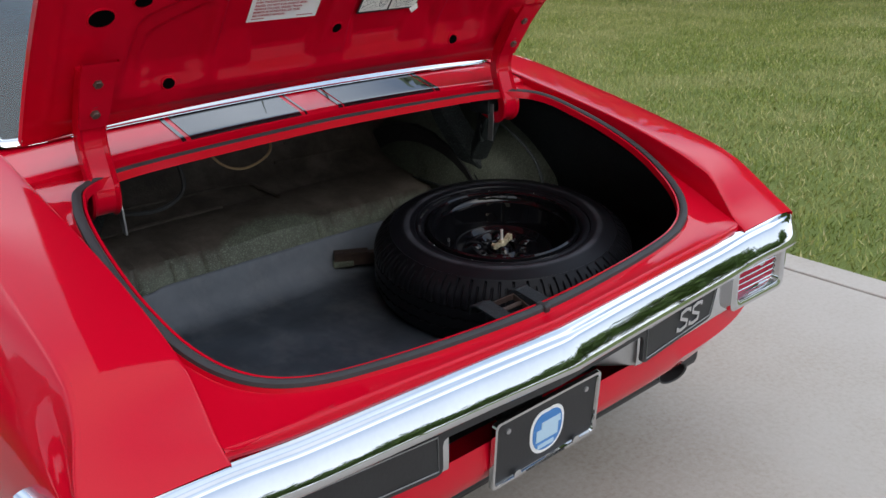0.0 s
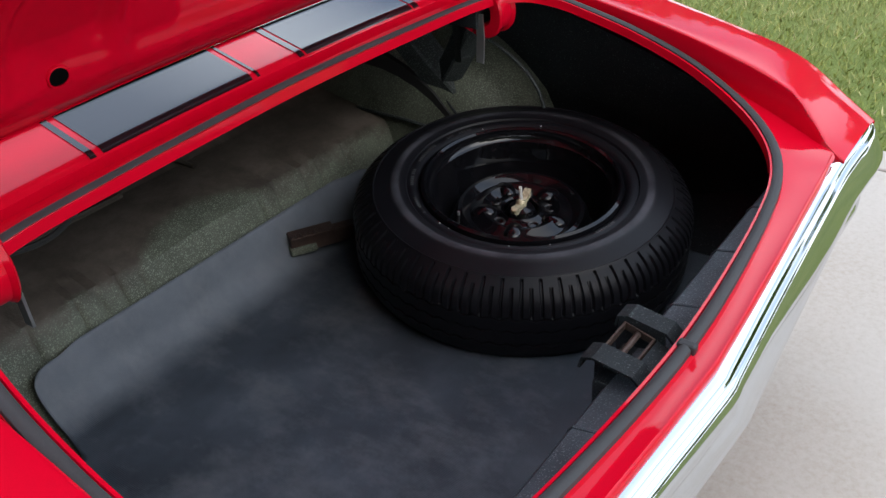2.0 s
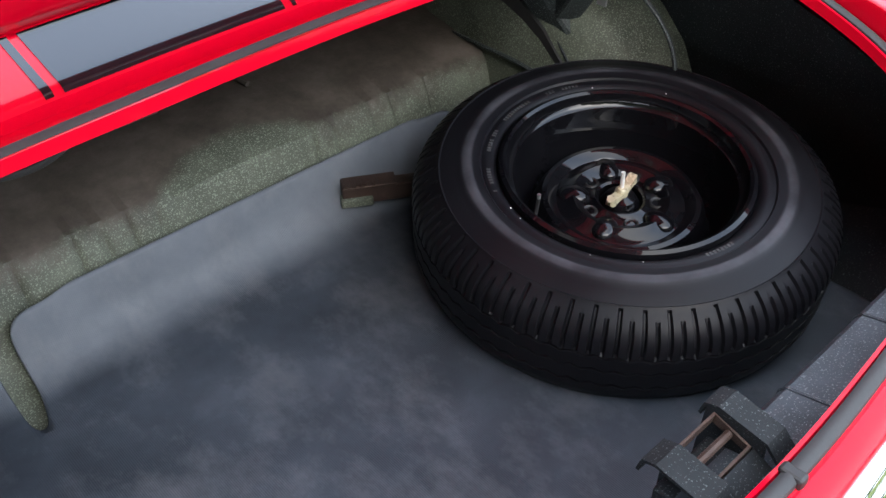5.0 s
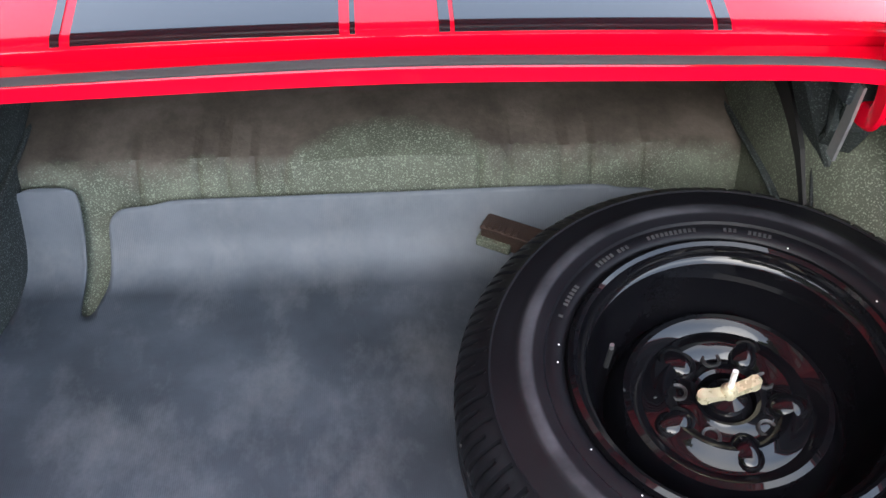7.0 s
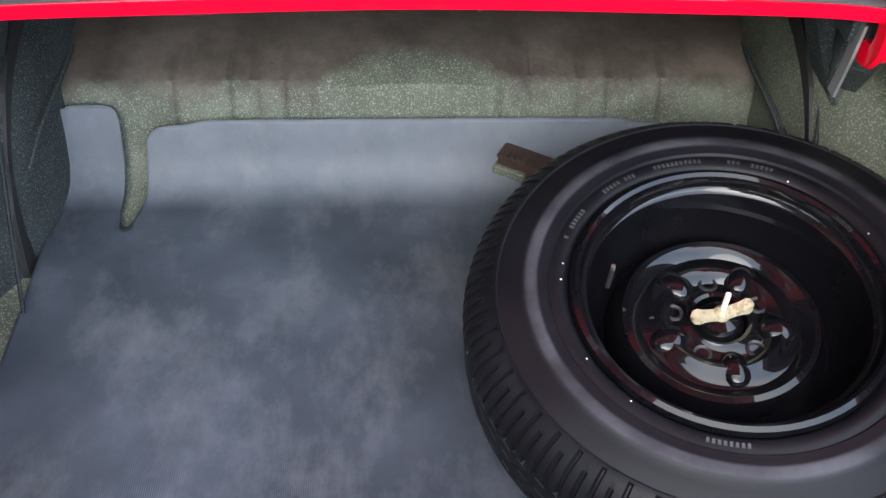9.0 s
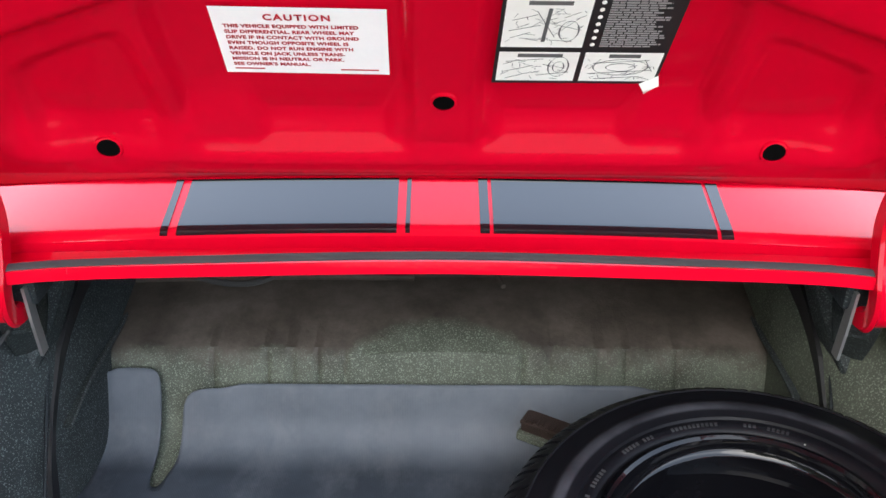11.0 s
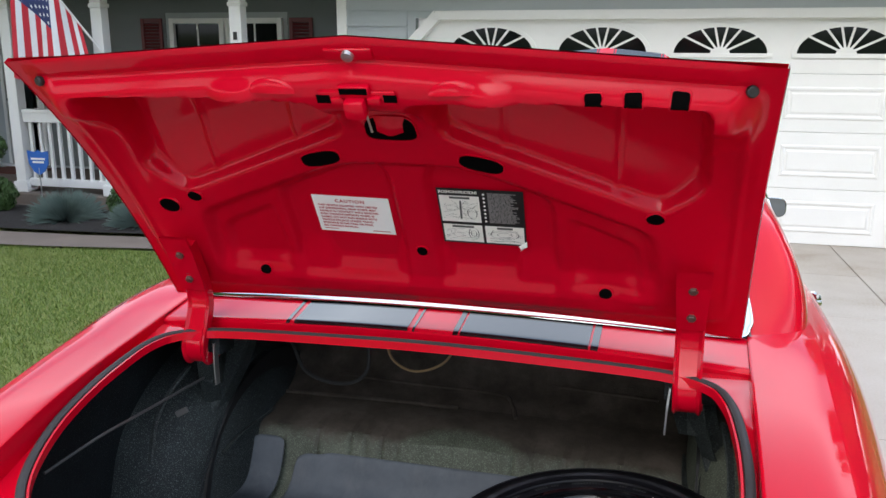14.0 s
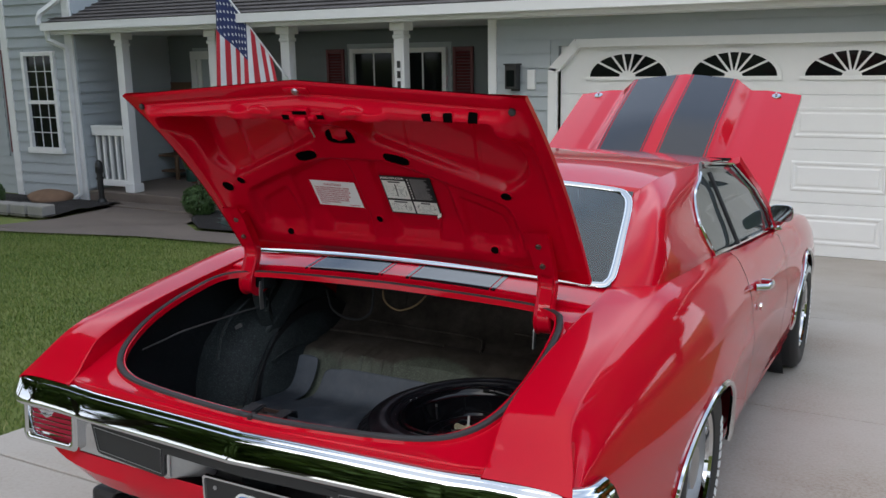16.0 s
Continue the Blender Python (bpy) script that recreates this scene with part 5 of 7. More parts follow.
# hinges: goose-neck arms
for s in (1, -1):
    pts = curve_through([(s * 0.565, 0.628, 1.142), (s * 0.565, 0.660, 1.090), (s * 0.565, 0.690, 1.035), (s * 0.565, 0.702, 0.985), (s * 0.565, 0.688, 0.935), (s * 0.566, 0.672, 0.895), (s * 0.567, 0.676, 0.862), (s * 0.567, 0.702, 0.848), (s * 0.567, 0.740, 0.858), (s * 0.567, 0.775, 0.880)], 5)
    bm = bmesh.new()
    sweep(bm, pts, [(-0.029, -0.012), (-0.025, -0.016), (-0.018, -0.010), (0.018, -0.010), (0.025, -0.016), (0.029, -0.012), (0.029, 0.010), (0.024, 0.014), (-0.024, 0.014), (-0.029, 0.010)], up=(0, 1, 0.25))
    hg = part("lid_hinge", bm, RED, car, "red goose-neck boot hinge", smooth=True)
    bm = bmesh.new()
    rows = []
    for y, z, w in ((0.598, 1.165, 0.034), (0.628, 1.128, 0.033), (0.668, 1.064, 0.030), (0.690, 1.03, 0.027)):
        rows.append([(s * 0.565 - w, y - 0.008, z - 0.006), (s * 0.565 - w, y - 0.014, z - 0.010), (s * 0.565 + w, y - 0.014, z - 0.010), (s * 0.565 + w, y - 0.008, z - 0.006)])
    quads(bm, rows, closed=True)
    part("hinge_pad", bm, RED_INNER, hg)
    for y, z in ((0.634, 1.127), (0.672, 1.064)):
        bm = bmesh.new()
        mm = Matrix.Translation((s * 0.565, y - 0.013, z - 0.010)) @ (-LN).to_track_quat("Z", "Y").to_matrix().to_4x4()
        turned(bm, [(0.016, 0.0), (0.016, 0.003), (0.0, 0.003)], mm, 16)
        turned(bm, [(0.0095, 0.003), (0.0095, 0.010), (0.008, 0.0115), (0.0, 0.0115)], mm, 6)
        part("bolt", bm, RUST_BOLT, hg, "dull steel hinge bolt")


# ---- rear bumper ----
BUMP_PATH = curve_through([(0, -0.0185, 0), (0.10, -0.0120, 0), (0.20, -0.0055, 0), (0.40, 0.0055, 0), (0.56, 0.014, 0), (0.62, 0.0175, 0.002), (0.69, 0.0195, 0.0065), (0.76, 0.018, 0.010), (0.82, 0.016, 0.012), (0.882, 0.024, 0.013), (0.918, 0.060, 0.012), (0.928, 0.14, 0.010)], 5)
BUMP_PATH = [Vector((-p.x, p.y, p.z)) for p in BUMP_PATH[:0:-1]] + BUMP_PATH
LIFT = lambda z: max(0.0, min(1.0, (z - 0.56) / 0.03))


def bumper_rows(outline):
    rows = []
    n = len(BUMP_PATH)
    for i, p in enumerate(BUMP_PATH):
        d = (BUMP_PATH[min(n - 1, i + 1)] - BUMP_PATH[max(0, i - 1)]).normalized()
        out = Vector((d.y, -d.x, 0)).normalized()
        rows.append([Vector((p.x, p.y, 0)) + out * o + Vector((0, 0, z + p.z * LIFT(z))) for o, z in outline])
    return rows


BUMP = [(-0.020, 0.651), (0.000, 0.6548), (0.008, 0.6555), (0.015, 0.6547), (0.0205, 0.6525), (0.0245, 0.6490), (0.0268, 0.6455), (0.0288, 0.6436), (0.0318, 0.6424), (0.0348, 0.6402), (0.0390, 0.6340), (0.0440, 0.6245), (0.0490, 0.6140), (0.0535, 0.6040),
        (0.0570, 0.5955), (0.0595, 0.5885), (0.0600, 0.5835), (0.0580, 0.5790), (0.0530, 0.5755), (0.032, 0.5710), (0.018, 0.5690), (0.012, 0.562), (0.010, 0.53), (0.010, 0.49), (0.0095, 0.462), (0.008, 0.455), (0.003, 0.4515), (-0.02, 0.451)]


def face_y(x):
    """Where the bumper's lower face stands."""
    return table(abs(x), [(0, -0.0185), (0.10, -0.0120), (0.20, -0.0055), (0.40, 0.0055), (0.60, 0.0165), (0.66, 0.0195), (0.82, 0.016), (0.882, 0.024), (0.918, 0.056)]) - 0.0105


bm = bmesh.new()
quads(bm, bumper_rows(BUMP))
# cut out behind the number plate
bmesh.ops.delete(bm, geom=[f for f in bm.faces if abs(f.calc_center_median().x) < 0.296 and f.calc_center_median().z < 0.552], context="FACES")
bumper = part("rear_bumper", bm, CHROME, car, "bright chrome rear bumper with a pointed nose", smooth=True)
for s in (1, -1):
    bm = bmesh.new()
    turned(bm, [(0.0135, 0.0), (0.0130, 0.0010), (0.0115, 0.0014), (0.0, 0.0016)], Matrix.Translation((s * 0.627, -0.018, 0.632)) @ Vector((0, -0.90, 0.43)).to_track_quat("Z", "Y").to_matrix().to_4x4(), 18)
    part("bumper_bolt", bm, CHROME, bumper, smooth=True)


def rounded(x0, x1, z0, z1, r, n=5, skew=0.0):
    """A rectangle with round corners, sheared by skew at its foot."""
    pts = []
    for cx, cz, a0 in ((x1 - r, z1 - r, 0), (x0 + r, z1 - r, 90), (x0 + r, z0 + r, 180), (x1 - r, z0 + r, 270)):
        for k in range(n + 1):
            a = radians(a0 + 90 * k / n)
            x, z = cx + r * math.cos(a), cz + r * math.sin(a)
            pts.append((x + skew * (z1 - z), z))
    return pts


LENS = material("red_lens", (0.36, 0.010, 0.034), 0.25, 0.0, 0.20, 0.06, spec=0.15)
relief(LENS, speckle(LENS, 240.0, 1.0), 0.25, 0.002)
for s in (1, -1):
    def face(pts, dy):
        return [(s * x, face_y(min(x, 0.74)) + dy, z) for x, z in pts]
    bm = bmesh.new()
    loops = [face(rounded(0.655, 0.898, 0.452, 0.604, 0.022), 0.040), face(rounded(0.657, 0.896, 0.454, 0.602, 0.022), -0.014), face(rounded(0.663, 0.890, 0.460, 0.596, 0.020), -0.020),
             face(rounded(0.672, 0.881, 0.469, 0.588, 0.019), -0.021), face(rounded(0.680, 0.873, 0.477, 0.581, 0.016), -0.016), face(rounded(0.686, 0.867, 0.483, 0.576, 0.012), 0.003)]
    quads(bm, loops, closed=True)
    tl = part("tail_light", bm, CHROME, car, "red ribbed tail light in a chrome bezel", smooth=True)
    bm = bmesh.new()
    vs = quads(bm, [face(rounded(0.685, 0.868, 0.482, 0.577, 0.012), 0.0015), face(rounded(0.692, 0.860, 0.490, 0.570, 0.010), -0.002)], closed=True)
    bm.faces.new(vs[-1])
    part("lens", bm, LENS, tl, "red plastic lens", smooth=True)
    for k in range(5):
        z = 0.498 + k * 0.0160
        bm = bmesh.new()
        sweep(bm, [(s * x, face_y(min(x, 0.74)) - 0.005, z) for x in (0.688, 0.75, 0.82, 0.864)], ring(0.0017, 6), up=(0, 0, 1))
        part("lens_bar", bm, CHROME, tl)
    # black pad with a bright outline
    foot = [(0.292, 0.514), (0.292, 0.468), (0.296, 0.4595), (0.306, 0.4556), (0.566, 0.4674), (0.577, 0.471), (0.583, 0.480), (0.606, 0.556), (0.605, 0.563), (0.597, 0.566), (0.30, 0.563)]
    pad = [(0.0, 0.528), (0.280, 0.528), (0.289, 0.523)] + foot + [(0.0, 0.561)]
    bm = bmesh.new()
    quads(bm, [face(pad, 0.004), face(pad, -0.004)], closed=True)
    for quad in (((0.0, 0.528), (0.280, 0.528), (0.289, 0.523), (0.292, 0.514), (0.30, 0.563), (0.0, 0.561)), foot):
        bm.faces.new([bm.verts.new(p) for p in face(quad, -0.004)])
    part("bumper_pad", bm, BLACK_PAD, bumper, "black trim pad with a thin bright outline")
    line = [(0.304, 0.466), (0.570, 0.478), (0.592, 0.546), (0.304, 0.538)]
    bm = bmesh.new()
    sweep(bm, face(line, -0.0055), ring(0.0013, 6), up=(0, 1, 0), closed=True)
    part("outline", bm, SATIN, bumper)
    # bright filler, slanting in from the pad towards the number plate
    bm = bmesh.new()
    rows = []
    for k, d in ((0.0, 0.006), (0.0, 0.001), (0.003, -0.001), (0.007, -0.0015)):
        rows.append([(s * x, face_y(0.3) + 0.095 * (0.302 - x) / 0.107 + d, z) for x, z in rounded(0.195 + k, 0.302 - k, 0.448 + k, 0.531 - k, 0.010)])
    vs = quads(bm, rows, closed=True)
    bm.faces.new(vs[-1])
    part("filler_plate", bm, SATIN, bumper, "satin metal filler plate", smooth=True)
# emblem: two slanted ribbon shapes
bm = bmesh.new()
for cx in (0.448, 0.498):
    w, h, b = 0.036, 0.046, 0.009
    z0 = 0.488
    pts = [(w * 0.48, h * 0.30), (w * 0.5, h * 0.46), (w * 0.05, h * 0.5), (-w * 0.42, h * 0.40), (-w * 0.40, h * 0.12), (w * 0.40, -h * 0.12), (w * 0.42, -h * 0.40), (-w * 0.05, -h * 0.5), (-w * 0.5, -h * 0.46), (-w * 0.48, -h * 0.30)]
    path = [(cx + x + z * 0.28, face_y(cx) - 0.007, z0 + h / 2 + z) for x, z in pts]
    sweep(bm, path, [(-b / 2, -0.002), (b / 2, -0.002), (b / 2, 0.002), (-b / 2, 0.002)], up=(0, 1, 0))
part("emblem", bm, CHROME, bumper, "small bright twin-ribbon emblem")
# recess that holds the plate
bm = bmesh.new()
quads(bm, [[(x, y, 0.545), (x, y, 0.43)] for x, y in ((-0.31, 0.098), (0.31, 0.098))])
quads(bm, [[(-0.30, -0.018, 0.545), (0.30, -0.018, 0.545)], [(-0.30, 0.10, 0.545), (0.30, 0.10, 0.545)]])
part("plate_recess", bm, BLACK_PAD, bumper)


def number_plate():
    m = Matrix.Translation((0.0, 0.000, 0.416)) @ Matrix.Rotation(radians(4), 4, "X")
    p = new("number_plate")
    p.parent = car
    p.matrix_basis = m
    tagged(p, "black dealer plate in a chrome frame with a round blue badge")
    bm = bmesh.new()
    block(bm, (-0.150, 0.0, -0.073), (0.150, 0.004, 0.073), 0.001)
    part("plate", bm, BLACK_PAD, p)
    bm = bmesh.new()
    loop = lambda k: [(x, z) for x, z in rounded(-0.156 + k, 0.156 - k, -0.079 + k, 0.079 - k, 0.010)]
    quads(bm, [[(x, 0.004, z) for x, z in loop(0)], [(x, -0.006, z) for x, z in loop(0.001)], [(x, -0.006, z) for x, z in loop(0.007)], [(x, 0.0, z) for x, z in loop(0.009)]], closed=True)
    part("plate_frame", bm, CHROME, p, smooth=True)
    badge = [(0.050 * math.copysign(abs(math.cos(a)) ** 0.8, math.cos(a)), 0.052 * math.sin(a) - 0.004 + (0.010 * abs(math.cos(a)) if math.sin(a) > 0 else 0)) for a in [2 * math.pi * k / 32 for k in range(32)]]
    for k, y, mt in ((1.0, -0.0015, WHITE_PAINT), (0.86, -0.003, material("badge_blue", (0.05, 0.20, 0.50), 0.4))):
        bm = bmesh.new()
        quads(bm, [[(x * k, 0.001, z * k) for x, z in badge], [(x * k, y, z * k) for x, z in badge]], closed=True)
        bm.faces.new([bm.verts.new((x * k, y, z * k)) for x, z in badge])
        part("badge", bm, mt, p)
    bm = bmesh.new()
    for x0, x1, z0, z1 in ((-0.034, 0.030, -0.022, 0.006), (-0.020, 0.036, 0.006, 0.022), (-0.028, 0.020, -0.040, -0.030)):
        block(bm, (x0, -0.0045, z0), (x1, -0.0028, z1), 0.0)
    part("badge_field", bm, material("badge_pale", (0.45, 0.62, 0.75), 0.4), p)
    for k in range(13):
        bm = bmesh.new()
        block(bm, (-0.058 + k * 0.009, -0.0072, -0.0765), (-0.052 + k * 0.009, -0.0058, -0.0725))
        part("print_bar", bm, BLACK_PAD, p)
    for x in (-0.088, 0.088):
        bm = bmesh.new()
        turned(bm, [(0.010, 0.0), (0.010, 0.004), (0.0, 0.006)], Matrix.Translation((x, -0.006, -0.066)) @ Matrix.Rotation(radians(90), 4, "X"), 14)
        part("screw", bm, CHROME, p, smooth=True)
    for x in (-0.115, 0.115):
        bm = bmesh.new()
        turned(bm, [(0.006, 0.0), (0.006, 0.003), (0.0, 0.004)], Matrix.Translation((x, 0.0, 0.045)) @ Matrix.Rotation(radians(90), 4, "X"), 12)
        part("screw", bm, SATIN, p, smooth=True)


number_plate()
# valance below the bumper, exhaust tips
xs = [lerp(-0.83, 0.83, i / 40) for i in range(41)]
low = lambda x: smooth_table(abs(x), [(0, 0.335), (0.45, 0.335), (0.65, 0.345), (0.76, 0.375), (0.83, 0.425)])
skin([[(x, 0.012 + 0.03 * (abs(x) / 0.83) ** 6, 0.446) for x in xs], [(x, 0.008 + 0.03 * (abs(x) / 0.83) ** 6, lerp(0.446, low(x), 0.5)) for x in xs], [(x, 0.045 + 0.04 * (abs(x) / 0.83) ** 6, low(x)) for x in xs], [(x, 0.16, low(x) + 0.02) for x in xs]], RED, "valance", car, "red valance panel under the bumper")
for s in (1, -1):
    m = Matrix.Translation((s * 0.600, 0.27, 0.325)) @ Matrix.Rotation(radians(-s * 12), 4, "Z") @ Matrix.Rotation(radians(100), 4, "X") @ Matrix.Diagonal((1.25, 0.8, 1, 1))
    bm = bmesh.new()
    turned(bm, [(0.028, -0.15), (0.031, 0.12), (0.036, 0.18), (0.037, 0.20), (0.033, 0.198), (0.030, 0.10), (0.0, 0.09)], m, 24)
    part("exhaust_tip", bm, BLACK_PAD, car, "black oval exhaust tip", smooth=True)

# ---- inside the boot ----
def spatter(name, base, flecks, amount=0.62):
    m = material(name, base, 0.6, spec=0.22)
    f = speckle(m, 400.0, 2.0, 0.5)
    g = speckle(m, 7.0, 5.0)
    tone = ramp(m, g, [(0.3, tuple(c * 0.6 for c in base)), (0.7, tuple(c * 1.3 for c in base))])
    dots = ramp(m, f, [(amount, (0, 0, 0)), (amount + 0.06, (1, 1, 1))])
    wire(m, blend(m, dots, tone, flecks), bsdf(m).inputs["Base Color"])
    relief(m, speckle(m, 160.0, 4.0), 0.35, 0.003)
    return m


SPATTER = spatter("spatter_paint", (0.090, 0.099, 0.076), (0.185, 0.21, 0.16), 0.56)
# far darker spatter for side walls, shelf underside and small fittings
SPATTER_DARK = spatter("dark_spatter", (0.013, 0.016, 0.018), (0.08, 0.095, 0.095), 0.63)


def dusty_spatter():
    """Spatter paint that gives way to brown dusty board further in, with a ragged edge."""
    m = spatter("dusty_board", (0.090, 0.099, 0.076), (0.185, 0.21, 0.16), 0.56)
    old = bsdf(m).inputs["Base Color"].links[0].from_socket
    sep = nd(m, "ShaderNodeSeparateXYZ")
    wire(m, where(m), sep.inputs[0])

    def calc(op, a, b):
        n = m.node_tree.nodes.new("ShaderNodeMath")
        n.operation = op
        for k, v in enumerate((a, b)):
            if isinstance(v, (int, float)):
                n.inputs[k].default_value = v
            else:
                wire(m, v, n.inputs[k])
        return n.outputs[0]
    x2 = calc("MULTIPLY", calc("MULTIPLY", sep.outputs["X"], sep.outputs["X"]), 34.0)
    bulge = calc("MULTIPLY", calc("SUBTRACT", 1.0, calc("MINIMUM", x2, 1.0)), 0.060)
    edge = calc("MULTIPLY", calc("SUBTRACT", speckle(m, 26.0, 7.0, 0.75), 0.5), 0.07)
    y = calc("ADD", calc("SUBTRACT", sep.outputs["Y"], bulge), edge)
    mr = nd(m, "ShaderNodeMapRange", From_Min=1.008, From_Max=1.034)
    wire(m, y, mr.inputs["Value"])
    brown = ramp(m, speckle(m, 9.0, 8.0, 0.68), [(0.3, (0.034, 0.028, 0.023)), (0.5, (0.066, 0.055, 0.045)), (0.72, (0.115, 0.097, 0.082))])
    wire(m, blend(m, mr.outputs["Result"], old, brown), bsdf(m).inputs["Base Color"])
    return m


BROWN_TRIM = dusty_spatter()
SPATTER_BLUE = spatter("blue_grey_spatter_paint", (0.062, 0.074, 0.086), (0.15, 0.17, 0.18), 0.60)
# grey of the braces; on the left wheel house it carries painted-in shade
SPATTER_MID = spatter("grey_and_shaded_spatter", (0.030, 0.036, 0.036), (0.12, 0.14, 0.135), 0.58)


def mat_rubber():
    m = material("grey_boot_mat", (0.05, 0.055, 0.065), 0.52, spec=0.22)
    at = where(m)
    w = nd(m, "ShaderNodeTexWave", Scale=110.0, Distortion=0.0, Detail=0.0)
    w.wave_type, w.bands_direction = "BANDS", "X"
    wire(m, at, w.inputs["Vector"])
    dust = speckle(m, 5.0, 7.0, 0.62)
    stretch = nd(m, "ShaderNodeMapping")
    stretch.inputs["Scale"].default_value = (10.0, 6.0, 6.0)
    wire(m, at, stretch.inputs["Vector"])
    scuff = speckle(m, 1.0, 6.0, 0.72, stretch.outputs["Vector"])
    base = ramp(m, dust, [(0.30, (0.028, 0.034, 0.042)), (0.55, (0.044, 0.053, 0.066)), (0.75, (0.072, 0.083, 0.100))])
    marks = ramp(m, scuff, [(0.48, (0, 0, 0)), (0.78, (0.42, 0.42, 0.42))])
    sep = nd(m, "ShaderNodeSeparateXYZ")
    wire(m, at, sep.inputs[0])
    fold = nd(m, "ShaderNodeMapRange", From_Min=0.875, From_Max=0.925)
    wire(m, sep.outputs["Y"], fold.inputs["Value"])
    dusty = blend(m, 1.0, fold.outputs["Result"], ramp(m, dust, [(0.3, (0.40, 0.40, 0.40)), (0.7, (0.85, 0.85, 0.85))]), "MULTIPLY")
    base = blend(m, dusty, base, (0.140, 0.155, 0.175))
    wire(m, blend(m, marks, base, (0.17, 0.175, 0.185)), bsdf(m).inputs["Base Color"])
    b = nd(m, "ShaderNodeBump", Strength=0.18, Distance=0.002)
    wire(m, w.outputs["Fac"], b.inputs["Height"])
    b2 = nd(m, "ShaderNodeBump", Strength=0.4, Distance=0.02)
    wire(m, speckle(m, 7.0, 2.0), b2.inputs["Height"])
    wire(m, b.outputs["Normal"], b2.inputs["Normal"])
    wire(m, b2.outputs["Normal"], bsdf(m).inputs["Normal"])
    return m


MAT = mat_rubber()
FLOOR_Z = 0.408


def hump(x):
    """The raised middle of the step."""
    t = max(0.0, min(1.0, (0.22 - abs(x - 0.01)) / 0.18))
    return t * t * (3 - 2 * t)


def step_profile(x):
    """From the floor up over the axle step to the seat back."""
    h = 0.022 * hump(x)
    rib = 0.0
    for c in (-0.40, -0.305, -0.262, -0.215, -0.168, 0.145, 0.193, 0.282, 0.330, 0.42):
        rib += 0.007 * math.exp(-((x - c) / 0.005) ** 2)
    return [(0.02, 0.658), (0.034, 0.650), (0.046, 0.640), (0.098, 0.628), (0.106, 0.616), (0.118, 0.430), (0.135, FLOOR_Z - 0.004), (0.5, FLOOR_Z - 0.004), (0.93, FLOOR_Z - 0.004), (0.965, 0.425), (0.992 + rib, 0.470),
            (1.008 + rib, 0.530), (1.018 + rib, 0.552 + h * 0.6), (1.030 + 2.2 * h, 0.566 + h), (1.12, 0.585 + h * 0.6), (1.22, 0.600), (1.30, 0.625), (1.345, 0.68), (1.37, 0.78), (1.40, 0.915)]


xs = [lerp(-0.66, 0.66, i / 264) for i in range(265)]
bm = bmesh.new()
quads(bm, [[(x, *p) for p in step_profile(x)[5:16]] for x in xs])
part("boot_floor", bm, BROWN_TRIM, car, "grey-green spatter-painted boot floor and axle step", smooth=True)
bm = bmesh.new()
quads(bm, [[(x, *p) for p in step_profile(x)[15:]] for x in [lerp(-0.66, 0.66, i / 120) for i in range(121)]])
part("seat_divider", bm, BROWN_TRIM, car, "dusty brown board behind the rear seat", smooth=True)
bm = bmesh.new()
quads(bm, [[(x, *p) for p in step_profile(x)[:6]] for x in [lerp(-0.66, 0.66, i / 60) for i in range(61)]])
part("rear_cross_panel", bm, SPATTER_BLUE, car, "blue-black spatter-painted rear cross panel", smooth=True)
# pressed seams on the divider
for pts in ([(-0.45, 1.30, 0.640), (-0.2, 1.29, 0.636), (0.05, 1.28, 0.634), (0.10, 1.24, 0.617), (0.12, 1.18, 0.603)], [(-0.58, 1.20, 0.602), (-0.3, 1.21, 0.604), (-0.05, 1.21, 0.604)], [(0.2, 1.32, 0.662), (0.5, 1.31, 0.654)], [(-0.30, 1.372, 0.80), (-0.31, 1.352, 0.70)], [(0.25, 1.372, 0.80), (0.26, 1.352, 0.70)]):
    bm = bmesh.new()
    sweep(bm, curve_through(pts, 5), ring(0.006, 6), up=(0, 0.3, 1))
    part("pressed_seam", bm, BROWN_TRIM, car, smooth=True)
# seams pressed across the rear cross panel
for x in (-0.50, -0.33, -0.17, 0.15, 0.33, 0.50):
    bm = bmesh.new()
    sweep(bm, [(x, 0.044, 0.6415), (x, 0.060, 0.6367), (x, 0.098, 0.628), (x + 0.002, 0.106, 0.616), (x + 0.003, 0.112, 0.52)], ring(0.003, 6), up=(1, 0, 0))
    part("pressed_seam", bm, SPATTER_BLUE, car, smooth=True)
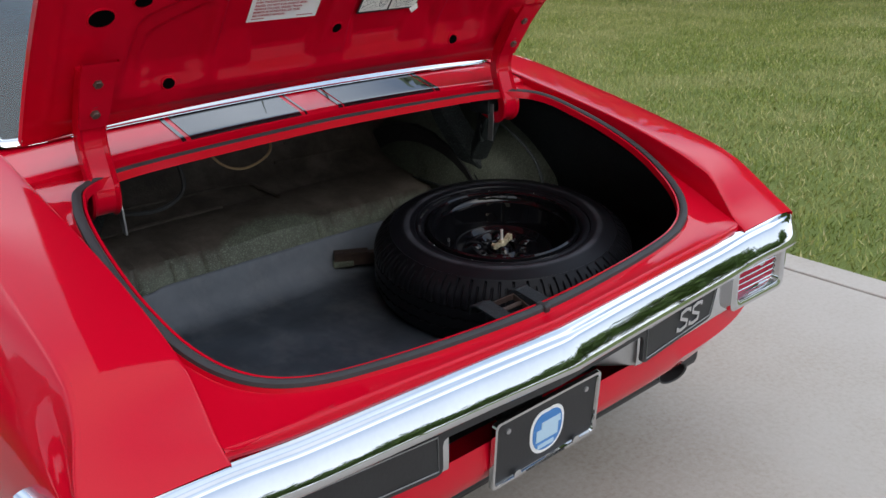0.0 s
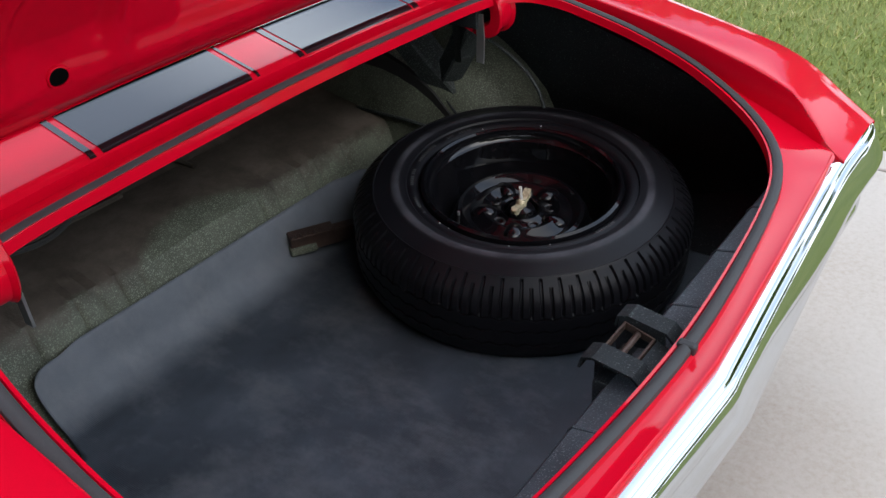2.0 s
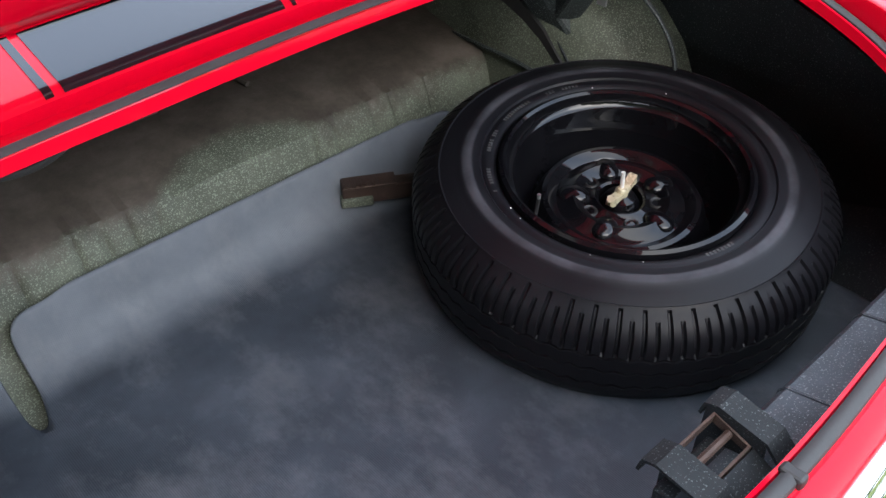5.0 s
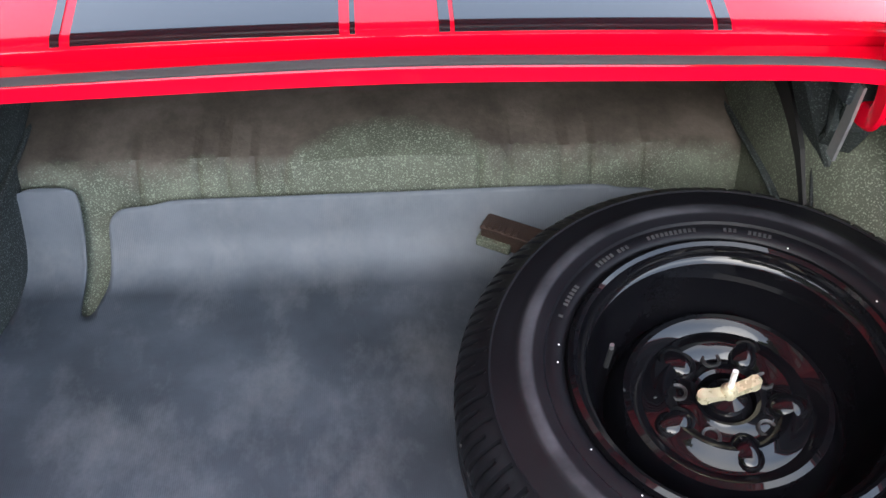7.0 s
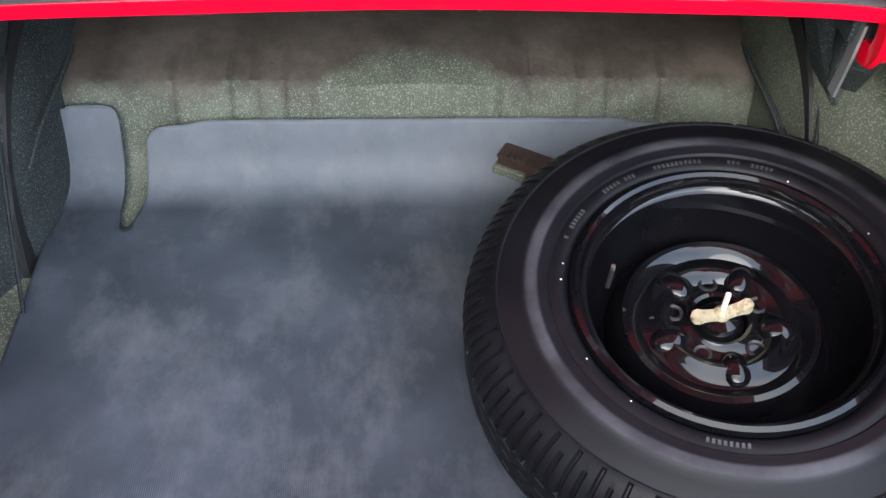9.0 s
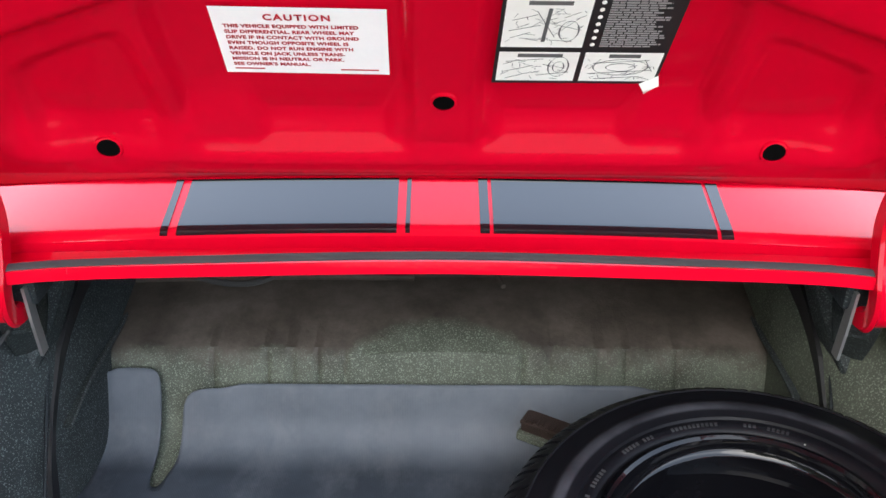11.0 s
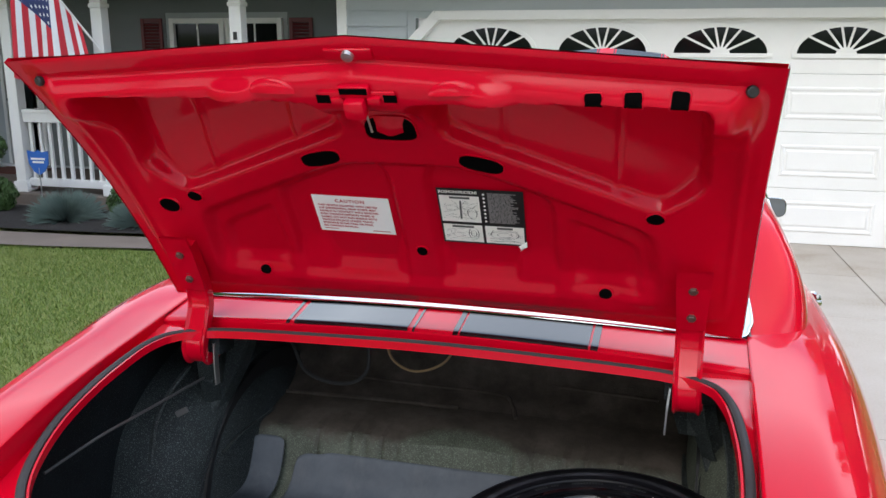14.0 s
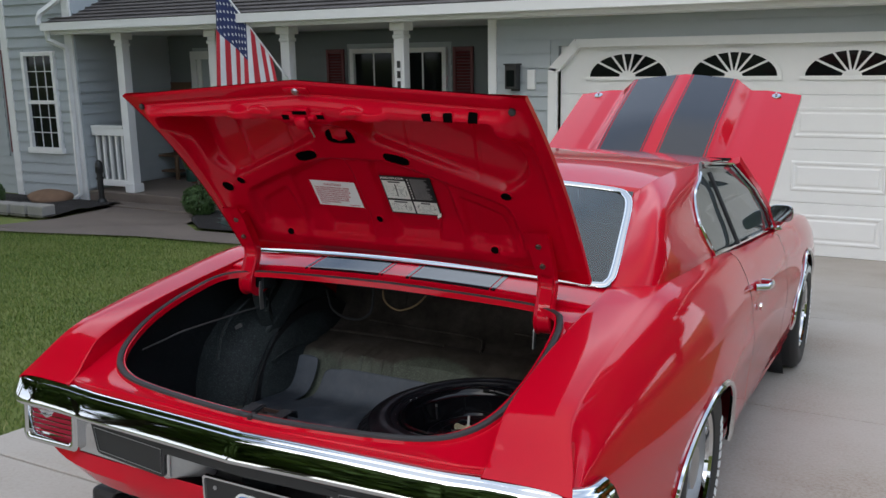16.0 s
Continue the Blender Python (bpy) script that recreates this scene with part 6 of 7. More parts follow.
# walls behind the flanks, above the wells
for s in (1, -1):
    bm = bmesh.new()
    rows = []
    for y in (0.06, 0.2, 0.4, 0.6, 0.8, 1.0, 1.2, 1.40):
        up = 0.16 * max(0.0, 1 - y / 0.45)
        top = table(y, [(0.0, 0.655), (0.1, 0.69), (0.3, 0.775), (0.54, 0.85), (0.7, 0.895), (1.4, 0.92)])
        rows.append([(s * 0.685, y, top), (s * 0.76, y, top - 0.03), (s * 0.80, y, 0.62), (s * 0.80, y, 0.40 + up), (s * 0.74, y, 0.37 + up), (s * 0.60, y, FLOOR_Z - 0.006)])
    quads(bm, rows)
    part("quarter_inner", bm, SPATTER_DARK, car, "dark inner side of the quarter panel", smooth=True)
    # wheel house bulging into the boot
    bm = bmesh.new()
    rows = []
    for i in range(19):
        a = math.pi * i / 18
        row = []
        for j in range(10):
            b = math.pi / 2 * j / 9
            row.append((s * (0.86 - 0.285 * math.sin(b) ** 0.55 if b > 0 else s * 0.86), 1.10 - 0.46 * math.cos(a) * math.cos(b) ** 0.55, 0.38 + 0.44 * math.sin(a) ** 0.8 * math.cos(b) ** 0.55))
        rows.append([(s * abs(p[0]), p[1], p[2]) for p in row])
    quads(bm, rows)
    # left house uses the darker tone, so its shade sits in the colour
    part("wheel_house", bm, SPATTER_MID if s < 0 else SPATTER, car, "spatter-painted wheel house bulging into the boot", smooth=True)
    bm = bmesh.new()
    sweep(bm, curve_through([(s * 0.585, 0.66, 0.42), (s * 0.60, 0.78, 0.56), (s * 0.62, 0.92, 0.68), (s * 0.63, 1.10, 0.74)], 5), ring(0.003, 6), up=(1, 0, 0))
    part("seam", bm, SPATTER_DARK, car, smooth=True)
    # hinge support: folded V brace with a foot on the wheel house
    fold = [(-0.044, -0.004), (-0.040, -0.001), (-0.004, 0.024), (0.004, 0.024), (0.040, -0.001), (0.044, -0.004), (0.042, -0.007), (0.003, 0.019), (-0.003, 0.019), (-0.042, -0.007)]
    bm = bmesh.new()
    sweep(bm, curve_through([(s * 0.655, 0.828, 0.616), (s * 0.640, 0.858, 0.655), (s * 0.615, 0.92, 0.735), (s * 0.600, 0.975, 0.815), (s * 0.598, 1.01, 0.893)], 4), fold, up=(-s, -0.5, 0.3))
    br = part("hinge_brace", bm, SPATTER_MID, car, "folded steel V brace below the hinge")
    bm = bmesh.new()
    sweep(bm, curve_through([(s * 0.632, 0.868, 0.690), (s * 0.612, 0.818, 0.755), (s * 0.590, 0.770, 0.830), (s * 0.580, 0.755, 0.893)], 4), [(k * 0.75, z) for k, z in fold], up=(-s, -0.5, 0.3))
    part("brace_strut", bm, SPATTER_MID, br)
    bm = bmesh.new()
    block(bm, (-0.028, -0.022, -0.003), (0.028, 0.026, 0.003), 0.002, Matrix.Translation((s * 0.650, 0.818, 0.616)) @ Matrix.Rotation(radians(-s * 30), 4, "Y"))
    part("foot_plate", bm, SPATTER_DARK, br)
    bm = bmesh.new()
    block(bm, (-0.055, -0.03, -0.05), (0.055, 0.045, 0.0), 0.006, Matrix.Translation((s * 0.575, 0.735, 0.905)))
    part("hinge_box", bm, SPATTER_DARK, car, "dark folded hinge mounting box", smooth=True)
    # tapered folded plate hanging from the box
    bm = bmesh.new()
    for out in (0.0, 0.004):
        quads(bm, [[(s * x, y + out, z) for x, y, z in row] for row in (((0.522, 0.748, 0.905), (0.560, 0.792, 0.905), (0.604, 0.800, 0.905), (0.640, 0.760, 0.905)), ((0.535, 0.757, 0.83), (0.566, 0.795, 0.83), (0.600, 0.800, 0.83), (0.626, 0.770, 0.83)), ((0.556, 0.772, 0.762), (0.575, 0.797, 0.752), (0.596, 0.800, 0.750), (0.608, 0.782, 0.758)))])
    hb = part("hinge_bracket", bm, SPATTER_MID, car, "folded steel bracket hanging under the hinge")
    for x, y, z in ((0.583, 0.794, 0.80), (0.583, 0.794, 0.86)):
        bm = bmesh.new()
        turned(bm, [(0.008, 0.0), (0.008, 0.004), (0.0, 0.006)], Matrix.Translation((s * x, y, z)) @ Matrix.Rotation(radians(90), 4, "X"), 6)
        part("bolt", bm, SATIN, hb)
    # welded flanges round the wheel house
    for pts in ([(s * 0.600, 1.30, 0.56), (s * 0.585, 1.20, 0.575), (s * 0.580, 1.05, 0.578), (s * 0.582, 0.92, 0.575), (s * 0.588, 0.83, 0.55)], [(s * 0.648, 0.775, 0.795), (s * 0.662, 0.70, 0.745), (s * 0.666, 0.645, 0.685), (s * 0.664, 0.615, 0.60)]):
        bm = bmesh.new()
        sweep(bm, curve_through(pts, 6), [(-0.003, -0.006), (0.003, -0.006), (0.003, 0.009), (0.0, 0.011), (-0.003, 0.009)], up=(-s, -0.4, 0.4))
        part("flange", bm, SPATTER_MID, car, smooth=True)
    bm = bmesh.new()
    sweep(bm, [(s * 0.532, 0.705, 0.885), (s * 0.528, 0.700, 0.84), (s * 0.526, 0.702, 0.785)], [(-0.002, -0.009), (0.002, -0.009), (0.002, 0.009), (-0.002, 0.009)], up=(0, 1, 0))
    part("hinge_link", bm, SATIN, car, "thin bare-metal link plate")
    bm = bmesh.new()
    bar(bm, (s * 0.545, 0.722, 0.852), (s * 0.60, 0.722, 0.852), 0.016, 14)
    part("hinge_pivot", bm, RED_INNER, car, smooth=True)
bm = bmesh.new()
block(bm, (-0.69, 0.76, 0.895), (0.69, 1.42, 0.915), 0.004)
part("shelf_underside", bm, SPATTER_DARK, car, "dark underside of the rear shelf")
# lock striker bracket: two arms, a sloping web with a square window, cheeks below
bm = bmesh.new()
for x0, x1 in ((-0.084, -0.046), (0.026, 0.060)):
    quads(bm, [[(x, 0.038, 0.642), (x, 0.060, 0.664), (x, 0.118, 0.672), (x, 0.132, 0.667), (x, 0.136, 0.650)] for x in (x0, x1)])
for x, k in ((-0.046, 1), (0.026, -1)):
    quads(bm, [[(x, 0.060, 0.664), (x, 0.118, 0.672), (x, 0.132, 0.667)], [(x + k * 0.004, 0.055, 0.60), (x + k * 0.004, 0.118, 0.57), (x + k * 0.004, 0.134, 0.56)]])
quads(bm, [[(-0.046, 0.046, 0.636), (-0.046, 0.072, 0.648)], [(0.026, 0.046, 0.636), (0.026, 0.072, 0.648)]])
block(bm, (-0.074, 0.056, 0.43), (0.050, 0.122, 0.628), 0.004)
bmesh.ops.solidify(bm, geom=bm.faces[:], thickness=0.004)
striker = part("striker_bracket", bm, SPATTER_DARK, car, "dark folded lock striker bracket")
RUST = varied("rusty_steel", [(0.25, (0.035, 0.022, 0.018)), (0.6, (0.075, 0.048, 0.038)), (0.85, (0.15, 0.12, 0.10))], 40.0, 0.55, 0.4, metal=0.4)
bm = bmesh.new()
sweep(bm, [(-0.042, 0.074, 0.650), (-0.042, 0.120, 0.662), (0.022, 0.120, 0.662), (0.022, 0.074, 0.650)], [(-0.002, -0.006), (0.002, -0.006), (0.002, 0.006), (-0.002, 0.006)], up=(0, 0, 1), closed=True)
bar(bm, (-0.042, 0.098, 0.655), (0.022, 0.098, 0.655), 0.005, 8)
part("striker_bar", bm, RUST, striker)
bm = bmesh.new()
block(bm, (-0.008, 0.004, 0.672), (0.008, 0.032, 0.688), 0.004)
part("seal_joint", bm, BLACK_PAD, car)
# wiring
WIRE_GREY = material("grey_cable", (0.07, 0.07, 0.07), 0.6)
WIRE_TAN = material("tan_cable", (0.30, 0.20, 0.10), 0.6)
for pts, r, mt in (([(-0.49, 1.05, 0.80), (-0.44, 1.02, 0.735), (-0.36, 1.0, 0.715), (-0.29, 1.0, 0.722), (-0.25, 1.0, 0.765), (-0.26, 1.03, 0.86)], 0.0055, material("dark_cable", (0.03, 0.03, 0.03), 0.6)),
                   ([(-0.20, 1.0, 0.88), (-0.17, 0.96, 0.812), (-0.105, 0.95, 0.785), (-0.03, 0.95, 0.812), (0.0, 1.0, 0.86)], 0.0035, WIRE_TAN),
                   ([(-0.70, 0.30, 0.70), (-0.68, 0.38, 0.72), (-0.655, 0.44, 0.74), (-0.63, 0.575, 0.755), (-0.615, 0.70, 0.765), (-0.60, 0.80, 0.78), (-0.57, 0.84, 0.86)], 0.0035, WIRE_GREY)):
    c = bmesh.new()
    sweep(c, curve_through(pts, 6), ring(r, 7), up=(0.2, 0.9, 0.3))
    part("cable", c, mt, car, "loose cable hanging in the boot", smooth=True)
bm = bmesh.new()
block(bm, (-0.012, -0.004, -0.03), (0.012, 0.004, 0.03), 0.002, Matrix.Translation((-0.60, 0.66, 0.72)) @ Matrix.Rotation(radians(60), 4, "Y") @ Matrix.Scale(0.6, 4))
part("cable_clip", bm, WIRE_GREY, car)


# mat on the boot floor: its own thing
def boot_mat():
    mt = thing("boot_mat", "scuffed grey ribbed rubber boot mat, curling up the step", "mat", CARM)
    bm = bmesh.new()
    nx, ny = 200, 110
    grid = []
    for i in range(nx + 1):
        x = lerp(-0.595, 0.62, i / nx)
        row = []
        for j in range(ny + 1):
            s_ = lerp(0.0, 0.975, j / ny)
            y, z = 0.14 + s_, FLOOR_Z + 0.003
            wav = 0.004 * noise.noise(Vector((x * 4, y * 4, 0))) + 0.003 * noise.noise(Vector((x * 11, y * 9, 3)))
            if y > 0.885:
                k = y - 0.885
                a = min(k / 0.10, 1.0) * radians(66)
                r = 0.10 / radians(66)
                if k < 0.10:
                    y, z = 0.885 + r * math.sin(a), z + r * (1 - math.cos(a))
                else:
                    y, z = 0.885 + r * math.sin(a) + (k - 0.10) * math.cos(a), z + r * (1 - math.cos(a)) + (k - 0.10) * math.sin(a)
                y -= 0.004
            row.append(bm.verts.new((x, y, z + wav * (1 if s_ < 0.7 else 0.3) + 0.004)))
        grid.append(row)

    def keep(x, s_):
        if s_ < 0.690:
            return True
        # the tab beside the wheel house stands apart and a little higher
        if x < -0.470:
            return -0.582 < x < -0.486 and s_ < 0.932 and (x > -0.570 or s_ < 0.920 or math.hypot(x + 0.570, s_ - 0.920) < 0.012)
        end = 0.904 - 0.012 * abs(x)
        if x < -0.462 + 0.012 * soft((s_ - 0.690) / 0.09):
            return False
        for cx, r, side in ((-0.408, 0.042, -1), (0.405, 0.050, 1)):
            if (x - cx) * side > 0 and s_ > end - r and math.hypot(x - cx, s_ - end + r) > r:
                return False
        if s_ > 0.80 and x > 0.455:
            return False
        return s_ < end
    for i in range(nx):
        for j in range(ny):
            x = lerp(-0.595, 0.62, (i + 0.5) / nx)
            if keep(x, lerp(0, 0.975, (j + 0.5) / ny)):
                bm.faces.new((grid[i][j], grid[i + 1][j], grid[i + 1][j + 1], grid[i][j + 1]))
    bmesh.ops.delete(bm, geom=[v for v in bm.verts if not v.link_faces], context="VERTS")
    # round off the cut edge
    rim = {v: [e.other_vert(v) for e in v.link_edges if e.is_boundary] for v in bm.verts if v.is_boundary}
    for _ in range(14):
        moved = {v: v.co * 0.5 + (o[0].co + o[1].co) * 0.25 for v, o in rim.items() if len(o) == 2}
        for v, co in moved.items():
            v.co = co
    ob = part("mat_sheet", bm, MAT, mt, smooth=True)
    sol = ob.modifiers.new("thickness", "SOLIDIFY")
    sol.thickness, sol.offset = 0.003, -1


boot_mat()


TYRE = varied("tyre_rubber", [(0.25, (0.004, 0.004, 0.0055)), (0.75, (0.009, 0.009, 0.011))], 9.0, 0.30, 0.10, fine=300.0, dist=0.0008, rough2=0.5)
flat = nd(TYRE, "ShaderNodeVectorMath")
flat.operation = "MULTIPLY"
wire(TYRE, where(TYRE), flat.inputs[0])
flat.inputs[1].default_value = (1, 1, 0)
rad = nd(TYRE, "ShaderNodeVectorMath")
rad.operation = "LENGTH"
wire(TYRE, flat.outputs["Vector"], rad.inputs[0])
band = ramp(TYRE, rad.outputs["Value"], [(0.0, (0, 0, 0)), (0.247, (0, 0, 0)), (0.2505, (1, 1, 1)), (0.262, (0.8, 0.8, 0.8)), (0.267, (0, 0, 0))])
worn = blend(TYRE, 1.0, band, ramp(TYRE, speckle(TYRE, 7.0, 5.0), [(0.35, (0, 0, 0)), (0.7, (1, 1, 1))]), "MULTIPLY")
wire(TYRE, blend(TYRE, worn, bsdf(TYRE).inputs["Base Color"].links[0].from_socket, (0.07, 0.07, 0.08)), bsdf(TYRE).inputs["Base Color"])
bsdf(TYRE).inputs["Specular IOR Level"].default_value = 0.15
# ---- spare wheel ----
def spare_wheel():
    sp = thing("spare_wheel", "spare wheel, worn black tyre on glossy black rim, lying flat", "spare wheel", CARM @ Matrix.Translation((0.406, 0.535, FLOOR_Z + 0.026)) @ Matrix.Rotation(radians(-4.2), 4, "Y") @ Matrix.Rotation(radians(4.5), 4, "X") @ Matrix.Diagonal((0.98, 0.98, 0.965, 1)))
    n = 812
    body = [(0.205, 0.180), (0.210, 0.189), (0.217, 0.1945), (0.226, 0.1965), (0.2295, 0.1952), (0.2320, 0.1952), (0.2345, 0.1990), (0.249, 0.2025), (0.2505, 0.2032), (0.265, 0.2022), (0.2665, 0.2010), (0.278, 0.1985), (0.291, 0.1945), (0.299, 0.1915), (0.3015, 0.1930), (0.3045, 0.1900)]
    tread = [(0.309, 0.1865), (0.318, 0.1805), (0.326, 0.174), (0.337, 0.162), (0.343, 0.150), (0.3455, 0.136)]
    bm = bmesh.new()
    rows = []
    for r, z in body:
        rows.append([(r * math.cos(2 * math.pi * k / n), r * math.sin(2 * math.pi * k / n), z) for k in range(n)])
    for q, (r, z) in enumerate(tread):
        rows.append([((r - cut) * math.cos(2 * math.pi * k / n), (r - cut) * math.sin(2 * math.pi * k / n), z - 0.7 * cut) for k in range(n) for cut in [0.0045 if k % 7 < 2 and (q > 1 or k % 14 < 7) else 0.0]])
    for z in (0.128, 0.098, 0.066):
        for dz, dr in ((0.0025, 0.0), (0.0015, -0.006), (-0.002, -0.006), (-0.003, 0.0)):
            rows.append([((0.346 + dr) * math.cos(2 * math.pi * k / n), (0.346 + dr) * math.sin(2 * math.pi * k / n), z + dz + 0.003 * (abs((k % 12) - 6) / 3 - 1)) for k in range(n)])
    for r, z in ((0.3455, 0.05), (0.337, 0.028), (0.32, 0.010), (0.28, 0.0), (0.23, 0.004), (0.205, 0.02)):
        rows.append([(r * math.cos(2 * math.pi * k / n), r * math.sin(2 * math.pi * k / n), z) for k in range(n)])
    quads(bm, rows, closed=True)
    ty = part("tyre", bm, TYRE, sp, "worn black tyre with a ribbed shoulder", smooth=True)
    # moulded marks on the sidewall
    rnd = random.Random(3)
    for a0, count in ((62, 10), (88, 12), (114, 9), (140, 9), (250, 8)):
        bm = bmesh.new()
        for k in range(count):
            if rnd.random() < 0.15:
                continue
            a = radians(a0 + k * 1.7)
            block(bm, (-0.0032, -0.0019, 0), (0.0032, 0.0019, 0.0012), 0, Matrix.Rotation(a, 4, "Z") @ Matrix.Translation((0.222, 0, 0.1952)))
        part("moulded_mark", bm, SEAL, ty, kind="stuff")
    rim = bmesh.new()
    turned(rim, [(0.207, 0.186), (0.2045, 0.196), (0.198, 0.1985), (0.193, 0.195), (0.190, 0.182), (0.186, 0.174), (0.181, 0.171), (0.178, 0.150), (0.170, 0.125), (0.160, 0.085), (0.152, 0.078), (0.145, 0.092), (0.138, 0.114),
                 (0.130, 0.125), (0.122, 0.127), (0.114, 0.123), (0.106, 0.116), (0.099, 0.117), (0.090, 0.123), (0.080, 0.128), (0.072, 0.125), (0.062, 0.116), (0.050, 0.117), (0.042, 0.123), (0.037, 0.121), (0.035, 0.096), (0.0, 0.091)], n=72)
    rm = part("rim", rim, BLACK_GLOSS, sp, "glossy black steel rim", smooth=True)
    for k in range(5):
        a = radians(20 + 72 * k)
        bm = bmesh.new()
        turned(bm, [(0.0135, 0.117), (0.0115, 0.1205), (0.0085, 0.119), (0.008, 0.114), (0.0, 0.114)], Matrix.Translation((0.0603 * math.cos(a), 0.0603 * math.sin(a), 0.0)), 16)
        part("lug_hole", bm, BLACK_PAD, rm, smooth=True)
        # smooth pressed lobes between the holes
        b = a + radians(36)
        bm = bmesh.new()
        rows = []
        for q in range(7):
            g = q / 6 * math.pi / 2
            rows.append([((0.077 + 0.027 * math.cos(g) * math.cos(h)) * math.cos(b) - 0.021 * math.cos(g) * math.sin(h) * math.sin(b), (0.077 + 0.027 * math.cos(g) * math.cos(h)) * math.sin(b) + 0.021 * math.cos(g) * math.sin(h) * math.cos(b), 0.117 + 0.0135 * math.sin(g)) for h in [2 * math.pi * w / 20 for w in range(20)]])
        quads(bm, rows, closed=True)
        part("pressing", bm, BLACK_GLOSS, rm, smooth=True)
    bm = bmesh.new()
    bar(bm, (-0.142, 0.062, 0.125), (-0.139, 0.060, 0.168), 0.0035, 8)
    part("valve", bm, RUBBER, sp, "rubber valve stem with a bare tip")
    bm = bmesh.new()
    turned(bm, [(0.0032, 0.0), (0.0032, 0.008), (0, 0.008)], Matrix.Translation((-0.139, 0.060, 0.168)), 8)
    part("valve_tip", bm, SATIN, sp)
    # balance-paint flecks
    bm = bmesh.new()
    for a, r in ((165, 0.216), (172, 0.2165), (205, 0.218), (225, 0.217), (55, 0.212), (20, 0.214)):
        bmesh.ops.create_icosphere(bm, subdivisions=1, radius=0.0013, matrix=Matrix.Translation((r * math.cos(radians(a)), r * math.sin(radians(a)), 0.1945)))
    part("paint_fleck", bm, WHITE_PAINT, sp, kind="stuff")
    zinc = varied("yellow_zinc", [(0.3, (0.42, 0.36, 0.22)), (0.7, (0.60, 0.54, 0.38))], 60.0, 0.28, 0.2, metal=0.35)
    nut = part("wing_nut", (lambda b: (turned(b, [(0.0, 0.112), (0.040, 0.112), (0.042, 0.120), (0.036, 0.130), (0.030, 0.140), (0.012, 0.146), (0.0, 0.148)], None, 20), b)[1])(bmesh.new()), BLACK_GLOSS, sp, smooth=True, m=Matrix.Translation((0, 0, 0.008)) @ Matrix.Scale(0.84, 4))
    bm = bmesh.new()
    for s in (1, -1):
        rows = []
        for t, w, z0, z1 in ((0.008, 0.015, 0.146, 0.154), (0.020, 0.014, 0.148, 0.157), (0.032, 0.014, 0.149, 0.161), (0.041, 0.015, 0.148, 0.166), (0.048, 0.012, 0.149, 0.165), (0.052, 0.005, 0.153, 0.161)):
            c = Matrix.Rotation(radians(10), 4, "Z")
            rows.append([c @ Vector((s * t, -w * 0.7, z0)), c @ Vector((s * t, w * 0.7, z0)), c @ Vector((s * t, w * 0.6, z1)), c @ Vector((s * t, -w * 0.6, z1))])
        quads(bm, rows, closed=True)
    turned(bm, [(0.014, 0.142), (0.013, 0.156), (0.008, 0.162), (0.0, 0.162)], None, 14)
    part("wing", bm, zinc, nut, "yellowish zinc wing nut", smooth=True)
    bm = bmesh.new()
    bar(bm, (0, 0, 0.15), (0.004, 0.006, 0.196), 0.0045, 8)
    part("stud", bm, material("pale_steel", (0.80, 0.79, 0.75), 0.30, 0.3), nut)


spare_wheel()


def jack_bar():
    j = thing("jack_bar", "rusty notched jack post lying partly under the spare tyre", "jack", CARM @ Matrix.Translation((0.148, 0.952, FLOOR_Z + 0.034)) @ Matrix.Rotation(radians(-30), 4, "Z"))
    bm = bmesh.new()
    block(bm, (0.0, -0.015, 0.0), (0.22, 0.015, 0.034), 0.003)
    part("post", bm, RUST, j)
    bm = bmesh.new()
    block(bm, (0.0, -0.020, 0.034), (0.10, 0.018, 0.040), 0.002)
    part("channel", bm, RUST, j)
    for k in range(6):
        bm = bmesh.new()
        block(bm, (0.004 + k * 0.0105, -0.0185, 0.0395), (0.0095 + k * 0.0105, -0.004, 0.043), 0.0)
        part("notch_tooth", bm, RUST, j)
    bm = bmesh.new()
    block(bm, (-0.004, -0.024, 0.0), (0.055, 0.018, 0.016), 0.003)
    part("pad", bm, SPATTER, j)


jack_bar()


# ---- porch and garden ----
LEAF = varied("leaf_green", [(0.2, (0.025, 0.060, 0.012)), (0.8, (0.07, 0.13, 0.03))], 8.0, 0.6, 0.0)
FESCUE = varied("blue_grass", [(0.2, (0.10, 0.15, 0.13)), (0.8, (0.20, 0.26, 0.23))], 6.0, 0.7, 0.0)
BARK = varied("bark", [(0.2, (0.06, 0.045, 0.03)), (0.8, (0.13, 0.10, 0.07))], 20.0, 0.9, 0.6)
DARK_METAL = varied("black_metal", [(0.3, (0.012, 0.012, 0.012)), (0.7, (0.025, 0.025, 0.025))], 14.0, 0.45, 0.1)
WOOD = varied("stained_wood", [(0.2, (0.10, 0.055, 0.03)), (0.8, (0.19, 0.11, 0.06))], 9.0, 0.6, 0.2)
ROCK = varied("brown_rock", [(0.2, (0.14, 0.08, 0.05)), (0.8, (0.26, 0.16, 0.10))], 7.0, 0.9, 0.6)
BLOCK = varied("wall_block", [(0.2, (0.24, 0.23, 0.21)), (0.8, (0.36, 0.34, 0.31))], 5.0, 0.9, 0.5)


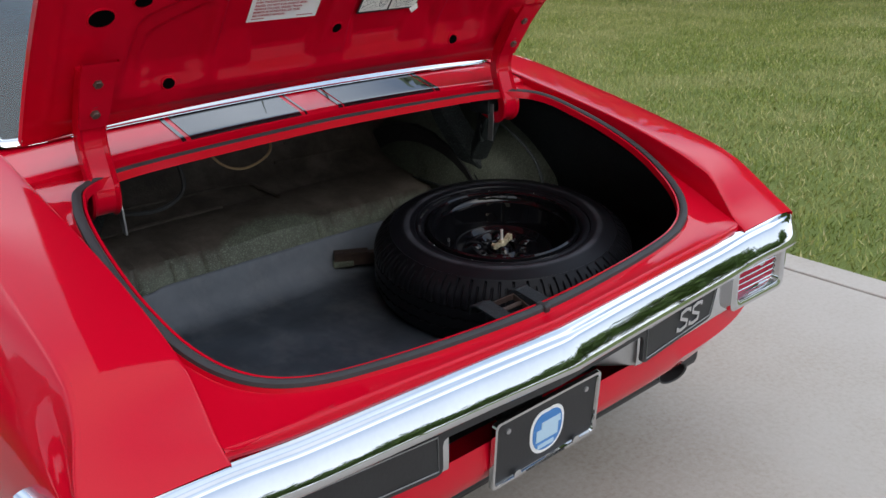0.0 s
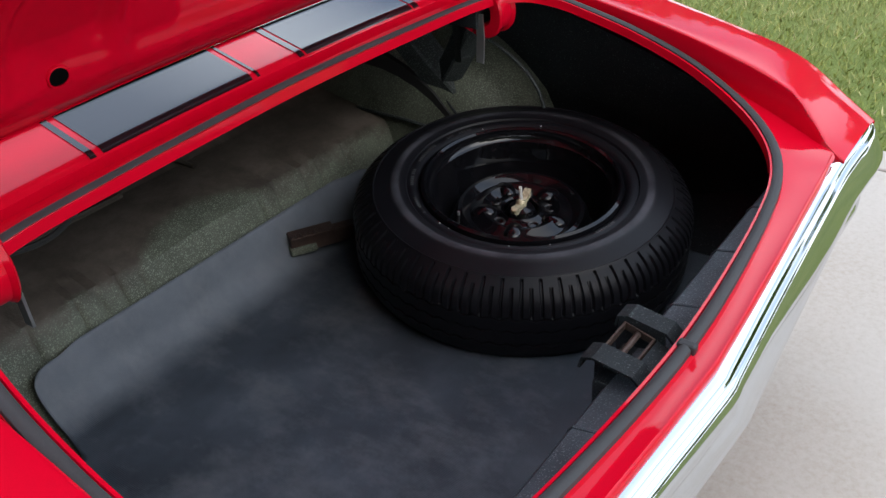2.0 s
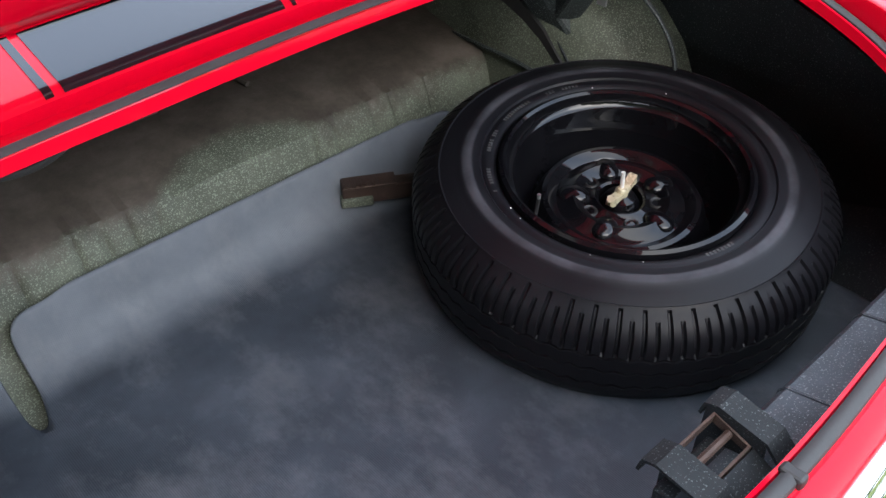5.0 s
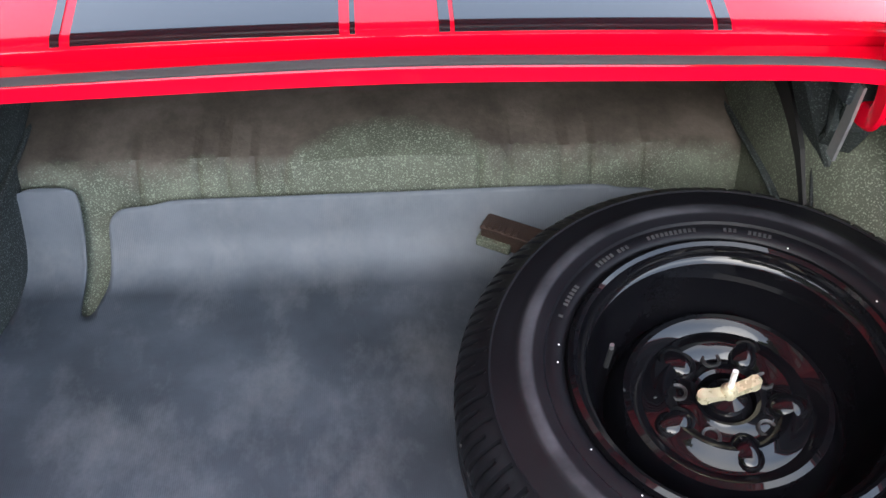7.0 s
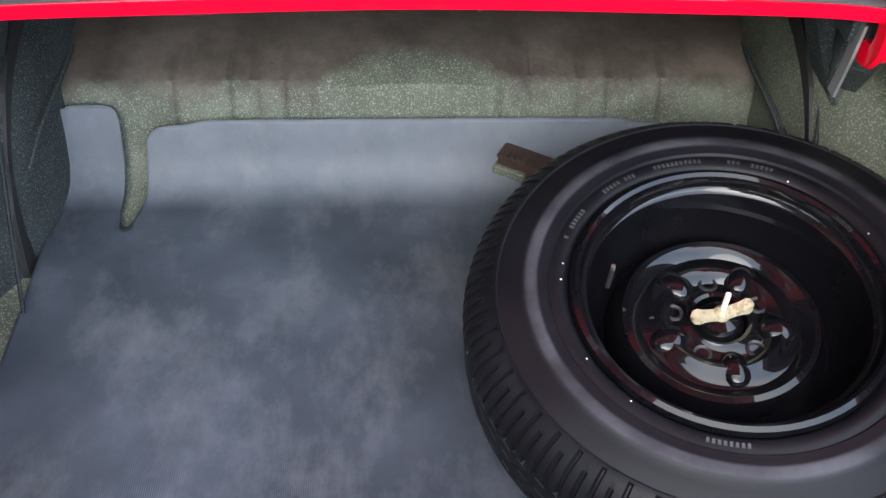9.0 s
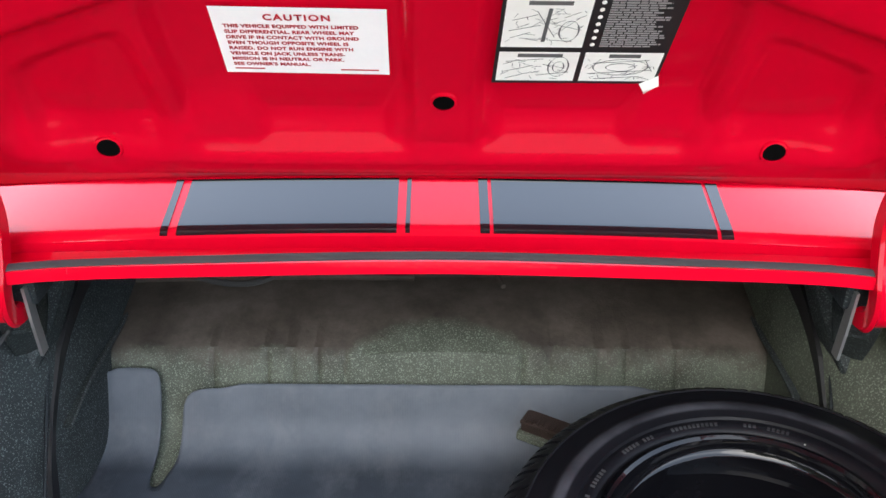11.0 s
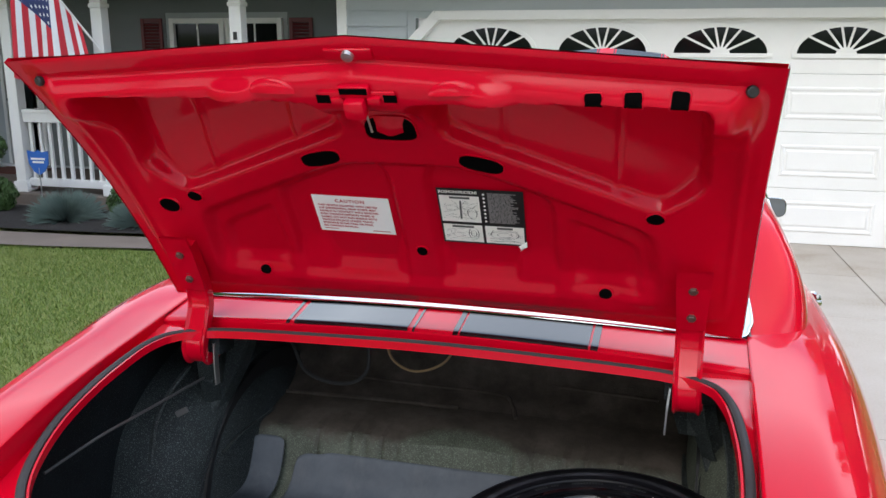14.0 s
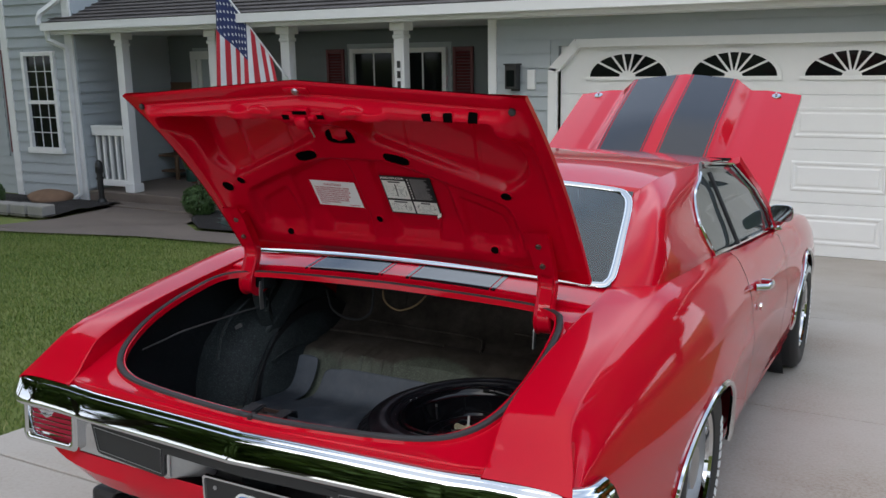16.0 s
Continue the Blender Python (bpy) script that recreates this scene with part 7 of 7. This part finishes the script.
def leaf_ball(rnd, centre, r, n, size):
    bm = bmesh.new()
    for _ in range(n):
        d = Vector((rnd.gauss(0, 1), rnd.gauss(0, 1), rnd.gauss(0, 1))).normalized()
        p = Vector(centre) + d * r * (0.72 + 0.33 * rnd.random()) * (1 + 0.10 * math.sin(5 * d.x + 3) * math.sin(4 * d.y + 7 * d.z))
        q = (d + Vector((rnd.uniform(-0.8, 0.8), rnd.uniform(-0.8, 0.8), rnd.uniform(-0.8, 0.8)))).to_track_quat("Z", "Y")
        w, l = size * rnd.uniform(0.5, 0.9), size * rnd.uniform(0.9, 1.6)
        bm.faces.new([bm.verts.new(p + q @ Vector(v)) for v in ((0, -l / 2, 0), (w / 2, 0, 0.2 * w), (0, l / 2, 0), (-w / 2, 0, 0.2 * w))])
    return bm


def shrub(x, y, balls, label):
    z = ground_z(y)
    rnd = random.Random(int(x * 100))
    sh = thing("topiary_shrub" if len(balls) > 1 else "round_shrub", label, "shrub", Matrix.Translation((x, y, z)))
    bm = bmesh.new()
    sweep(bm, [(0, 0, -0.05), (0.008, 0, 0.3), (0, 0.005, balls[-1][0])], ring(0.018, 8), up=(0, 1, 0))
    part("stem", bm, BARK, sh)
    for h, r in balls:
        part("leaf_ball", leaf_ball(rnd, (0, 0, h), r, int(2600 * (r / 0.2) ** 2), 0.035), LEAF, sh)


shrub(-7.55, 7.85, ((0.22, 0.23), (0.80, 0.17)), "clipped green double-ball topiary in the mulch bed")
shrub(-5.75, 7.95, ((0.20, 0.24),), "low rounded green shrub in the mulch bed")
shrub(-10.95, 6.9, ((0.18, 0.26),), "low rounded green shrub beside the stone edging")


def fescue(x, y, r, label):
    rnd = random.Random(int(x * 77))
    f = thing("grass_clump", label, "ornamental grass", Matrix.Translation((x, y, ground_z(y))))
    bm = bmesh.new()
    for _ in range(1500):
        a, e = rnd.uniform(0, 2 * math.pi), rnd.uniform(0.15, 1.45)
        d = Vector((math.cos(a) * math.cos(e), math.sin(a) * math.cos(e), math.sin(e)))
        l = r * rnd.uniform(0.8, 1.15)
        side = d.cross(Vector((0, 0, 1))).normalized() * 0.004
        p0 = Vector((math.cos(a), math.sin(a), 0)) * 0.05
        p1, p2 = p0 + d * l * 0.6, p0 + d * l + Vector((0, 0, -0.10 * l))
        v = [bm.verts.new(q) for q in (p0 - side, p0 + side, p1 + side, p2, p1 - side)]
        bm.faces.new(v)
    part("foliage", bm, FESCUE, f, kind="stuff")


fescue(-6.25, 7.45, 0.40, "blue-grey mounded ornamental grass in the mulch bed")
fescue(-5.25, 7.40, 0.36, "blue-grey mounded ornamental grass in the mulch bed")
fescue(-12.0, 7.2, 0.30, "blue-grey mounded ornamental grass beside the house wing")


def strip(name, pts, mat, label, lift, category, rough=0.0):
    """Flat ground cover between two lines of (x, y)."""
    bm = bmesh.new()
    a, b = pts
    rows = []
    for k in range(9):
        row = []
        for (x0, y0), (x1, y1) in zip(a, b):
            x, y = lerp(x0, x1, k / 8), lerp(y0, y1, k / 8)
            edge = 0.0 if k in (0, 8) else rough * (0.5 + noise.noise(Vector((x * 3, y * 3, 1))))
            row.append((x, y, ground_z(y) + lift + edge))
        rows.append(row)
    quads(bm, rows)
    part(name, bm, mat, label=label, kind="structure", category=category)


strip("walkway", ([(-2.1, 6.75), (-3.6, 6.55), (-5.5, 6.12), (-6.8, 5.95), (-8.0, 5.5), (-9.0, 5.2)], [(-2.1, 7.35), (-3.6, 7.2), (-5.5, 6.85), (-6.6, 6.75), (-7.2, 7.2), (-7.4, 7.6)]), PAVER, "brown-grey stone walkway curving to the porch", -0.022, "walkway")
strip("walkway_branch", ([(-7.2, 7.2), (-7.35, 7.55), (-7.6, 8.1)], [(-9.0, 5.3), (-9.0, 6.6), (-9.6, 8.1)]), PAVER, "brown-grey stone walkway before the porch step", -0.018, "walkway")
strip("mulch_bed", ([(-3.4, 7.22), (-4.5, 7.08), (-5.5, 6.9), (-6.6, 6.8), (-7.3, 7.4)], [(-3.4, 8.5), (-4.5, 8.5), (-5.5, 8.5), (-6.6, 8.5), (-8.0, 8.5)]), MULCH, "black mulch bed before the porch", 0.005, "mulch", 0.05)
strip("mulch_bed.001", ([(-9.05, 6.5), (-10.5, 6.4), (-13.5, 6.1)], [(-9.7, 8.45), (-10.5, 8.45), (-13.5, 8.45)]), MULCH, "black mulch bed by the house wing", 0.01, "mulch", 0.05)

edging = thing("stone_edging", "low edging of pale tumbled stone blocks", "edging")
rnd = random.Random(9)
for k in range(9):
    x = -9.35 - k * 0.34
    bm = bmesh.new()
    block(bm, (-0.16, -0.11, -0.02), (0.16, 0.11, 0.15), 0.018, Matrix.Translation((x, 6.62 - 0.02 * k, ground_z(6.6))) @ Matrix.Rotation(rnd.uniform(-0.06, 0.06), 4, "Z"))
    part("stone", bm, BLOCK, edging)


def boulder():
    bm = bmesh.new()
    bmesh.ops.create_icosphere(bm, subdivisions=3, radius=0.30)
    for v in bm.verts:
        v.co *= 1 + 0.25 * noise.noise(v.co * 4)
        v.co.z *= 0.45
        v.co.x *= 1.2
    part("boulder", bm, ROCK, label="brown rounded boulder on the mulch", category="rock", smooth=True, m=Matrix.Translation((-10.9, 8.0, ground_z(8.0) + 0.06)))


boulder()


def path_light(x, y):
    p = thing("path_light", "dark metal bollard light beside the porch", "garden light", Matrix.Translation((x, y, ground_z(y))))
    for name, prof in (("base", [(0.0, 0.0), (0.09, 0.0), (0.08, 0.06), (0.05, 0.10)]), ("pole", [(0.045, 0.08), (0.045, 0.50)]), ("collar", [(0.055, 0.40), (0.06, 0.42), (0.055, 0.44)]), ("head", [(0.05, 0.50), (0.06, 0.52), (0.055, 0.66), (0.03, 0.70), (0.0, 0.71)])):
        bm = bmesh.new()
        turned(bm, prof, None, 16)
        part(name, bm, DARK_METAL, p, smooth=True)


path_light(-9.85, 8.12)


def flag():
    f = thing("flag", "red and white striped flag with starry blue field on a pole", "flag", Matrix.Translation((0, 0, 0)))
    top = Vector((-7.13, 8.02, 2.72))
    base = Vector((-6.23, 8.60, 1.15))
    bm = bmesh.new()
    bar(bm, base, top + (top - base).normalized() * 0.05, 0.013, 10)
    part("pole", bm, WHITE_PAINT, f, "white flag pole")
    bm = bmesh.new()
    block(bm, (-6.28, 8.55, 1.05), (-6.18, 8.66, 1.22), 0.01)
    part("pole_bracket", bm, SATIN, f)
    bm = bmesh.new()
    bmesh.ops.create_uvsphere(bm, u_segments=10, v_segments=8, radius=0.03, matrix=Matrix.Translation(top + (top - base).normalized() * 0.06))
    part("finial", bm, CHROME, f, smooth=True)
    cloth_red = varied("flag_red", [(0.3, (0.45, 0.015, 0.03)), (0.7, (0.55, 0.03, 0.045))], 6.0, 0.8, 0.1)
    cloth_white = varied("flag_white", [(0.3, (0.66, 0.66, 0.68)), (0.7, (0.76, 0.76, 0.77))], 6.0, 0.8, 0.1)
    cloth_blue = varied("flag_blue", [(0.3, (0.02, 0.03, 0.10)), (0.7, (0.03, 0.045, 0.14))], 6.0, 0.8, 0.1)
    # cloth: a runs along the pole from its tip, b falls from the pole
    along = (base - top) * 0.66

    def cloth(a, b):
        p = top + along * a
        fall = Vector((0.42 * a * a - 0.02, -0.03, -1.0))
        drop = 1.62 - 0.62 * a
        fold = 0.055 * math.sin(a * 13 + b * 1.5) * (0.25 + b)
        gather = Vector((-0.06 * a * b, -0.10 * a * b, 0))
        return p + fall * b * drop + gather + Vector((0.35 * fold, -fold, 0))
    for k in range(13):
        bm = bmesh.new()
        a0, a1 = k / 13, (k + 1) / 13
        b0 = 0.40 if k < 7 else 0.0
        quads(bm, [[cloth(lerp(a0, a1, i / 3), lerp(b0, 1.0, j / 18)) for j in range(19)] for i in range(4)])
        part("stripe", bm, cloth_red if k % 2 == 0 else cloth_white, f, smooth=True)
    bm = bmesh.new()
    quads(bm, [[cloth(lerp(0, 7 / 13, i / 12), lerp(0, 0.40, j / 8)) for j in range(9)] for i in range(13)])
    part("field", bm, cloth_blue, f, "dark blue field", smooth=True)
    for i in range(9):
        for j in range(6 if i % 2 == 0 else 5):
            a, b = (i + 0.6) / 9.2 * 7 / 13, (j + (0.5 if i % 2 == 0 else 1.0)) / 6 * 0.40
            c = cloth(a, b)
            u = (cloth(a + 0.01, b) - c).normalized()
            v = (cloth(a, b + 0.01) - c).normalized()
            nrm = u.cross(v).normalized()
            for s in (1, -1):
                bm = bmesh.new()
                bm.faces.new([bm.verts.new(c + nrm * 0.003 * s + (u * math.cos(t) + v * math.sin(t)) * (0.024 if q % 2 == 0 else 0.011)) for q, t in enumerate([2 * math.pi * w / 10 for w in range(10)])])
                part("star", bm, cloth_white, f)


flag()


def yard_sign():
    s = thing("yard_sign", "small blue shield-shaped sign on a thin stake", "sign", Matrix.Translation((-7.05, 8.05, ground_z(8.05))))
    bm = bmesh.new()
    bar(bm, (0, 0, -0.05), (0, 0, 0.55), 0.008, 8)
    part("stake", bm, SATIN, s)
    pts = [(-0.15, 0.14), (-0.05, 0.12), (0, 0.15), (0.05, 0.12), (0.15, 0.14), (0.14, -0.02), (0.08, -0.11), (0, -0.16), (-0.08, -0.11), (-0.14, -0.02)]
    bm = bmesh.new()
    quads(bm, [[(x, y, z + 0.62) for x, z in pts] for y in (-0.006, 0.006)], closed=True)
    for y in (-0.006, 0.006):
        bm.faces.new([bm.verts.new((x, y, z + 0.62)) for x, z in pts])
    part("panel", bm, material("sign_blue", (0.02, 0.12, 0.45), 0.4), s)
    for z, w in ((0.66, 0.10), (0.62, 0.08)):
        bm = bmesh.new()
        block(bm, (-w, -0.010, z - 0.012), (w, -0.007, z + 0.012))
        part("print_bar", bm, WHITE_PAINT, s)


yard_sign()


def lantern():
    l = thing("wall_lantern", "black box wall lantern beside the garage door", "lantern", Matrix.Translation((-3.08, GY - 0.03, 1.38)))
    for name, lo, hi, mt in (("back_plate", (-0.06, -0.01, -0.16), (0.06, 0.02, 0.16), DARK_METAL), ("housing", (-0.075, -0.16, -0.13), (0.075, -0.02, 0.16), DARK_METAL), ("lamp_glass", (-0.055, -0.165, -0.10), (0.055, -0.155, 0.10), DARK_GLASS), ("roof", (-0.09, -0.175, 0.16), (0.09, -0.005, 0.18), DARK_METAL)):
        bm = bmesh.new()
        block(bm, lo, hi, 0.006)
        part(name, bm, mt, l)
    h = thing("house_fixture", "small white box on the garage siding", "wall box", Matrix.Translation((-2.86, GY - 0.02, 1.36)))
    bm = bmesh.new()
    block(bm, (-0.05, -0.04, -0.12), (0.05, 0.02, 0.12), 0.006)
    part("cover", bm, WHITE_PAINT, h)
    n = thing("house_number", "dark numeral bars on the porch post", "house number", Matrix.Translation((-4.60, GY - 0.345, 1.44)))
    for z in (0.13, 0.0, -0.13, -0.26):
        bm = bmesh.new()
        block(bm, (-0.025, 0.0, z - 0.045), (0.025, 0.010, z + 0.045), 0.006)
        part("numeral_bar", bm, DARK_METAL, n)


lantern()


def porch_things():
    b = thing("porch_bench", "small stained wooden bench on the porch", "bench", Matrix.Translation((-10.45, PY - 0.30, -0.40)))
    for k in range(3):
        bm = bmesh.new()
        block(bm, (-0.28, -0.18 + k * 0.12, 0.40), (0.36, -0.07 + k * 0.12, 0.44), 0.006)
        part("slat", bm, WOOD, b)
    for x in (-0.24, 0.32):
        for y in (-0.15, 0.15):
            bm = bmesh.new()
            block(bm, (x - 0.03, y - 0.025, 0.0), (x + 0.03, y + 0.025, 0.40), 0.005)
            part("leg", bm, WOOD, b)
    bm = bmesh.new()
    block(bm, (-0.24, -0.13, 0.12), (0.32, 0.13, 0.15), 0.005)
    part("shelf", bm, WOOD, b)
    u = thing("hanging_umbrella", "furled dark umbrella hanging on the porch wall", "umbrella", Matrix.Translation((-10.50, PY - 0.08, 0.30)))
    bm = bmesh.new()
    turned(bm, [(0.008, -0.40), (0.03, -0.30), (0.07, 0.0), (0.055, 0.22), (0.015, 0.28)], None, 12)
    part("canopy", bm, DARK_METAL, u, smooth=True)
    bm = bmesh.new()
    bar(bm, (0, 0, 0.26), (0, 0, 0.42), 0.008, 8)
    part("shaft", bm, SATIN, u)
    w = thing("watering_can", "dark green watering can on the porch floor", "watering can", Matrix.Translation((-9.72, PY - 0.45, -0.40)))
    GREEN = material("green_plastic", (0.015, 0.06, 0.045), 0.4)
    bm = bmesh.new()
    turned(bm, [(0.0, 0.0), (0.15, 0.0), (0.16, 0.04), (0.13, 0.28), (0.11, 0.30)], None, 20)
    part("body", bm, GREEN, w, smooth=True)
    bm = bmesh.new()
    sweep(bm, [(0.12, 0, 0.08), (0.25, 0, 0.24), (0.30, 0, 0.34)], ring(0.022, 8), up=(0, 1, 0))
    part("spout", bm, GREEN, w, smooth=True)
    bm = bmesh.new()
    turned(bm, [(0.02, 0.0), (0.045, 0.03), (0.0, 0.035)], Matrix.Translation((0.30, 0, 0.33)) @ Matrix.Rotation(radians(40), 4, "Y"), 12)
    part("rose", bm, SATIN, w)
    bm = bmesh.new()
    sweep(bm, curve_through([(-0.13, 0, 0.10), (-0.22, 0, 0.22), (-0.12, 0, 0.36), (0.06, 0, 0.30)], 4), ring(0.014, 8), up=(0, 1, 0))
    part("handle", bm, GREEN, w, smooth=True)
    s = thing("wall_plaque", "brown wooden plaque on the porch wall", "plaque", Matrix.Translation((-10.36, PY - 0.03, 1.18)))
    bm = bmesh.new()
    block(bm, (-0.30, -0.015, -0.11), (0.30, 0.010, 0.11), 0.006)
    part("board", bm, WOOD, s)
    d = thing("door_mat", "reddish-brown door mat on the porch floor", "door mat", Matrix.Translation((-9.1, PY - 0.45, -0.398)))
    bm = bmesh.new()
    block(bm, (-0.45, -0.28, 0.0), (0.45, 0.28, 0.015), 0.006)
    part("mat_pile", bm, varied("coir", [(0.3, (0.10, 0.03, 0.02)), (0.7, (0.18, 0.07, 0.05))], 30.0, 0.95, 0.8), d)


porch_things()


# ---- trees beyond the lawn: seen mirrored in paint and chrome ----
TREE_LEAF = varied("tree_leaf", [(0.2, (0.075, 0.125, 0.022)), (0.8, (0.15, 0.22, 0.045))], 2.0, 0.7, 0.0)
AUTUMN = varied("copper_leaf", [(0.2, (0.30, 0.085, 0.010)), (0.8, (0.55, 0.20, 0.02))], 2.0, 0.7, 0.0)


def tree(x, y, h, r, mat, label, seed):
    rnd = random.Random(seed)
    t = thing("tree", label, "tree", Matrix.Translation((x, y, ground_z(y) - 0.1)), "trees round the lawn")
    bm = bmesh.new()
    sweep(bm, curve_through([(0, 0, 0), (0.05, 0.02, h * 0.25), (-0.04, 0.05, h * 0.5), (0.02, 0, h * 0.85)], 4), ring(0.28 * h / 10, 9), up=(0, 1, 0), scale=lambda k: 1.25 - 1.05 * k)
    limbs = []
    for k in range(9):
        a = k * 2.4
        z0 = h * (0.28 + 0.055 * k)
        tip = Vector((math.cos(a) * r * 0.75, math.sin(a) * r * 0.75, z0 + h * 0.18))
        limbs.append(tip)
        sweep(bm, curve_through([(0, 0, z0), tip * 0.5 + Vector((0, 0, z0 * 0.48)), tip], 3), ring(0.09 * h / 10, 6), up=(0.2, 0.3, 1), scale=lambda q: 1.1 - 0.9 * q)
    part("trunk", bm, BARK, t)
    bm = bmesh.new()
    blobs = [(p, r * rnd.uniform(0.32, 0.48)) for p in limbs] + [(Vector((rnd.uniform(-0.3, 0.3) * r, rnd.uniform(-0.3, 0.3) * r, h * rnd.uniform(0.7, 0.95))), r * rnd.uniform(0.35, 0.5)) for _ in range(5)]
    for c, br in blobs:
        for _ in range(420):
            d = Vector((rnd.gauss(0, 1), rnd.gauss(0, 1), rnd.gauss(0, 0.8))).normalized()
            p = c + d * br * rnd.uniform(0.45, 1.1)
            q = Vector((rnd.gauss(0, 1), rnd.gauss(0, 1), rnd.gauss(0, 1) + 0.6)).to_track_quat("Z", "Y")
            s = rnd.uniform(0.28, 0.50) * h / 10
            bm.faces.new([bm.verts.new(p + q @ Vector(v)) for v in ((0, -s, 0), (s * 0.6, 0, 0.1 * s), (0, s, 0), (-s * 0.6, 0, 0.1 * s))])
    part("crown", bm, mat, t)


TREES = ((17.5, -2, 7, 4.2), (13, 7, 7, 3.8), (14, 15, 8, 4.4), (7.8, 13.2, 9, 3.6), (11.2, 12, 8, 3.8), (-12.5, -4, 14, 5.2), (-9, -17, 12, 5.0), (-15, -11, 13, 5.5), (-8, -25, 12, 5.0), (-21, -4, 13, 5.5), (-25, 0, 13, 6.0), (-17, -20, 14, 6.0), (-27, 6, 12, 5.5), (-2, -58, 9, 6.0), (7, -57, 9, 6.0), (16, -55, 9, 6.0), (25, -51, 9, 6.0), (33, -46, 9, 6.0), (41, -40, 9, 6.0), (47, -32, 9, 6.0), (34, -6, 11, 5.5), (20, 8, 9, 4.5), (23, 16, 7, 4.0), (22, 25, 7, 4.0), (24, 0, 10, 5.0), (38, 6, 9, 5.0))
for k, (x, y, h, r, mt) in enumerate([(*row, TREE_LEAF) for row in TREES] + [(8.2, 10.6, 5.6, 2.2, AUTUMN)]):
    tree(x, y, h, r, mt, "leafy green deciduous tree beyond the lawn" if mt is TREE_LEAF else "small copper-leaved tree on the lawn", 40 + k)


# ---- grass blades near the drive ----
def grass(name, x0, x1, y0, y1, n, seed, mat, size=1.0):
    rng = np.random.default_rng(seed)
    px, py = rng.uniform(x0, x1, n), rng.uniform(y0, y1, n)
    h = rng.uniform(0.020, 0.052, n) * size
    a = rng.uniform(0, 2 * np.pi, n)
    w = rng.uniform(0.003, 0.006, n) * size
    lx, ly = rng.normal(0, 0.016, n), rng.normal(0, 0.016, n)
    pz = BASE - np.clip(py, -14, 9.4) * SLOPE - 0.052
    v = np.empty((n, 3, 3))
    v[:, 0] = np.stack([px - w * np.cos(a), py - w * np.sin(a), pz], 1)
    v[:, 1] = np.stack([px + w * np.cos(a), py + w * np.sin(a), pz], 1)
    v[:, 2] = np.stack([px + lx, py + ly, pz + h], 1)
    me = bpy.data.meshes.new(name)
    me.from_pydata(v.reshape(-1, 3).tolist(), [], np.arange(3 * n).reshape(-1, 3).tolist())
    me.materials.append(mat)
    tagged(new(name, me), "short green lawn grass with straw-coloured blades", "grass", kind="stuff")


def blade(name, k):
    m = material(name, k[1], 0.7)
    isl = nd(m, "ShaderNodeNewGeometry").outputs["Random Per Island"]
    patch = speckle(m, 0.9, 6.0)
    tone = ramp(m, isl, [(0.0, k[0]), (0.6, k[1]), (0.85, k[2]), (1.0, k[3])])
    wire(m, blend(m, ramp(m, patch, [(0.45, (0, 0, 0)), (0.75, (0.7, 0.7, 0.7))]), tone, k[4]), bsdf(m).inputs["Base Color"])
    return m


BLADE = blade("dry_grass_blade", ((0.12, 0.16, 0.024), (0.25, 0.30, 0.055), (0.37, 0.37, 0.10), (0.58, 0.50, 0.26), (0.48, 0.44, 0.21)))
LUSH = blade("lush_grass_blade", ((0.055, 0.100, 0.012), (0.120, 0.185, 0.024), (0.19, 0.245, 0.042), (0.32, 0.30, 0.12), (0.20, 0.235, 0.06)))
grass("grass", -9.0, -2.11, -0.5, 6.3, 200000, 1, LUSH, 0.75)
grass("grass.001", 2.19, 9.0, -0.5, 9.0, 170000, 2, BLADE, 0.85)
grass("grass.002", 9.0, 15.5, 0.0, 12.0, 90000, 3, BLADE)
